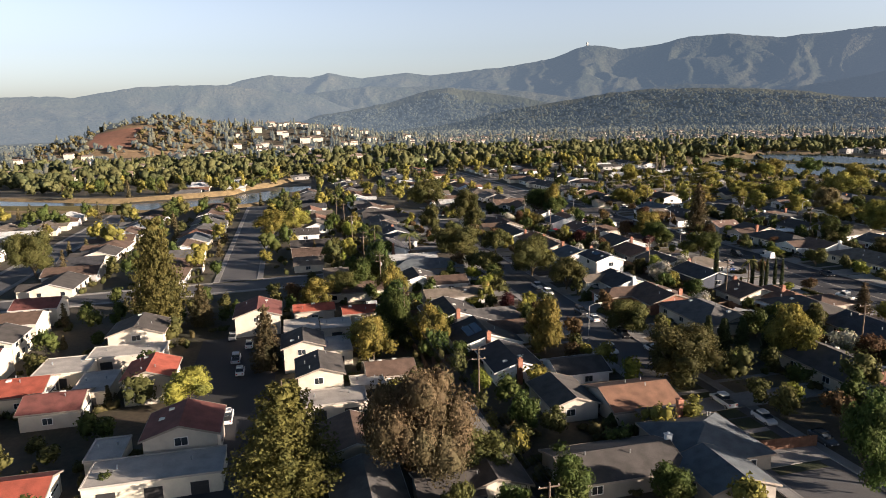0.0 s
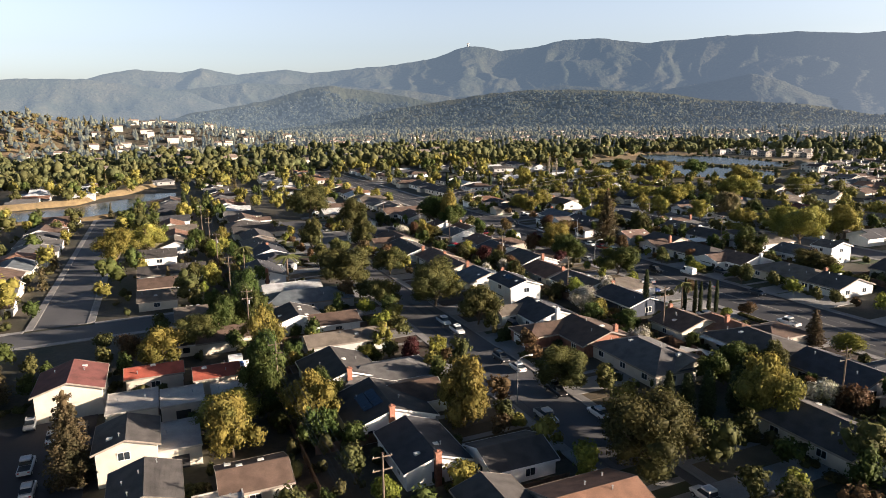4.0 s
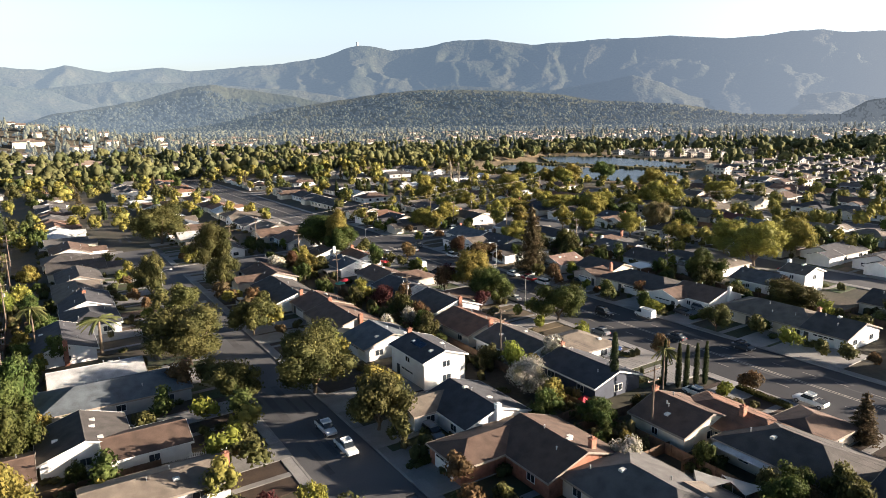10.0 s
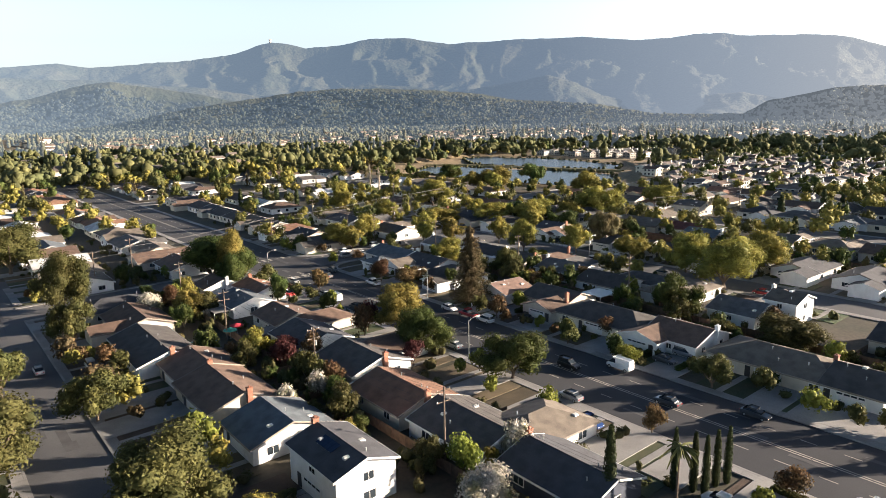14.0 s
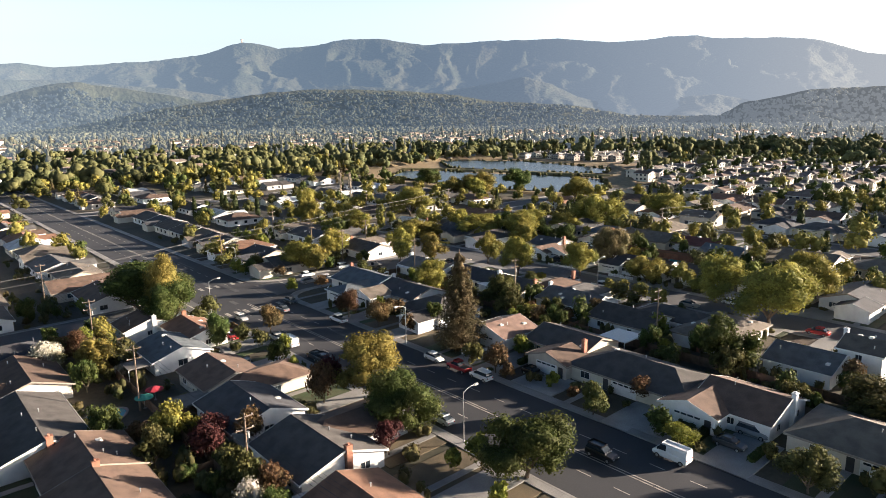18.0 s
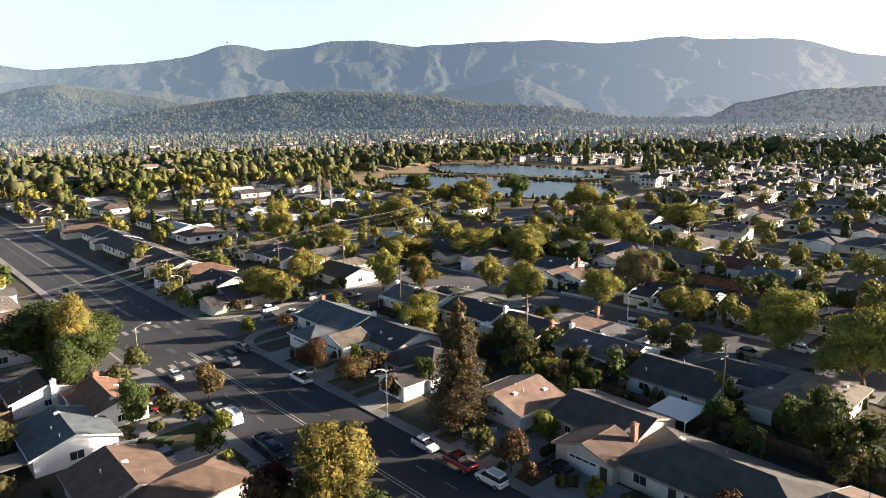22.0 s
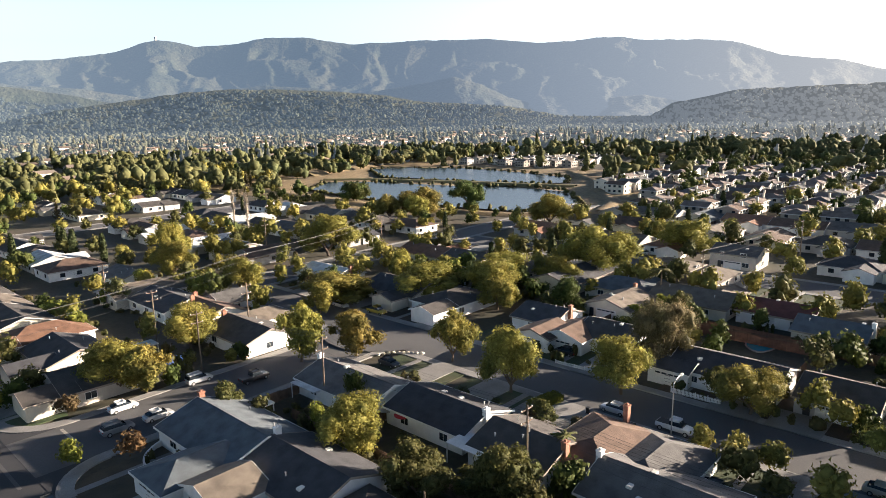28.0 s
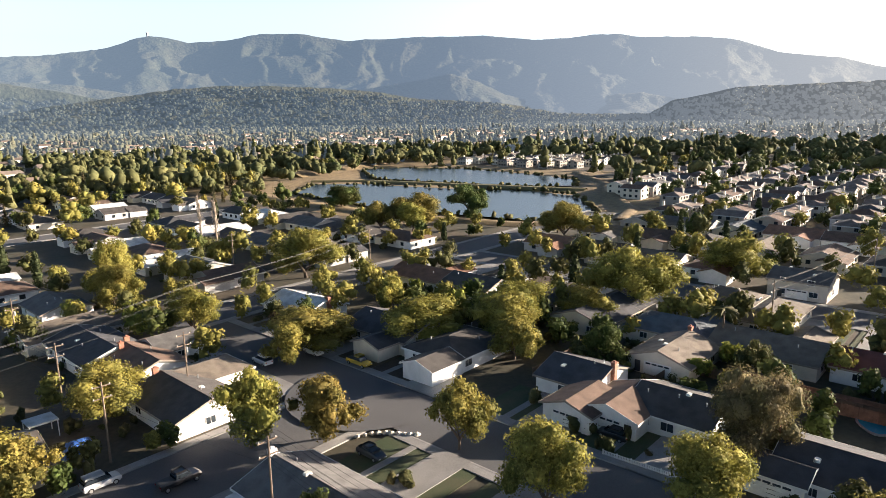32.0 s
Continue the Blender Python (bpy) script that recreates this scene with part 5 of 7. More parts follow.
def wheelie_bin(x, y, turn=0):
    root = new("wheelie_bin", None)
    tagged(root, "dark plastic wheelie bin beside the driveway", "bin", "wheelie bins")
    root.matrix_world = at(x, y, 0.16, turn)
    child("body", cached("bin_body", lambda: from_bm("body", loft([[(-0.24 * k, -0.22 * k, z), (0.24 * k, -0.22 * k, z), (0.24 * k, 0.22 * k, z), (-0.24 * k, 0.22 * k, z)] for k, z in ((1.0, 0.06), (1.22, 0.95))]), DARKMETAL)), root)
    child("lid", cached("bin_lid", lambda: from_bm("lid", boxes((-0.33, 0.33, -0.31, 0.31, 0.95, 1.01), (-0.3, 0.3, -0.28, 0.28, 1.01, 1.05)), DARKMETAL)), root)
    for s in (-0.24, 0.24):
        def wheel():
            bm = bmesh.new()
            tube(bm, (-0.03, 0, 0.1), (0.03, 0, 0.1), 0.1, 0.1, 10)
            return from_bm("wheel", bm, RUBBER)
        child("wheel", cached("bin_wheel", wheel), root, pose(s, 0.24, 0))


def solar_array(x, y, side, W, eave, cols, rows_n, y0):
    """Panels on the slope of a roof whose ridge runs along y."""
    root = new("solar_array", None)
    tagged(root, "dark blue solar panels on the roof slope", "solar panels")
    root.matrix_world = at(x, y)
    tilt = math.degrees(math.atan(0.33))
    for i, j in itertools.product(range(cols), range(rows_n)):
        v = 1.6 + j * 1.72
        p = child("solar_panel", cached("solar_panel", lambda: from_bm("solar_panel", boxes((-0.82, 0.82, -0.49, 0.49, 0, 0.045)), SOLAR)), root, pose(side * v, y0 + i * 1.02, eave + (W / 2 - v) * 0.33 + 0.26, 0, side * tilt, 0))
        child("rail", cached("solar_rail", lambda: from_bm("rail", boxes((-0.84, 0.84, -0.02, 0.02, -0.1, -0.003)), STEEL)), p)


def picket_fence(x0, y0, x1, y1, h=0.95):
    root = new("picket_fence", None)
    tagged(root, "low white painted picket fence", "fence", "picket fences")
    root.matrix_world = at(x0, y0)
    d = math.hypot(x1 - x0, y1 - y0)
    ang = math.degrees(math.atan2(y1 - y0, x1 - x0))
    n = max(1, round(d / 2.2))
    L = d / n

    for i in range(n):
        f = i / n
        dx, dy = (x1 - x0) * f, (y1 - y0) * f
        dz = gz(x0 + dx, y0 + dy) - gz(x0, y0)
        base = pose(dx, dy, dz, 0, 0, ang)
        for z in (0.25, 0.65):
            child("rail", cached(("picket_rail", round(L, 2)), lambda: from_bm("rail", boxes((0, L, 0.021, 0.06, 0, 0.09)), TRIM)), root, base @ pose(0, 0, z))
        for k in range(9):
            child("picket", cached(("picket", h), lambda: from_bm("picket", boxes((-0.07, 0.07, -0.02, 0.02, 0.05, h - 0.06), (-0.04, 0.04, -0.02, 0.02, h - 0.06, h)), TRIM)), root, base @ pose(L * (k + 0.5) / 9, 0, 0))
        child("post", cached(("picket_post", h), lambda: from_bm("post", boxes((-0.06, 0.06, -0.06, 0.06, -0.2, h + 0.12), (-0.08, 0.08, -0.08, 0.08, h + 0.12, h + 0.16)), TRIM)), root, pose(dx, dy, dz, 0, 0, ang))


def hedge(x0, y0, x1, y1, h, w, kind="d"):
    """A clipped hedge of small leaf clumps."""
    g = np.random.default_rng(int(abs(x0 * 13 + y0 * 7)))
    d = math.hypot(x1 - x0, y1 - y0)
    m = int(220 * d * (h + w / 2))
    u = g.random(m)
    face = g.random(m) < w / (w + 2 * h)
    s = np.where(face, g.uniform(-1, 1, m), np.sign(g.random(m) - 0.5)) * w / 2
    z = np.where(face, h, g.uniform(0.05, h, m)) + g.normal(0, 0.06, m)
    dx, dy = (x1 - x0) / d, (y1 - y0) / d
    zg = gz(x0, y0) + (gz(x1, y1) - gz(x0, y0)) * u
    p = np.stack([x0 + dx * d * u - dy * s, y0 + dy * d * u + dx * s, zg + z], 1)
    nn = np.where(face[:, None], (0.0, 0.0, 1.0), np.stack([-dy * np.sign(s), dx * np.sign(s), 0 * s], 1)) + 0.5 * g.standard_normal((m, 3))
    nn /= np.linalg.norm(nn, axis=1)[:, None]
    k = max(3, int(d / 0.8))
    f = (np.arange(k) + 0.5) / k
    c = np.stack([x0 + (x1 - x0) * f, y0 + (y1 - y0) * f, gz(x0, y0) + (gz(x1, y1) - gz(x0, y0)) * f + h * 0.48], 1)
    mass = lumps(g, c, np.tile((w * 0.5 + 0.15 * abs(dx), w * 0.5 + 0.15 * abs(dy), h * 0.52), (k, 1)), 2, 0.08)
    root = new("hedge", None)
    tagged(root, "clipped green garden hedge", "hedge", "garden hedges")
    child("foliage", tri_mesh("foliage", *joined(mass, leaf_tris(g, p, nn, 0.12, 1.0)), LEAF[kind]), root)


def border_stones(points, label):
    """Rounded boulders edging a bed, each its own stone."""
    root = new("stone_border", None)
    tagged(root, label, "stones")
    x0, y0 = points[0]
    root.matrix_world = at(x0, y0)
    r = random.Random(3)
    for (ax, ay), (bx, by) in zip(points, points[1:]):
        n = int(math.hypot(bx - ax, by - ay) / 0.9)
        for k in range(n):
            f = (k + 0.5) / n
            def stone():
                bm = bmesh.new()
                bmesh.ops.create_icosphere(bm, subdivisions=1, radius=0.5)
                for v in bm.verts:
                    v.co *= 1 + 0.35 * noise.noise(v.co * 2)
                    v.co.z *= 0.7
                return from_bm("stone", bm, WALL["cream"])
            st = child("stone", cached("stone", stone), root)
            st.location = (ax + (bx - ax) * f - x0 + r.uniform(-0.1, 0.1), ay + (by - ay) * f - y0, 0.22)
            st.rotation_euler = (0, 0, r.uniform(0, 6))
            st.scale = (r.uniform(0.7, 1.2),) * 3


# ---------------------------------------------------------------- houses one by one
house(-18.0, 102.6, "y", 9.5, 10.5, "maroon", "cream", eave=5.0)
house(-27.6, 129.5, "y", 10.0, 8.5, "red", "cream", eave=5.0)
house(-35.5, 159.5, "y", 11.0, 11.5, "dark", "cream", eave=5.0)
house(3.6, 120.0, "y", 9.5, 8.0, "dark", "cream", eave=5.3)
house(1.0, 136.5, "y", 9.0, 8.0, "dark", "cream", eave=5.3)
house(-9.2, 165.5, "y", 12.0, 10.5, "maroon", "cream", eave=5.0)
house(-50.5, 132.5, "x", 8.0, 10.0, "red", "cream", eave=3.2)
house(-42.4, 123.0, "x", 9.5, 9.0, "maroon", "cream", eave=3.2)
house(-40.0, 92.5, "x", 12.0, 7.0, "red", "cream", eave=3.0)
house(4.5, 169.0, "x", 10.0, 6.0, "red", "cream", eave=3.2)
house(15.5, 163.0, "x", 8.0, 6.5, "red", "cream", eave=3.2)
house(17.0, 121.5, "x", 9.0, 8.0, "brown", "cream", eave=2.8)
house(57.0, 79.0, "y", 13.0, 13.0, "blue", "taupe", hip=True, wing=(-3.0, -9.0, "y", 9.0, 9.0, "blue", False))
house(41.5, 77.0, "x", 17.0, 9.5, "dark", "taupe")
house(55.0, 96.0, "x", 12.0, 11.0, "orange", "cream", wing=(-11.0, 4.0, "y", 11.0, 8.0, "dark", False))
house(40.8, 119.0, "y", 13.0, 9.5, "navy", "white", wing=(11.0, -7.0, "x", 10.0, 8.5, "dark", False))
house(98.0, 97.5, "y", 17.0, 12.0, "dark", "cream", wing=(2.5, -9.5, "x", 9.0, 9.0, "orange", False))
house(39.7, 134.5, "y", 13.5, 14.0, "dark", "white", wing=(7.0, 3.8, "x", 8.8, 10.0, "brown", False))
house(37.4, 154.0, "y", 14.5, 13.0, "dark", "white", wing=(7.3, -4.6, "x", 18.3, 10.0, "grey", True))
house(36.3, 193.2, "y", 11.8, 12.0, "dark", "white", wing=(7.9, -5.7, "x", 11.5, 9.0, "brown", False))
house(43.3, 172.5, "x", 17.4, 8.0, "tan", "grey")
house(42.5, 210.6, "x", 24, 12.0, "blue", "grey", hip=True)
house(40.6, 221.2, "x", 15.9, 11.0, "white", "white")
house(36.1, 248.2, "y", 19.1, 12.0, "navy", "white")
house(42.4, 295.7, "y", 24, 12.0, "tan", "cream", hip=True)
house(5.6, 295.7, "x", 12.4, 12.0, "dark", "white")
house(9.8, 265.5, "x", 20.2, 11.0, "dark", "white")
house(7.2, 247.3, "x", 14.2, 11.0, "brown", "white")
house(5.3, 231.7, "x", 9.9, 10.0, "tan", "cream")
house(13.0, 207.8, "x", 7.4, 12.0, "tan", "cream")
house(95.4, 188.8, "y", 12.6, 9.0, "navy", "white", eave=5.3)
house(91.6, 167.9, "y", 13.6, 12.0, "navy", "white", wing=(-6.4, 5.0, "x", 7.8, 7.0, "tan", False))
house(92.7, 149.8, "y", 13.7, 13.0, "brown", "brick", wing=(-6.5, 6.3, "x", 15.4, 8.0, "brown", True))
house(95.1, 133.8, "y", 19.8, 13.0, "grey", "cream", hip=True, wing=(2.6, -6.3, "y", 7, 10.0, "tan", False))
house(117.7, 168.1, "y", 14.9, 11.0, "navy", "navy")
house(116.7, 186.3, "y", 15.7, 12.0, "dark", "white")
house(116.0, 145.6, "y", 10.0, 12.0, "brown", "cream", wing=(5.4, -6.0, "y", 18.5, 10.0, "orange", True))
house(119.6, 129.0, "y", 18.0, 12.5, "dark", "cream", hip=True, wing=(8.6, 3.6, "x", 11.0, 8.5, "brown", True))
house(176.5, 166.4, "y", 23.4, 13.0, "tan", "cream", hip=True)
house(176.3, 152.8, "y", 9.5, 13.0, "dark", "white")
house(208.1, 179.5, "y", 7, 9.0, "tan", "white", eave=5.3)
house(90.8, 258.1, "y", 22.7, 12.0, "dark", "white")
house(94.5, 240.5, "y", 12.0, 12.0, "brown", "cream")
house(93.7, 225.7, "y", 16.8, 12.0, "brown", "cream")
house(94.8, 207.4, "y", 11.2, 13.0, "blue", "white")
house(116.1, 203.4, "y", 14.6, 12.0, "orange", "cream")
house(124.5, 180.0, "x", 14.7, 11.0, "tan", "white", hip=True)
house(120.8, 300.3, "y", 9.2, 11.0, "brown", "white")
house(127.3, 287.3, "y", 14.3, 9.0, "orange", "white")
house(119.3, 278.5, "y", 12.8, 11.0, "blue", "white")
house(121.3, 258.4, "y", 12.8, 11.0, "brown", "cream", wing=(4.5, -7.0, "x", 15.4, 9.0, "brown", True))
house(118.6, 241.0, "y", 14.1, 12.0, "navy", "white")
house(119.6, 221.7, "y", 14.1, 13.0, "dark", "white", wing=(6.6, 3.2, "x", 16.4, 10.0, "brown", True))
house(175.5, 238.9, "x", 10.5, 11.0, "pink", "white")
house(179.7, 223.6, "y", 13.9, 12.0, "dark", "cream", wing=(-8.8, -3.7, "x", 7, 9.0, "brown", False))
house(175.6, 204.4, "y", 24, 13.0, "dark", "cream", hip=True)
house(176.8, 186.7, "y", 12.2, 13.0, "brown", "white", wing=(-4.3, 4.7, "x", 11.9, 9.0, "brown", False))
house(202.0, 187.0, "y", 11.3, 12.0, "grey", "white")
house(204.1, 241.0, "y", 15.6, 12.0, "grey", "white", wing=(5.9, 3.8, "x", 15.6, 10.0, "grey", True))
house(200.9, 223.5, "y", 14.7, 12.0, "dark", "white", wing=(8.5, -6.4, "y", 17.4, 10.0, "dark", True))
house(207.5, 206.3, "x", 18.5, 12.0, "tan", "white", hip=True)
house(180.1, 294.9, "y", 18.7, 13.0, "blue", "white", wing=(-7.1, -4.8, "x", 14.5, 8.0, "blue", True))
house(180.8, 277.3, "y", 15.9, 12.0, "navy", "white", wing=(-9.0, 4.9, "x", 7, 9.0, "tan", False))
house(202.9, 294.4, "y", 18.2, 11.0, "grey", "white")
house(205.1, 275.6, "y", 15.4, 11.0, "navy", "white")
house(204.1, 259.8, "y", 11.6, 12.0, "dark", "white")
house(209.9, 252.2, "x", 15.5, 11.0, "brown", "white", hip=True)
house(253.7, 290.1, "y", 10.3, 12.0, "navy", "white", wing=(-9.7, -5.7, "x", 9.1, 8.0, "brown", False))
house(251.8, 272.3, "y", 12.3, 12.0, "dark", "white", wing=(-4.5, 6.9, "x", 11.0, 9.0, "brown", False))
house(247.2, 248.6, "y", 17.3, 12.0, "navy", "white", wing=(-4.8, 7.8, "y", 7.0, 6.0, "navy", False))
house(247.6, 231.9, "y", 10.7, 12.0, "dark", "grey")
house(286.5, 252.2, "y", 14.7, 11.0, "maroon", "white")
house(279.4, 240.3, "y", 12.6, 11.0, "blue", "cream")
house(272.0, 282.3, "x", 13.6, 11.0, "tan", "cream")
house(307.5, 285.5, "y", 13.4, 10.0, "tan", "cream", hip=True, eave=4.2)
house(305.9, 276.1, "x", 19.7, 11.0, "tan", "cream", hip=True)
house(333.6, 277.0, "y", 12.9, 11.0, "grey", "cream", eave=4.2)
house(206.4, 369.8, "y", 20.0, 12.0, "navy", "white", wing=(10.6, -8.9, "x", 8.7, 10.0, "grey", False))
house(208.6, 354.5, "y", 14.7, 11.0, "brown", "white")
house(206.2, 333.1, "y", 16.3, 12.0, "dark", "white", wing=(5.7, 7.7, "x", 16.2, 9.0, "tan", True))
house(249.0, 360.5, "y", 15.7, 12.0, "white", "white")
house(211.7, 407.9, "y", 14.7, 11.0, "grey", "white")


# ---------------------------------------------------------------- trees one by one
tree("f", -2.5, 84.6, 18.5, 7.7)
tree("e", 15.2, 80.6, 19.8, 7.4)
tree("f", -33.4, 172.8, 32.0, 7.3)
tree("r", -6.5, 135.5, 15.8, 4.0)
tree("r", -23.7, 173.5, 12.4, 3.9)
tree("b", 15.4, 133.0, 10.5, 4.8)
tree("o", 24.9, 82.7, 7.4, 4.2)
tree("d", 33.0, 72.8, 6.8, 3.6)
tree("b", 95.1, 106.0, 12.4, 4.8)
tree("o", 68.2, 102.2, 12.3, 7.2)
tree("b", 51.3, 126.1, 11.9, 4.4)
tree("o", 73.7, 132.0, 8.9, 5.4)
tree("d", 34.3, 93.3, 7.1, 2.6)
tree("b", -20.4, 121.7, 7.3, 5.1)
tree("d", 22.7, 148.1, 11.5, 3.9)
tree("d", 72.8, 65.8, 12.9, 4.3)
tree("d", 44.7, 68.5, 6.1, 3.2)
tree("d", 19.4, 190.2, 10.9, 4.2)
tree("b", 5.7, 179.4, 8.6, 4.8)
tree("o", -88.7, 255.0, 18.0, 8.2)
tree("b", -8.4, 297.0, 13.9, 7.7)
tree("b", 1.5, 317.2, 11.9, 8.2)
tree("b", 53.1, 131.2, 8.3, 3.4)
tree("o", 73.4, 108.7, 7.1, 7.2)
tree("l", 45.4, 162.0, 4.3, 3.2)
tree("m", 53.5, 156.8, 5.8, 2.6)
tree("b", 59.1, 156.4, 5.7, 2.1)
tree("o", 13.2, 187.0, 8.1, 5.6)
tree("n", -0.6, 183.4, 7.3, 2.7)
tree("b", 28.3, 135.6, 10.8, 4.6)
tree("b", 15.1, 141.3, 7.5, 5.7)
tree("d", 24.7, 158.9, 11.5, 3.6)
tree("d", 26.5, 194.8, 11.2, 4.1)
tree("o", 73.9, 193.4, 13.6, 7.5)
tree("o", 76.8, 173.4, 10.9, 5.2)
tree("o", 58.2, 222.6, 13.7, 8.6)
tree("o", 60.7, 196.5, 9.0, 4.8)
tree("d", 105.9, 153.4, 5.3, 3.1)
tree("r", 134.4, 127.8, 8.9, 2.5)
tree("l", 134.2, 119.7, 5.0, 4.3)
tree("c", 80.5, 111.9, 9.4, 1.3)
tree("c", 83.5, 111.0, 8.7, 1.6)
tree("c", 87.3, 110.4, 8.9, 1.5)
tree("c", 94.4, 110.8, 8.4, 1.9)
tree("o", 63.3, 256.4, 10.2, 4.6)
tree("o", 74.5, 233.3, 9.6, 5.1)
tree("d", 27.1, 212.7, 11.6, 4.4)
tree("b", 25.5, 171.6, 12.7, 4.2)
tree("w", 105.2, 170.9, 6.7, 4.2)
tree("p", 31.0, 248.8, 12.2, 3.1)
tree("p", 43.3, 242.0, 8.9, 4.4)
tree("c", 127.4, 158.6, 8.8, 0.6)
tree("c", 128.9, 156.7, 8.4, 0.6)
tree("c", 129.3, 155.3, 8.3, 0.6)
tree("c", 132.2, 155.4, 8.1, 0.6)
tree("c", 134.0, 154.8, 8.2, 0.6)
tree("p", 124.2, 156.2, 9.3, 2.3)
tree("c", 117.5, 161.5, 11.5, 0.9)
tree("o", 79.4, 278.8, 11.7, 4.6)
tree("o", 78.1, 373.4, 17.7, 11.5)
tree("o", 83.3, 310.7, 17.7, 7.1)
tree("d", 130.1, 321.5, 12.8, 8.9)
tree("d", 138.0, 198.7, 9.9, 6.3)
tree("b", 232.2, 219.7, 12.1, 6.5)
tree("o", 189.2, 171.0, 7.5, 6.8)
tree("o", 160.8, 171.8, 6.4, 3.5)
tree("l", 160.4, 189.0, 3.7, 2.5)
tree("n", 138.6, 169.2, 4.8, 2.0)
tree("n", 137.2, 147.8, 4.4, 2.3)
tree("b", 81.5, 182.7, 6.9, 4.4)
tree("m", 132.9, 240.6, 7.6, 2.8)
tree("m", 110.0, 237.1, 5.6, 3.2)
tree("o", 107.9, 221.5, 7.6, 2.9)
tree("o", 60.3, 283.8, 13.6, 4.5)
tree("b", 138.1, 234.8, 11.5, 6.0)
tree("d", 134.9, 221.5, 10.3, 5.4)
tree("m", 107.9, 232.1, 7.2, 2.9)
tree("n", 130.8, 238.5, 7.8, 2.9)
tree("m", 128.3, 216.5, 6.0, 2.3)
tree("d", 125.1, 315.2, 14.5, 11.2)
tree("d", 126.6, 300.2, 11.9, 6.2)
tree("d", 191.9, 197.6, 10.5, 4.9)
tree("o", 159.6, 203.7, 5.8, 2.4)
tree("n", 160.9, 226.7, 6.0, 2.5)
tree("n", 169.7, 201.3, 4.5, 2.4)
tree("b", 223.0, 202.7, 14.6, 8.8)
tree("b", 244.6, 204.0, 12.6, 7.6)
tree("b", 105.7, 280.6, 7.7, 4.1)
tree("w", 99.3, 290.4, 6.3, 3.8)
tree("d", 128.9, 279.3, 7.9, 3.1)
tree("n", 141.4, 278.6, 7.6, 2.8)
tree("r", 165.6, 241.6, 23.1, 5.7)
tree("b", 127.4, 306.9, 16.3, 5.4)
tree("b", 145.2, 246.7, 5.8, 5.0)
tree("b", 177.6, 328.2, 9.5, 7.3)
tree("n", 160.7, 276.1, 7.4, 3.1)
tree("n", 161.7, 265.4, 6.9, 3.3)
tree("d", 133.7, 260.1, 5.3, 2.5)
tree("b", 231.2, 260.6, 10.0, 5.3)
tree("o", 193.1, 255.9, 9.3, 3.7)
tree("b", 189.6, 279.9, 8.9, 5.3)
tree("l", 172.1, 230.3, 4.0, 2.4)
tree("d", 170.6, 256.0, 6.1, 2.3)
tree("d", 191.2, 213.0, 5.6, 2.2)
tree("b", 196.3, 339.5, 9.5, 6.3)
tree("b", 206.3, 315.0, 12.1, 5.0)
tree("b", 215.2, 308.9, 9.7, 5.1)
tree("b", 224.7, 292.2, 10.5, 4.3)
tree("b", 220.4, 275.1, 11.4, 5.3)
tree("e", 245.7, 260.1, 14.2, 5.9)
tree("b", 236.8, 242.0, 8.3, 5.3)
tree("o", 188.0, 265.0, 7.2, 4.4)
tree("o", 192.9, 259.1, 4.0, 3.7)
tree("p", 205.4, 255.1, 5.5, 2.0)
tree("b", 251.7, 325.9, 9.3, 9.3)
tree("b", 271.1, 317.7, 9.8, 9.0)
tree("b", 225.8, 368.1, 10.2, 6.3)
tree("b", 225.3, 409.0, 16.2, 5.4)
tree("b", 336.6, 294.1, 12.2, 9.4)
tree("o", 214.3, 264.6, 3.9, 2.2)
tree("d", 200.3, 291.2, 6.1, 2.3)
tree("b", 222.1, 400.7, 11.6, 6.1)
tree("b", 269.9, 388.7, 14.1, 10.6)
tree("b", 262.8, 346.4, 8.6, 4.0)
tree("b", 238.0, 341.5, 7.5, 9.9)
tree("b", 227.8, 337.4, 8.2, 4.4)
tree("b", 264.4, 313.3, 9.9, 7.4)
tree("b", 256.4, 306.1, 8.0, 4.8)
tree("b", 283.1, 306.2, 8.1, 6.2)
tree("b", 300.1, 303.1, 14.6, 9.5)
tree("d", 264.0, 291.7, 8.0, 4.2)
tree("p", 284.0, 278.2, 9.2, 2.9)
tree("o", 273.6, 268.8, 7.0, 3.2)
tree("b", 180.5, 324.2, 9.1, 4.6)
tree("d", 385.5, 425.6, 13.6, 8.8)
tree("b", 345.8, 421.4, 14.6, 10.1)
tree("d", 366.2, 488.4, 12.1, 8.4)
tree("b", 359.5, 359.7, 13.1, 9.1)


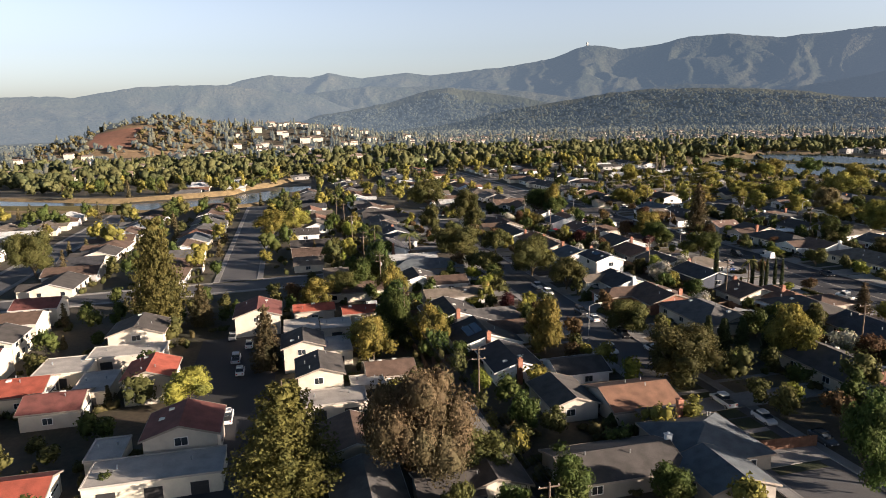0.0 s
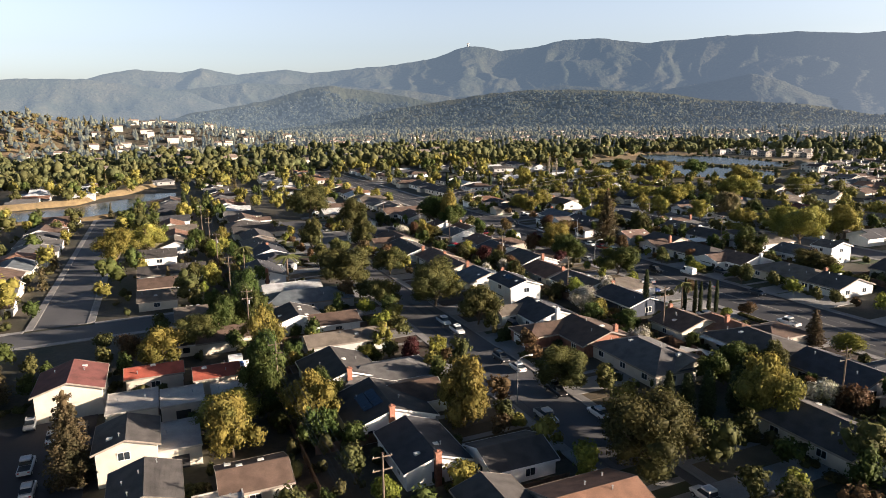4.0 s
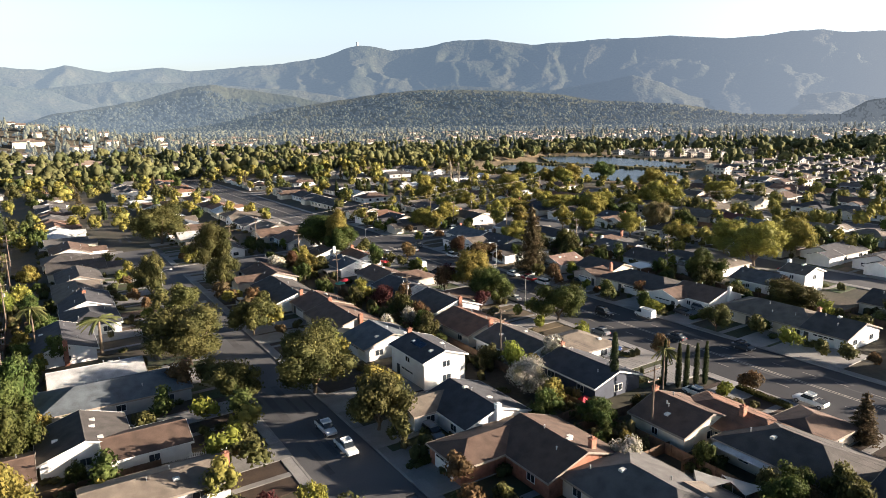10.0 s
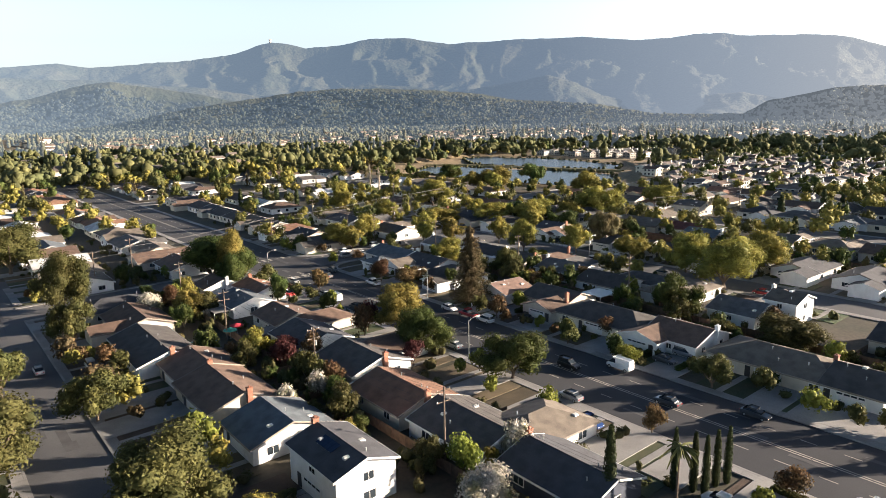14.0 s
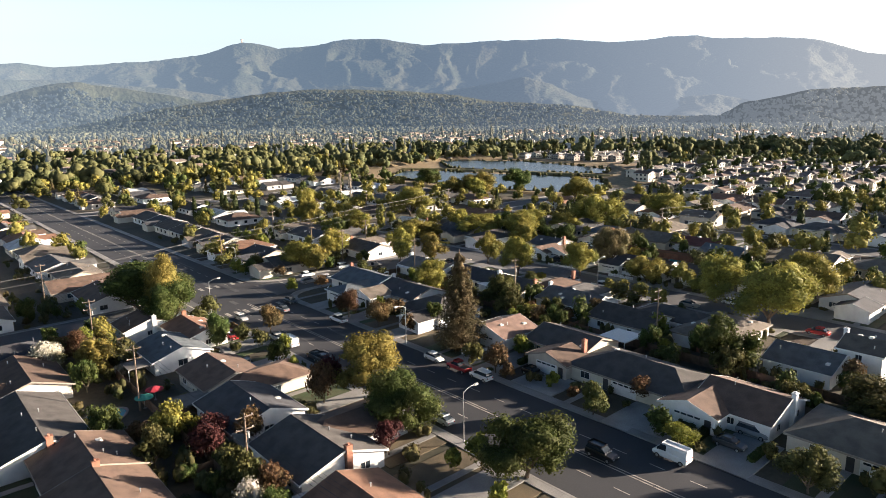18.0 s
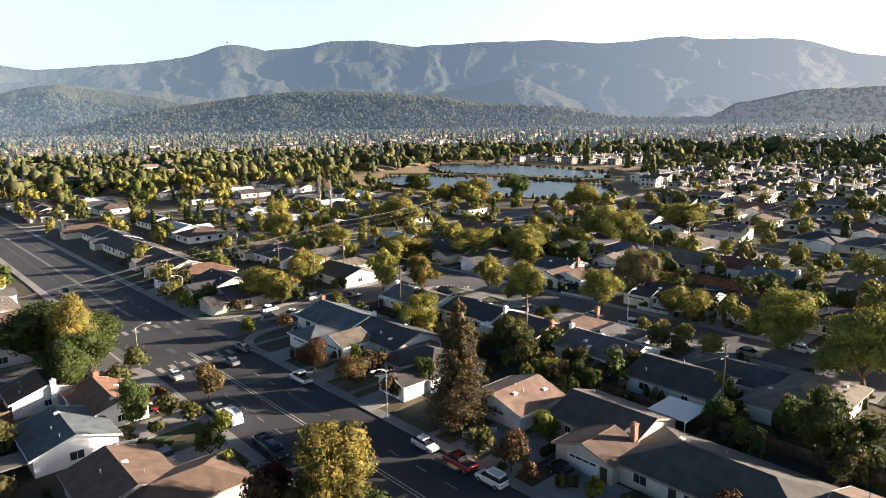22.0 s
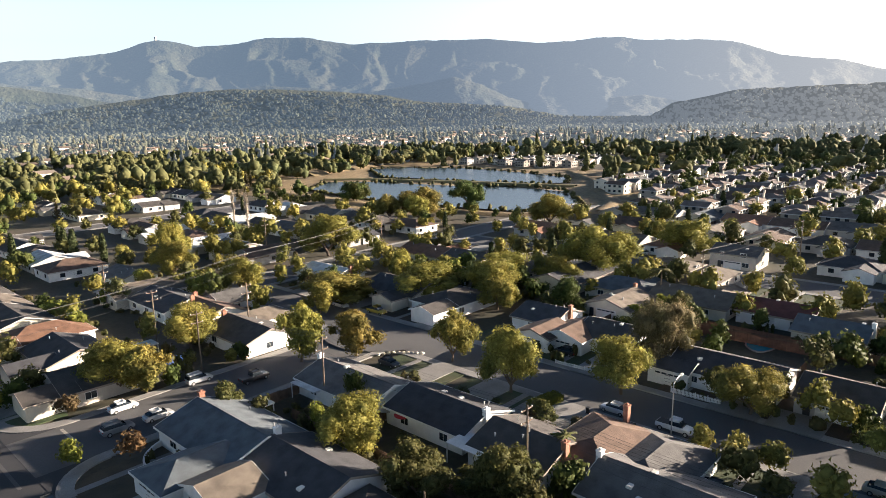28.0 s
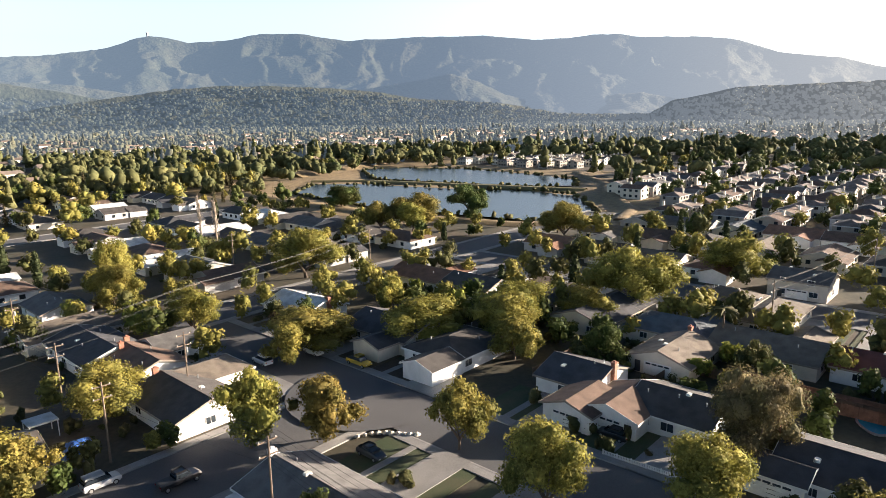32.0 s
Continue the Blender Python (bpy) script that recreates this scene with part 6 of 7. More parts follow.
def bare_tree(x, y, h):
    """A tall pale poplar without leaves: a trunk with steep upright limbs."""
    r = random.Random(int(x * 10))
    root = new("bare_tree", None)
    tagged(root, "tall pale poplar with bare upright branches", "tree", "bare poplars")
    root.matrix_world = at(x, y)
    bm = bmesh.new()
    tube(bm, (0, 0, -0.2), (0.1, 0, h * 0.55), 0.42, 0.26)
    tube(bm, (0.1, 0, h * 0.55), (0.0, 0.1, h), 0.26, 0.05)
    part("trunk", bm, PALEBARK, root)
    for _ in range(26):
        z, a = r.uniform(0.12, 0.85) * h, r.uniform(0, 6.28)
        reach = (1 - z / h) * r.uniform(1.2, 2.4) + 0.3
        bm = bmesh.new()
        tip = (math.cos(a) * reach, math.sin(a) * reach, min(h * 1.02, z + r.uniform(0.16, 0.3) * h))
        tube(bm, (0.05, 0, z), tip, 0.13, 0.04, 5)
        for _ in range(3):
            f = r.uniform(0.35, 0.9)
            p = Vector((tip[0] * f, tip[1] * f, z + (tip[2] - z) * f))
            tube(bm, p, p + Vector((r.uniform(-0.6, 0.6), r.uniform(-0.6, 0.6), r.uniform(0.8, 2.0))), 0.06, 0.02, 4)
        part("limb", bm, PALEBARK, root)


tree("d", 362.9, 487.2, 11.0, 7.0)
tree("b", 339.4, 415.1, 11.5, 6.4)
tree("b", 332.0, 425.5, 12.5, 6.0)
tree("d", 371.1, 409.7, 10.5, 5.0)
tree("b", 368.3, 368.2, 9.5, 6.5)
bare_tree(273.0, 453.5, 18.0)
bare_tree(276.5, 449.5, 16.5)

# ---------------------------------------------------------------- parked vehicles
car("pickup", "white", -13.3, 142.6, "y")
car("sedan", "white", -12.0, 134.9, "y")
car("pickup", "white", -12.7, 112.5, "y")
car("sedan", "grey", -15.2, 158.8, "y")
car("sedan", "white", -11.0, 151.7, "y")
car("suv", "black", -7.0, 153.0, "y")
car("sedan", "white", -2.5, 152.8, "y")
car("pickup", "white", 69.7, 178.0, "y")
car("pickup", "white", 69.8, 170.3, "y")
car("pickup", "black", 71.6, 130.7, "y")
car("sedan", "white", 73.0, 119.9, "y")
car("pickup", "white", 64.4, 122.4, "y")
car("suv", "dark", 70.5, 149.7, "y")
car("sedan", "white", 71.0, 143.8, "y")
car("suv", "grey", 82.9, 166.5, "y")
car("sedan", "white", 72.7, 85.3, "y")
car("pickup", "white", 70.6, 92.9, "y")
car("sedan", "dark", 76.3, 77.0, "y")
car("van", "white", 156.2, 187.9, "y")
car("sedan", "grey", 139.0, 185.6, "y")
car("pickup", "blue", 133.4, 177.5, "y")
car("sedan", "dark", 149.1, 173.2, "y")
car("sedan", "dark", 155.3, 161.3, "y")
car("pickup", "white", 140.6, 139.1, "y")
car("sedan", "white", 128.6, 152.7, "y")
car("suv", "silver", 79.1, 260.0, "y")
car("sedan", "silver", 70.5, 265.4, "y")
car("suv", "white", 157.1, 226.8, "y")
car("sedan", "white", 157.1, 240.1, "y")
car("pickup", "red", 157.1, 232.9, "y")
car("sedan", "black", 165.3, 221.4, "y")
car("suv", "black", 149.6, 194.9, "y")
car("sedan", "silver", 140.6, 218.9, "y")
car("van", "white", 140.7, 268.7, "y")
car("sedan", "grey", 151.9, 292.8, "y")
car("sedan", "silver", 128.7, 264.6, "y")
car("suv", "grey", 170.8, 183.1, "y")
car("sedan", "dark", 165.2, 184.0, "y")
car("sedan", "red", 224.4, 193.3, "y")
car("sedan", "black", 169.1, 244.2, "y")
car("pickup", "white", 157.1, 275.1, "y")
car("sedan", "silver", 140.6, 274.4, "y")
car("sedan", "white", 174.8, 320.4, "x")
car("suv", "grey", 171.0, 312.9, "x")
car("suv", "silver", 188.6, 321.3, "x")
car("sedan", "white", 233.2, 216.2, "y")
car("sedan", "tan", 224.4, 222.5, "y")
car("suv", "red", 133.8, 282.1, "y")
car("sedan", "dark", 140.7, 258.1, "y")
car("suv", "dark", 140.6, 253.9, "y")
car("sedan", "silver", 141.2, 293.6, "y")
car("sedan", "dark", 157.1, 298.1, "y")
car("pickup", "silver", 142.2, 378.8, "y")
car("pickup", "black", 195.4, 314.0, "x")
car("sedan", "silver", 177.2, 312.7, "x")
car("pickup", "white", 224.5, 248.4, "y")
car("sedan", "silver", 224.6, 258.2, "y")
car("sedan", "dark", 215.7, 300.2, "y")
car("sedan", "dark", 212.5, 238.5, "y")
car("suv", "white", 225.2, 341.4, "y")
car("pickup", "yellow", 236.2, 326.5, "y")
car("sedan", "white", 234.4, 337.9, "y")
car("sedan", "black", 241.0, 277.6, "y")
car("sedan", "silver", 331.4, 306.0, "y")

# ---------------------------------------------------------------- poles and small things
street_lamp(159.1, 251.6)
street_lamp(138.2, 304.6)
street_lamp(161.4, 341.0)
street_lamp(138.4, 211.5)
street_lamp(63.2, 130.0)
street_lamp(222.6, 248.2)
street_lamp(62.7, 280.2)
utility_pole(110.2, 146.7)
utility_pole(109.6, 184.1)
utility_pole(30.0, 103.6)
utility_pole(25.1, 234.4)
utility_pole(25.6, 322.2)
utility_pole(193.4, 349.0)
utility_pole(191.9, 326.7)
utility_pole(197.8, 296.4)
utility_pole(198.0, 255.9)
utility_pole(208.9, 337.7)
utility_pole(106.7, 258.3)
utility_pole(297.3, 273.6)
utility_pole(261.5, 412.8)

wires([(25.0, 60.0), (25.2, 103.6), (25.1, 150.0), (24.8, 191.0), (25.1, 234.4), (25.4, 278.0), (25.6, 322.2), (25.6, 366.0)])
for py in (60.0, 150.0, 191.0, 278.0, 366.0):
    utility_pole(25.1, py)
wires([(110.2, 60.0), (110.2, 103.0), (110.2, 146.7), (109.4, 184.1), (108.0, 221.0), (106.7, 258.3), (106.5, 296.0), (106.5, 345.0)])
for py in (60.0, 103.0, 221.0, 296.0, 345.0):
    utility_pole(109.0, py)
wires([(198.0, 215.0), (198.0, 255.9), (198.6, 297.0), (193.0, 338.0), (190.0, 385.0)])
for py in (215.0, 385.0):
    utility_pole(197.0, py)
for px, py in ((95.0, 330.5), (161.2, 351.0), (226.0, 367.0), (290.0, 384.0), (355.2, 266.3)):
    utility_pole(px, py)
wires([(95.0, 330.5), (161.2, 351.0), (226.0, 367.0), (290.0, 384.0)])
wires([(297.3, 273.6), (355.2, 266.3)])
flat_canopy(188.4, 217.9, 6.8, 6.2, 2.8, TRIM, "white flat patio cover on four posts")
flat_canopy(199.0, 265.4, 4.4, 6.2, 2.8, TRIM, "white flat patio cover on four posts")
flat_canopy(197.6, 299.5, 4.2, 6.5, 2.6, ROOF["white"], "pale flat awning over a sun room")
flat_canopy(112.7, 191.0, 5.0, 5.5, 2.5, ROOF["blue"], "grey flat patio cover behind the house")
flat_canopy(113.0, 251.0, 6.0, 5.0, 2.5, ROOF["grey"], "grey corrugated patio cover")
flat_canopy(111.5, 274.4, 5.0, 4.5, 2.5, ROOF["grey"], "grey flat patio cover")
flat_canopy(113.0, 133.0, 3.5, 8.5, 2.5, ROOF["white"], "pale corrugated patio cover along the house")
pool(101.3, 260.0, 3.6, 2.6)
pool(268.5, 250.5, 3.5, 2.5)
shed(30.8, 244.5)
shed(19.9, 172.4)
shed(112.0, 212.0)
fence(65.4, 77.0, 74.4, 76.1, 1.9, 2.4, REDWOOD)
fence(270.5, 228.0, 270.5, 266.0, 1.9, 2.4, REDWOOD)
garden_wall(168.5, 301.0)
flat_wing(-20.5, 93.0, 18.0, 7.5)
flat_wing(-28.8, 101.0, 5.0, 7.0)
flat_wing(5.5, 110.0, 11.0, 6.5)
flat_wing(-36.0, 149.0, 15.0, 7.5)
flat_wing(-46.5, 143.0, 10.0, 10.0)
flat_wing(1.0, 155.0, 8.0, 9.0)
flat_wing(9.0, 153.5, 7.0, 8.0)
flat_wing(8.0, 138.0, 6.0, 10.0)
flat_wing(12.0, 116.0, 6.0, 5.0, 2.8)
flat_wing(-38.0, 131.0, 6.5, 11.0)
flat_wing(17.0, 153.0, 6.0, 7.0, 2.8)
flat_canopy(57.5, 88.6, 10.5, 5.0, 2.6, ROOF["grey"], "grey corrugated patio cover beside the house")
drape("tarpaulin", 190.2, 333.6, 5.0, 3.4, 1.6, BLUECLOTH, "blue tarpaulin over a heap in the yard", "tarpaulin")
drape("garden_cloth", 110.9, 161.9, 2.4, 1.6, 1.2, REDCLOTH, "red cloth over garden furniture", "cloth")
drape("garden_cloth", 116.5, 144.5, 2.6, 1.5, 1.1, GREENCLOTH, "teal cloth spread behind the house", "cloth")
drape("garden_cloth", 124.5, 138.8, 3.0, 1.5, 1.1, GREENCLOTH, "teal cloth spread behind the house", "cloth")
drape("garden_cloth", 208.9, 304.4, 2.6, 1.8, 1.4, REDCLOTH, "dark red cover over garden furniture", "cover")
garden_umbrella(200.1, 283.9, CANVAS, "pale open garden umbrella on the patio")
garden_umbrella(200.3, 280.2, REDCLOTH, "faded red open garden umbrella on the patio")
garden_umbrella(110.1, 260.9, REDCLOTH, "faded red open garden umbrella by the pool")
garden_umbrella(107.6, 258.6, GREENCLOTH, "teal open garden umbrella by the pool")
garden_umbrella(128.0, 290.5, CANVAS, "pale open garden umbrella behind the house")
garden_umbrella(125.2, 291.8, CANVAS, "pale open garden umbrella behind the house")
sail_shade([(98.8, 130.2, 3.2), (103.5, 134.0, 2.9), (104.5, 129.0, 3.4)], "pale shade sail over the rear patio")
sail_shade([(104.8, 130.8, 3.2), (107.5, 126.0, 2.8), (102.8, 126.2, 3.3)], "pale shade sail over the rear patio")
flat_canopy(187.7, 299.7, 3.5, 3.0, 2.6, TRIM, "small white patio awning on posts")
flat_canopy(188.3, 342.5, 4.0, 3.5, 2.6, ROOF["white"], "pale corrugated lean-to roof on posts")
covered_caravan(19.8, 168.0)
solar_array(39.7, 134.5, -1, 14.0, 2.7, 6, 2, -3.0)
solar_array(95.4, 188.8, -1, 9.0, 5.3, 4, 1, -1.0)
picket_fence(42.7, 183.6, 56.2, 180.3)
picket_fence(163.2, 238.5, 168.0, 236.0)
picket_fence(237.0, 254.6, 237.2, 246.6)
fence(268.4, 265.0, 268.4, 238.5, 1.9, 2.4, REDWOOD)
fence(271.8, 272.0, 271.8, 244.0, 1.9, 2.4, REDWOOD)
hedge(217.0, 268.6, 223.0, 267.4, 1.3, 2.2, "l")
hedge(171.5, 188.5, 162.0, 188.0, 1.2, 1.0, "c")
hedge(136.9, 150.0, 136.4, 140.0, 0.7, 1.2, "o")
hedge(167.0, 226.4, 172.0, 226.4, 1.0, 1.1, "d")
hedge(76.8, 160.2, 83.0, 160.2, 0.9, 1.0, "d")
hedge(163.0, 180.0, 168.5, 180.0, 0.8, 1.0, "d")
border_stones([(217.5, 306.0), (220.5, 304.6), (224.2, 299.2)], "pale rounded boulders edging the front bed")
for bx_, by_ in ((169.6, 218.0), (170.4, 217.2), (171.5, 199.4), (83.6, 173.2), (84.4, 172.6), (221.4, 261.0), (242.6, 284.0), (52.0, 153.0), (131.0, 198.0), (83.5, 141.5)):
    wheelie_bin(bx_, by_, 90)
for dx0, dx1, dy0, dy1 in ((160.3, 168.3, 212.9, 222.3), (160.3, 171.0, 144.0, 156.0), (160.3, 169.5, 192.0, 197.5), (75.4, 81.0, 154.2, 165.8), (236.6, 246.0, 284.0, 291.0), (214.0, 221.2, 262.0, 271.0), (128.0, 137.0, 158.0, 164.0), (236.6, 244.5, 217.0, 226.0)):
    tagged(strip("driveway", dx0, dx1, dy0, dy1, 0.185, 0.25, CONCRETE, "", ""), "wide pale concrete driveway before the garage", "driveway", "driveways")
picket_fence(235.9, 276.4, 236.3, 266.4, 0.7)


# ---------------------------------------------------------------- fill: the rest of the neighbourhood
def on_street(x, y, pad=2.0):
    return any(x0 - pad < x < x1 + pad and y0 - pad < y < y1 + pad for x0, x1, y0, y1 in STREETS)


def wet(x, y, pad=0.0):
    return any(inside(x + dx, y + dy, w) for w in (LOWER_POND, UPPER_POND, CANAL) for dx, dy in ((0, 0), (pad, 0), (-pad, 0), (0, pad), (0, -pad)))


def shore(x, y):
    """Round the ponds: trees kept few and low so the camera sees the water."""
    return inside(x, y, ((350, 440), (380, 362), (405, 346), (440, 354), (500, 412), (566, 462), (574, 560), (530, 652), (450, 612), (385, 592), (358, 520)))


def bare_patch(x, y):
    """Red earth and pale dry grass on the knoll."""
    return -290 < x < -225 and 1080 < y < 1170 or (-330 < x < -150 and 1000 < y < 1060 and noise.noise((x / 30, y / 30, 3)) > -0.15)


def clear_of_houses(x, y, gap):
    return all(abs(x - hx) > gap or abs(y - hy) > gap for hx, hy, _ in HOUSES)


def plain_house(x, y, axis, L, W, roof, wall, hip, eave=2.7, wing=True):
    """A house of the middle distance: walls, roof, fascia, a garage wing and a few windows."""
    root = new("house", None)
    tagged(root, f"{'two-storey' if eave > 4 else 'single-storey'} {wall} house with {'dark brown' if roof == 'dark' else 'slate' if roof == 'navy' else roof} roof among trees", "house", "houses along the streets")
    root.matrix_world = at(x, y)
    bx, by = block(root, 0, 0, axis, L, W, eave, roof, wall, hip)
    HOUSES.append((x, y, max(bx, by)))
    MAINS.append((x, y, bx, by))
    for i in (-0.5, 0.5):
        opening(root, i * bx, -by - 0.01, 1.45, "-y", 1.8, 1.2)
        opening(root, -bx - 0.01, i * by, 1.45, "-x", 1.5, 1.1)
        if eave > 4:
            opening(root, i * bx, -by - 0.01, 4.1, "-y", 1.5, 1.1)
            opening(root, -bx - 0.01, i * by, 4.1, "-x", 1.5, 1.1)
    for u, v in ((-0.28, 0.22), (0.1, -0.3), (0.33, 0.12)):
        px, py = (u * L, v * W) if axis == "x" else (-v * W, u * L)
        vent = child("roof_vent", cached("vent", lambda: from_bm("roof_vent", boxes((-0.06, 0.06, -0.06, 0.06, -0.15, 0.5), (-0.1, 0.1, -0.1, 0.1, 0.5, 0.58)), STEEL)), root)
        vent.location = (px, py, eave + (W / 2 - abs(v) * W) * 0.33 + 0.12)
    if wing:
        s = street_side(x)
        block(root, s * (bx + 1.5), -by * 0.45, "x", 8.0, 7.0, 2.7, roof, wall, False)
    return root


FAR_V, FAR_F = {}, {}


def far_piece(key, bm, m):
    """Adds a piece to the joined mesh of the houses beyond counting."""
    vs, fs = FAR_V.setdefault(key, []), FAR_F.setdefault(key, [])
    n = len(vs)
    bm.verts.index_update()
    vs.extend(tuple(m @ v.co) for v in bm.verts)
    fs.extend(tuple(n + v.index for v in f.verts) for f in bm.faces)
    bm.free()


def far_house(x, y, axis, L, W, roof, wall, hip, eave=2.7, wing=False):
    m = at(x, y, hill(x, y), 0 if axis == "x" else 90)
    far_piece(("wall", wall), wall_mesh(L, W, eave, hip), m)
    far_piece(("roof", roof), roof_mesh(L, W, eave, hip), m)
    far_piece(("fascia", ""), fascia(L, W, eave, hip), m)
    for z in (1.45, 4.1)[: 2 if eave > 4 else 1]:
        for i in (-0.55, 0.0, 0.55):
            far_piece(("pane", ""), boxes((i * L / 2 - 0.7, i * L / 2 + 0.7, -W / 2 - 0.05, -W / 2 + 0.05, z - 0.6, z + 0.6), (i * L / 2 - 0.7, i * L / 2 + 0.7, W / 2 - 0.05, W / 2 + 0.05, z - 0.6, z + 0.6)), m)
            if i:
                far_piece(("pane", ""), boxes((-L / 2 - 0.05, -L / 2 + 0.05, i * W / 2 - 0.6, i * W / 2 + 0.6, z - 0.6, z + 0.6)), m)
    if eave > 4 and x > 380:
        far_piece(("wall", "cream"), boxes((L * 0.28, L * 0.28 + 0.9, -W * 0.3, -W * 0.3 + 0.7, eave, eave + W * 0.165 + 1.2)), m)
    if wing:
        s = street_side(x)
        q = at(x + s * 6.5, y - 3, hill(x, y))
        far_piece(("wall", wall), wall_mesh(8.0, 7.0, 2.7, False), q)
        far_piece(("roof", roof), roof_mesh(8.0, 7.0, 2.7, False), q)
    HOUSES.append((x, y, max(L, W) / 2))


def any_house(x, y, *rest, **kw):
    near = 20 < x < 300 and 60 < y < 372
    (plain_house if near else far_house)(x, y, *rest, **kw)


fill = random.Random(21)
ROOF_MIX = ("dark", "dark", "navy", "brown", "brown", "grey", "tan", "blue", "orange", "tan", "grey", "dark", "navy", "brown")
WALL_MIX = ("white", "white", "cream", "cream", "grey")
LOTS = []


def row_of_lots(xc, y0, y1, step=17.2):
    y = y0
    while y < y1:
        x = xc + fill.uniform(-1.5, 1.5)
        if not on_street(x, y, 8) and not wet(x, y, 14) and not (75 < x < 112 and 104 < y < 124) and clear_of_houses(x, y, 13.0):
            axis = "y" if fill.random() < 0.72 else "x"
            any_house(round(x, 1), round(y, 1), axis, fill.choice((15.0, 17.0, 18.0)), fill.choice((12.0, 13.0)), fill.choice(ROOF_MIX if y < 330 else ROOF_MIX + ("white", "white")), fill.choice(WALL_MIX), fill.random() < 0.3, wing=fill.random() < 0.8)
            LOTS.append((x, y))
        y += step + fill.uniform(-0.8, 0.8)


for xc, y0, y1 in ((43, 60, 350), (93, 60, 300), (121, 60, 305), (177, 90, 305), (205, 100, 300), (252, 110, 365), (286, 130, 365), (341, 130, 360), (370, 140, 365), (398, 140, 365), (-42, 228, 430), (12, 300, 430), (-74, 228, 430), (-124, 228, 430)):
    row_of_lots(xc, y0, y1)
for xc in (43, 93, 121, 177, 205, 252):
    row_of_lots(xc, 334, 402)
for xc in (-70, -42, 12, 42, 93, 121, 177, 205, 252, 286, 320):
    row_of_lots(xc, 400 if xc > 20 else 440, 640)
# two-storey courts with red and dark roofs west of the streets
for x in (-66, -86, -104):
    for y in range(72, 204, 15):
        if clear_of_houses(x, y, 11):
            any_house(x + fill.uniform(-1.5, 1.5), y + fill.uniform(-1, 1), fill.choice("xy"), 11.0, 10.0, fill.choice(("maroon", "dark", "brown", "maroon", "grey")), "cream", False, eave=5.0)
for x in (8, 24):
    for y in (62, 80, 95, 188, 203):
        if clear_of_houses(x, y, 11) and not on_street(x, y, 6):
            any_house(x + fill.uniform(-1, 1), y, fill.choice("xy"), 11.0, 9.0, fill.choice(("dark", "grey", "brown")), "cream", False, eave=2.7)
for x in range(-230, -120, 22):
    row_of_lots(x, 228, 400, 21)
# close-set two-storey houses beside the ponds
for x in range(412, 640, 14):
    for y in (268, 284, 306, 322, 344, 360, 388, 404):
        if not wet(x, y, 26) and (x > 440 or y < 350):
            any_house(x + fill.uniform(-1, 1), y + fill.uniform(-1.5, 1.5), "y" if fill.random() < 0.5 else "x", 11.0, 9.0, fill.choice(("taupe", "grey", "brown", "taupe")), fill.choice(("taupe", "taupe", "grey", "cream")), fill.random() < 0.5, eave=5.0, wing=False)
for x in range(588, 676, 12):
    for y in (500, 518, 536, 556, 576, 598):
        if fill.random() < 0.85:
            any_house(x + fill.uniform(-2, 2), y + fill.uniform(-2, 2), fill.choice("xy"), 9.5, 8.5, fill.choice(("grey", "tan", "taupe")), fill.choice(("cream", "taupe", "grey")), fill.random() < 0.5, eave=4.6, wing=False)

for hx, hy, bx, by in MAINS:
    if 25 < hx < 300 and 70 < hy < 372:
        yard(hx, hy, bx, int(hx * 3 + hy))

# fences along the rear lot lines and between the gardens
for xr in (25, 108, 191, 270):
    for y0 in range(80, 270, 36):
        fence(xr, y0, xr, y0 + 36, 1.8)
for hx, hy, bx, by in [q for q in MAINS if 30 < q[0] < 262 and 80 < q[1] < 300]:
    s = street_side(hx)
    if fill.random() < 0.55:
        fence(hx + s * 2, hy + 8.6, hx - s * 14, hy + 8.6, 1.7)

# yard trees
BELT = {}


def belt_tree(kind, x, y, h, r, close=False):
    """A tree of the middle distance, kept in the joined canopy of its kind."""
    g = np.random.default_rng(int(x * 31 + y * 17) % 99991)
    v, f = crown(g, kind, 520 if close else 320, (0.3 if close else 0.44) / r, 1, h / r, 9)
    BELT.setdefault(kind, []).append((v * (r, r, h) + (x, y, gz(x, y)), f))
    TREES.append((x, y, r))


NEAR_TREES = []
# pools and open courts that stay free of trees
KEEP = ((101.3, 260.0), (105.0, 255.0), (268.5, 250.5), (19.8, 168.0), (110.0, 261.0), (200.2, 282.0), (190.2, 333.6), (102.0, 130.0), (188.4, 217.9), (199.0, 265.4), (197.6, 299.5), (112.7, 191.0))


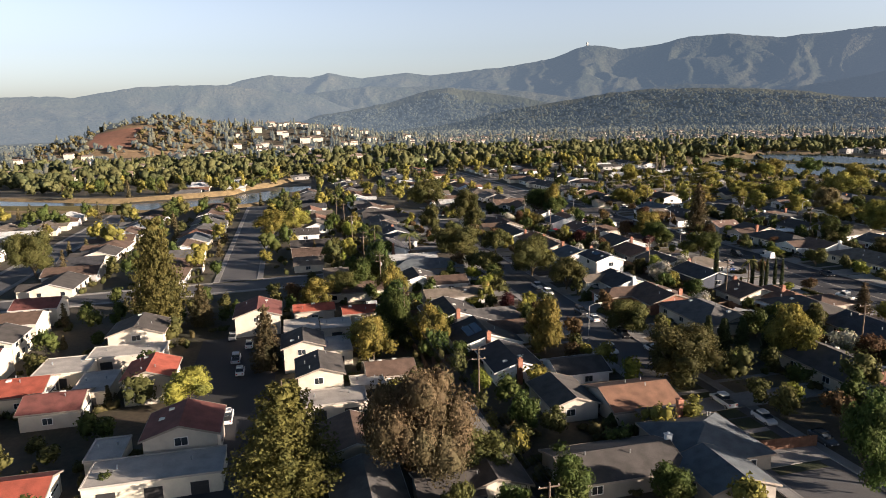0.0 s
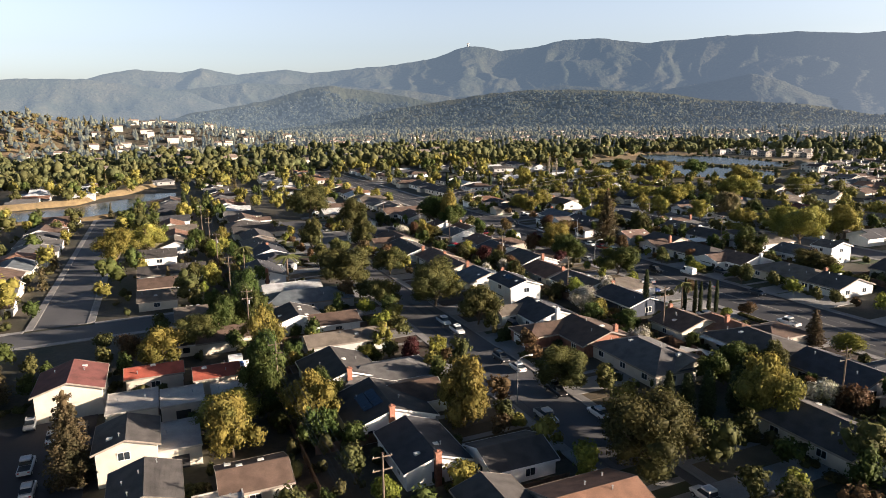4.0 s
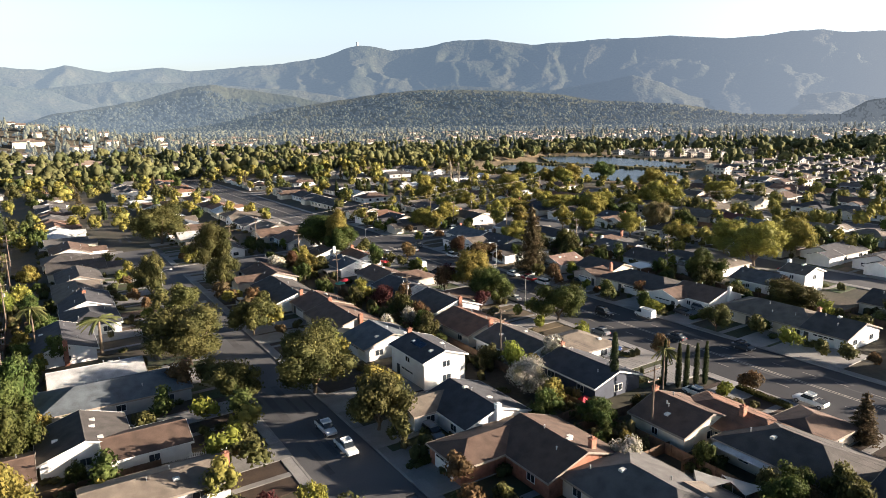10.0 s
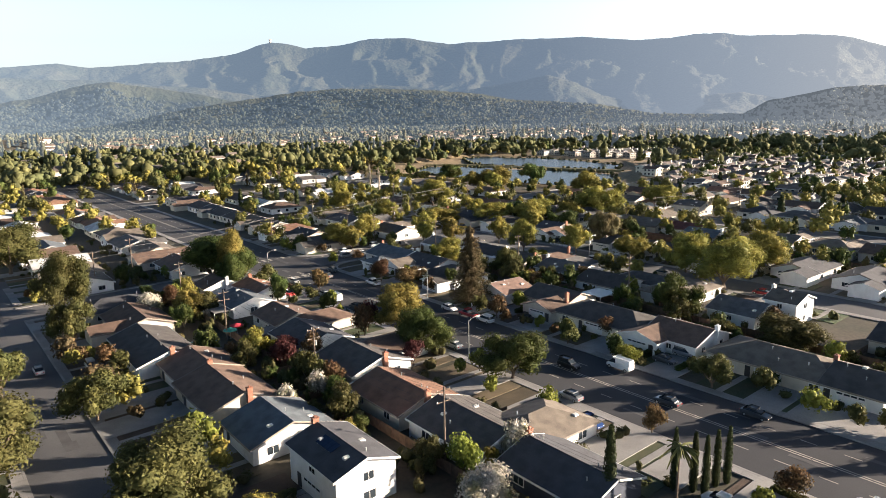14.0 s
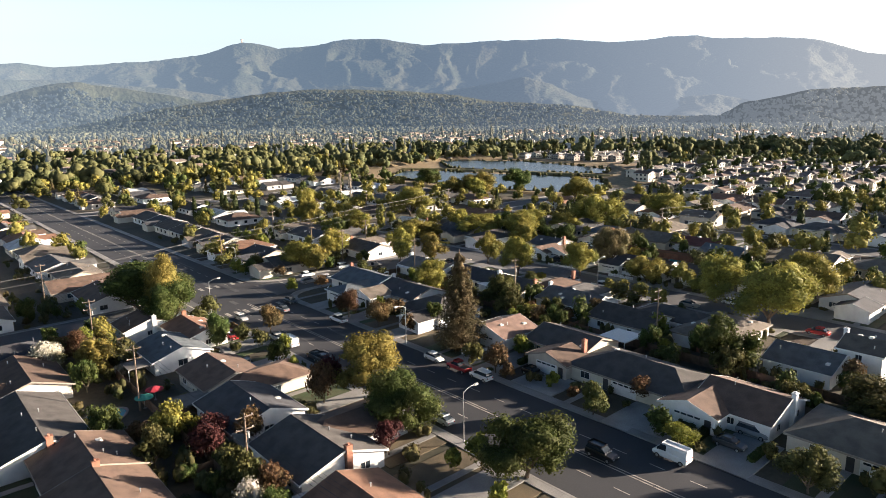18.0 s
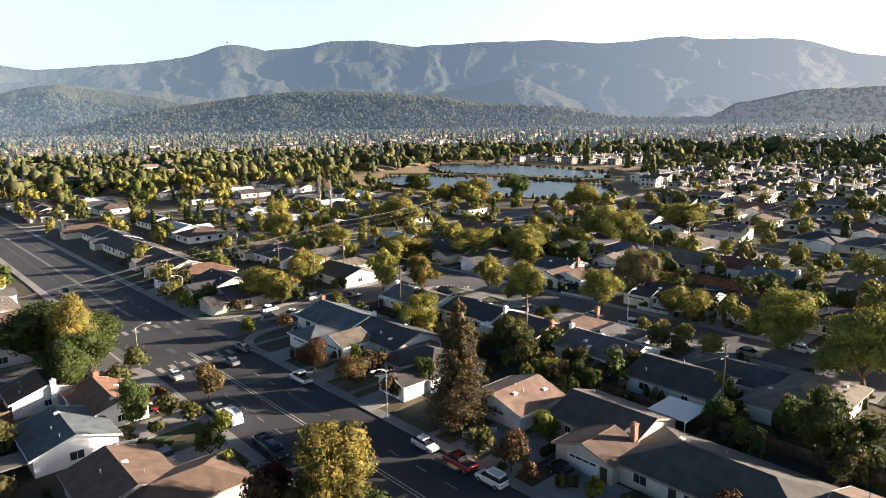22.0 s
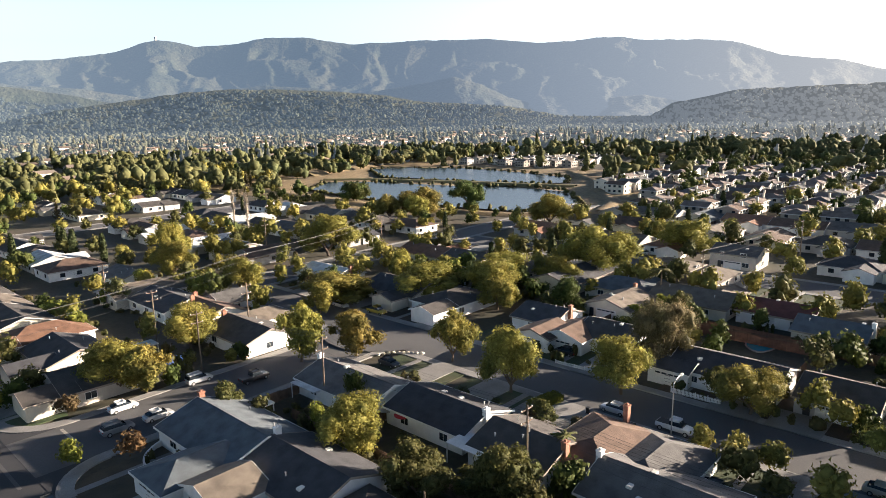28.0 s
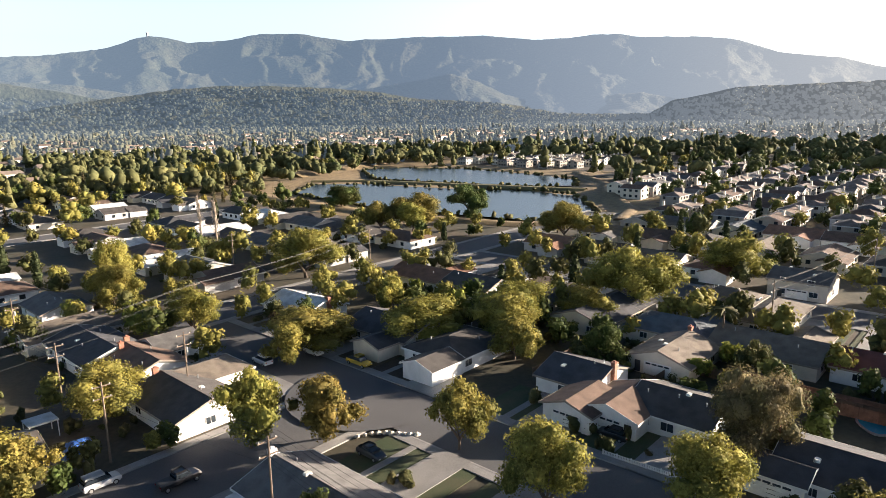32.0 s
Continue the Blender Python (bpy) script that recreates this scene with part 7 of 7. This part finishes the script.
def scatter(n, x0, x1, y0, y1, kinds, hs, detail, gap=0.75):
    made = 0
    for _ in range(n * 6):
        if made >= n:
            break
        x, y = fill.uniform(x0, x1), fill.uniform(y0, y1)
        h = fill.uniform(*hs)
        k = fill.choice(kinds)
        r = h * (0.16 if k == "c" else 0.2 if k == "r" else 0.42) * fill.uniform(0.85, 1.15)
        if detail == 2 and 204 < x < 262 and 250 < y < 345 or any((x - a) ** 2 + (y - b) ** 2 < 60 for a, b in KEEP):
            continue
        if on_street(x, y, 1.0) or wet(x, y, 3) or (shore(x, y) and (h > 4 or fill.random() < 0.6)) or (290 < x < 380 and 350 < y < 600 and h > 7.5 and fill.random() < 0.8) or not clear_of_houses(x, y, 7.0 if detail == 2 else 6.0):
            continue
        if any((x - a) ** 2 + (y - b) ** 2 < ((r + c) * gap) ** 2 for a, b, c in TREES):
            continue
        if detail == 2 and len(NEAR_TREES) < 150:
            NEAR_TREES.append(made)
            tree(k, round(x, 1), round(y, 1), round(h, 1), round(r, 1))
        else:
            belt_tree(k, x, y, h, r, detail == 2 or (y < 240 and -70 < x < 260))
        made += 1


scatter(46, 15, 35, 70, 330, "ddobdl", (3, 8), 2, 0.6)
scatter(80, 98, 118, 70, 330, "dobdolnwd", (2.5, 7), 2, 0.55)
scatter(80, 183, 201, 90, 330, "dobdolnwd", (2.5, 7), 2, 0.55)
scatter(90, 258, 281, 110, 360, "dobbld", (3, 8), 1, 0.55)
scatter(30, 53, 61, 80, 340, "obln", (3, 8), 2)
scatter(26, 75, 85, 80, 340, "obnl", (3, 8), 2)
scatter(22, 129, 138, 90, 340, "onl", (2.5, 6), 2)
scatter(26, 160, 170, 90, 340, "onld", (2.5, 6), 2)
scatter(16, 213, 222, 225, 300, "bbodn", (4, 7), 2)
scatter(20, 236, 245, 225, 370, "bbodn", (4, 8), 2)
scatter(24, 160, 225, 323, 400, "bbodl", (5, 9), 2, 0.6)
scatter(50, 215, 320, 300, 430, "bbbbo", (6, 9.5), 2, 0.75)
scatter(110, 20, 380, 385, 520, "bbbodc", (6, 11), 1, 0.6)
scatter(240, -60, 400, 520, 720, "bbbodr", (7, 15), 1, 0.6)
scatter(170, 280, 440, 130, 380, "bbbodc", (6, 11), 1, 0.55)
scatter(150, -230, 20, 225, 440, "oddbr", (6, 13), 1, 0.6)
scatter(16, -34, 32, 172, 207, "dobd", (3, 6), 1)
scatter(90, -130, -24, 70, 205, "odord", (3.5, 8), 1)
scatter(40, 5, 60, 62, 205, "dodb", (3, 7), 1)
scatter(30, 75, 138, 60, 110, "dod", (5, 10), 1)
scatter(60, -200, 20, 520, 720, "oddbr", (8, 16), 1)
scatter(330, 400, 720, 200, 460, "bodcdd", (6, 11), 1, 0.5)
scatter(80, 470, 760, 560, 760, "bodr", (7, 15), 1)
scatter(40, 330, 376, 380, 640, "ddobb", (3, 7), 1, 0.6)

for k, rows_ in BELT.items():
    tagged(new("tree_belt", tri_mesh("tree_belt", *joined(*rows_), LEAF_BELT[k])), "canopy of " + LEAF_KIND[k][0] + " further off", "trees", kind="stuff")
for (what, tone), vs in FAR_V.items():
    me = mesh_of("far_" + what, vs, FAR_F[(what, tone)], WALL[tone] if what == "wall" else ROOF[tone] if what == "roof" else WALL["grey"] if what == "fascia" else GLAZE)
    tagged(new({"wall": "far_house_walls", "roof": "far_house_roofs", "fascia": "far_house_fascias", "pane": "far_house_windows"}[what], me), f"{tone} {what}s of the houses further off".strip(), "houses", kind="stuff")

# hedges and low shrubs along the plots, too many to count
rng = np.random.default_rng(4)
bushes = []
for hx, hy, hw in HOUSES:
    if not (-110 < hx < 330 and 60 < hy < 420):
        continue
    for _ in range(9):
        sx, sy = hx + fill.choice((-1, 1)) * fill.uniform(6.5, 11.5), hy + fill.uniform(-9, 9)
        if on_street(sx, sy, 2.2):
            continue
        rad, hgt = fill.uniform(0.5, 1.6), fill.uniform(0.6, 2.4)
        m = 3
        c = rng.uniform(-0.6, 0.6, (m, 3)) * (rad, rad, 0.3 * hgt) + (sx, sy, gz(sx, sy) + 0.42 * hgt)
        bushes.append(lumps(rng, c, np.array([[rad * 0.62, rad * 0.62, hgt * 0.5]]) * rng.uniform(0.7, 1.15, (m, 1)), 1, 0.16))
        d = rng.standard_normal((70, 3))
        d /= np.linalg.norm(d, axis=1)[:, None]
        d[:, 2] = np.abs(d[:, 2])
        p = c[rng.integers(0, m, 70)] + d * (rad * 0.62, rad * 0.62, hgt * 0.5) * rng.uniform(0.85, 1.2, (70, 1))
        bushes.append(leaf_tris(rng, p, d, 0.17, 1.0))
for loop in (LOWER_POND, UPPER_POND):
    for (x0, y0), (x1, y1) in zip(loop, loop[1:] + loop[:1]):
        n = int(math.hypot(x1 - x0, y1 - y0) / 2.6)
        for i in range(n):
            if fill.random() < 0.3:
                continue
            px, py = x0 + (x1 - x0) * i / n + fill.uniform(-1.5, 1.5), y0 + (y1 - y0) * i / n + fill.uniform(-1.5, 1.5)
            hgt = fill.uniform(0.6, 2.2)
            bushes.append(lumps(rng, np.array([[px, py, gz(px, py) + hgt * 0.3]]), np.array([[fill.uniform(0.9, 2.0), fill.uniform(0.9, 2.0), hgt * 0.7]]), 1, 0.3))
for xr in (25.0, 108.0, 191.0, 270.0):
    for _ in range(110):
        px, py = xr + fill.choice((-1, 1)) * fill.uniform(0.8, 3.2), fill.uniform(75, 345)
        if on_street(px, py, 2.0) or any((px - a) ** 2 + (py - b) ** 2 < 40 for a, b in KEEP):
            continue
        hgt, rad = fill.uniform(1.2, 3.4), fill.uniform(0.8, 1.7)
        c = rng.uniform(-0.6, 0.6, (4, 3)) * (rad, rad, 0.35 * hgt) + (px, py, gz(px, py) + 0.45 * hgt)
        bushes.append(lumps(rng, c, np.array([[rad * 0.55, rad * 0.55, hgt * 0.42]]) * rng.uniform(0.7, 1.15, (4, 1)), 1, 0.2))
        d = rng.standard_normal((90, 3))
        d /= np.linalg.norm(d, axis=1)[:, None]
        bushes.append(leaf_tris(rng, c[rng.integers(0, 4, 90)] + d * (rad * 0.58, rad * 0.58, hgt * 0.44) * rng.uniform(0.85, 1.2, (90, 1)), d, 0.17, 1.0))
SHRUB = surface("shrub_leaves", (0.07, 0.078, 0.028), (0.115, 0.092, 0.042), rough=0.7, scale=0.22, fine=2.2, bump=0, vary=0.0, stain=0.5, through_light=0.2, piece=0.3)
tagged(new("shrubs", tri_mesh("shrubs", *joined(*bushes), SHRUB)), "low garden shrubs and hedges beside the houses", "shrub", kind="stuff")


# ---------------------------------------------------------------- woods of the distance
def far_tree(g, con, grade):
    """Foliage of one far tree of height 1 and radius 1."""
    if con:
        z = np.array((0.2, 0.42, 0.64, 0.84)) if grade else np.array((0.3, 0.7))
        r = np.array((1.0, 0.86, 0.66, 0.38)) if grade else np.array((0.95, 0.62))
        c = np.stack([g.normal(0, 0.06, len(z)), g.normal(0, 0.06, len(z)), z], 1)
        return lumps(g, c, np.stack([r, r, 0.2 + 0 * z + (0 if grade else 0.12)], 1), 1, 0.2)
    n = (1, 4, 8)[grade]
    c = g.uniform(-1, 1, (n, 3)) * (0.6, 0.6, 0.24) + (0, 0, 0.58)
    r = g.uniform(0.34, 0.6, n) if n > 1 else np.array((0.95,))
    return lumps(g, c * (1 if n > 1 else (0, 0, 1)), np.stack([r, r, r * (0.52 if n > 1 else 0.45)], 1), 1, 0.27)


def woods(name, n, r0, r1, grade, hs, material, label, seed, on_hill=None, az=(-30, 90), conifers=0.3, clump=0.0, sprays=0):
    g = np.random.default_rng(seed)
    kinds = [[far_tree(g, con, grade) for _ in range(14)] for con in (False, True)]
    stand = []
    for _ in range(n):
        a = math.radians(g.uniform(*az))
        r = math.sqrt(g.uniform(r0 * r0, r1 * r1))
        x, y = 66 + r * math.sin(a), 130 + r * math.cos(a)
        if not on_hill and (wet(x, y, 6) or shore(x, y) or (395 < x < 720 and 240 < y < 640 and g.random() < 0.75)):
            continue
        if not on_hill and bare_patch(x, y):
            continue
        if clump and noise.noise((x / 90, y / 90, seed)) < clump:
            continue
        z = range_z(on_hill, math.degrees(a), r) if on_hill else ground_z(x, y)
        h = g.uniform(*hs) * (0.75 + 0.5 * g.random())
        con = g.random() < (0.6 if not on_hill and hill(x, y) > 7 and x > -110 else conifers)
        if con:
            h *= 1.22
        rad = h * (g.uniform(0.19, 0.27) if con else g.uniform(0.42, 0.6))
        v, f = kinds[int(con)][g.integers(0, 14)]
        w = g.uniform(0, 6.28)
        q = v @ np.array(((math.cos(w), math.sin(w), 0), (-math.sin(w), math.cos(w), 0), (0, 0, 1))) * (rad, rad, h) + (x, y, z - 0.4)
        stand.append((q, f))
        if sprays:
            pick = q[g.integers(0, len(q), sprays)]
            stand.append(leaf_tris(g, pick, (pick - (x, y, z + h * 0.5)) / h * 2, 0.75, 1.0))
    tagged(new(name, tri_mesh(name, *joined(*stand), material)), label, "woods", kind="stuff")


FARLEAF = surface("far_foliage", (0.125, 0.122, 0.05), (0.07, 0.084, 0.038), rough=0.8, scale=0.035, fine=0.5, bump=0, vary=0.0, stain=0.5, through_light=0.2, piece=0.3)
OAKLEAF = surface("oak_foliage", (0.13, 0.105, 0.045), (0.085, 0.08, 0.036), rough=0.8, scale=0.03, fine=0.4, bump=0, vary=0.0, stain=0.45, through_light=0.15, piece=0.35)
# haze painted as glow into foliage, even on woods only 700 m off
MIDLEAF = hazy("middle_foliage_haze", (0.118, 0.114, 0.056), (0.08, 0.085, 0.046), 0.27, 0.03, 0.3, piece=0.35)
DARKLEAF = hazy("far_dark_foliage_haze", (0.10, 0.094, 0.05), (0.07, 0.072, 0.042), 0.16, 0.03, 0.4, piece=0.35)
HAZELEAF = hazy("distant_foliage_haze", (0.112, 0.112, 0.06), (0.08, 0.084, 0.05), 0.38, 0.02, 0.12, piece=0.4)
HILLLEAF = hazy("hill_foliage_haze", (0.036, 0.045, 0.025), (0.054, 0.058, 0.033), 0.36, 0.01, 0.08, piece=0.35)
RIDGELEAF = hazy("ridge_foliage_haze", (0.04, 0.05, 0.03), (0.06, 0.065, 0.04), 0.5, 0.01, 0.08, piece=0.3)
woods("woods_near", 2700, 540, 900, 2, (7, 14), FARLEAF, "dense suburban tree canopy", 1, conifers=0.2, sprays=46)
woods("woods_middle", 7200, 860, 1500, 1, (5, 11.5), MIDLEAF, "tree canopy stretching to the hills, haze painted in", 2, conifers=0.16)
woods("woods_knoll", 620, 960, 1290, 1, (5, 9), OAKLEAF, "olive oaks over the dry knoll", 9, az=(-24, -6), conifers=0.0)
woods("woods_dark", 1100, 700, 1600, 1, (10, 15), DARKLEAF, "groups of taller dark conifers, haze painted in", 3, conifers=0.85, clump=0.02)
woods("backdrop_woods", 10500, 1450, 2200, 0, (6, 11.5), HAZELEAF, "far tree canopy at the foot of the hills, haze painted in", 4, conifers=0.14)
woods("backdrop_woods", 9000, 1920, 2440, 0, (7, 11), HILLLEAF, "woods covering the foothills, haze painted in", 5, on_hill=RANGES["foothills"], az=(8, 86), conifers=0.06)
woods("backdrop_woods", 5000, 2400, 2800, 0, (7, 11), RIDGELEAF, "woods covering the further ridges, haze painted in", 6, on_hill=RANGES["ridges"], az=(-4, 30), conifers=0.06)

# roofs glimpsed between the far trees
fr = random.Random(8)
bm_r, bm_wl = bmesh.new(), bmesh.new()
for _ in range(900):
    a, r = radians(fr.uniform(-28, 88)), math.sqrt(fr.uniform(600 ** 2, 1500 ** 2))
    x, y = 66 + r * math.sin(a), 130 + r * math.cos(a)
    if wet(x, y, 20) or shore(x, y) or (400 < x < 740 and 240 < y < 700) or (-420 < x < -110 and 1040 < y < 1400):
        continue
    z, L, W, h = ground_z(x, y), fr.uniform(10, 18), fr.uniform(8, 11), fr.choice((5.0, 5.5, 7.5))
    box(bm_wl, x - L / 2, x + L / 2, y - W / 2, y + W / 2, z - 1, z + h)
    b = [bm_r.verts.new((x + i * (L / 2 + 0.5), y + j * (W / 2 + 0.5), z + h)) for i, j in ((-1, -1), (1, -1), (1, 1), (-1, 1))]
    t0, t1 = bm_r.verts.new((x - L / 2 + 1, y, z + h + 2.2)), bm_r.verts.new((x + L / 2 - 1, y, z + h + 2.2))
    for f in ((b[0], b[1], t1, t0), (b[2], b[3], t0, t1), (b[1], b[2], t1), (b[3], b[0], t0)):
        bm_r.faces.new(f)
FARROOF = surface("far_roofs", (0.22, 0.16, 0.12), (0.12, 0.11, 0.10), scale=0.02, fine=0.3, bump=0, vary=0.4, stain=0.2, island=True)
tagged(new("far_roofs", from_bm("far_roofs", bm_r, FARROOF)), "roofs of far houses between the trees", "roofs", kind="stuff")
tagged(new("far_walls", from_bm("far_walls", bm_wl, WALL["cream"])), "pale walls of far houses", "walls", kind="stuff")
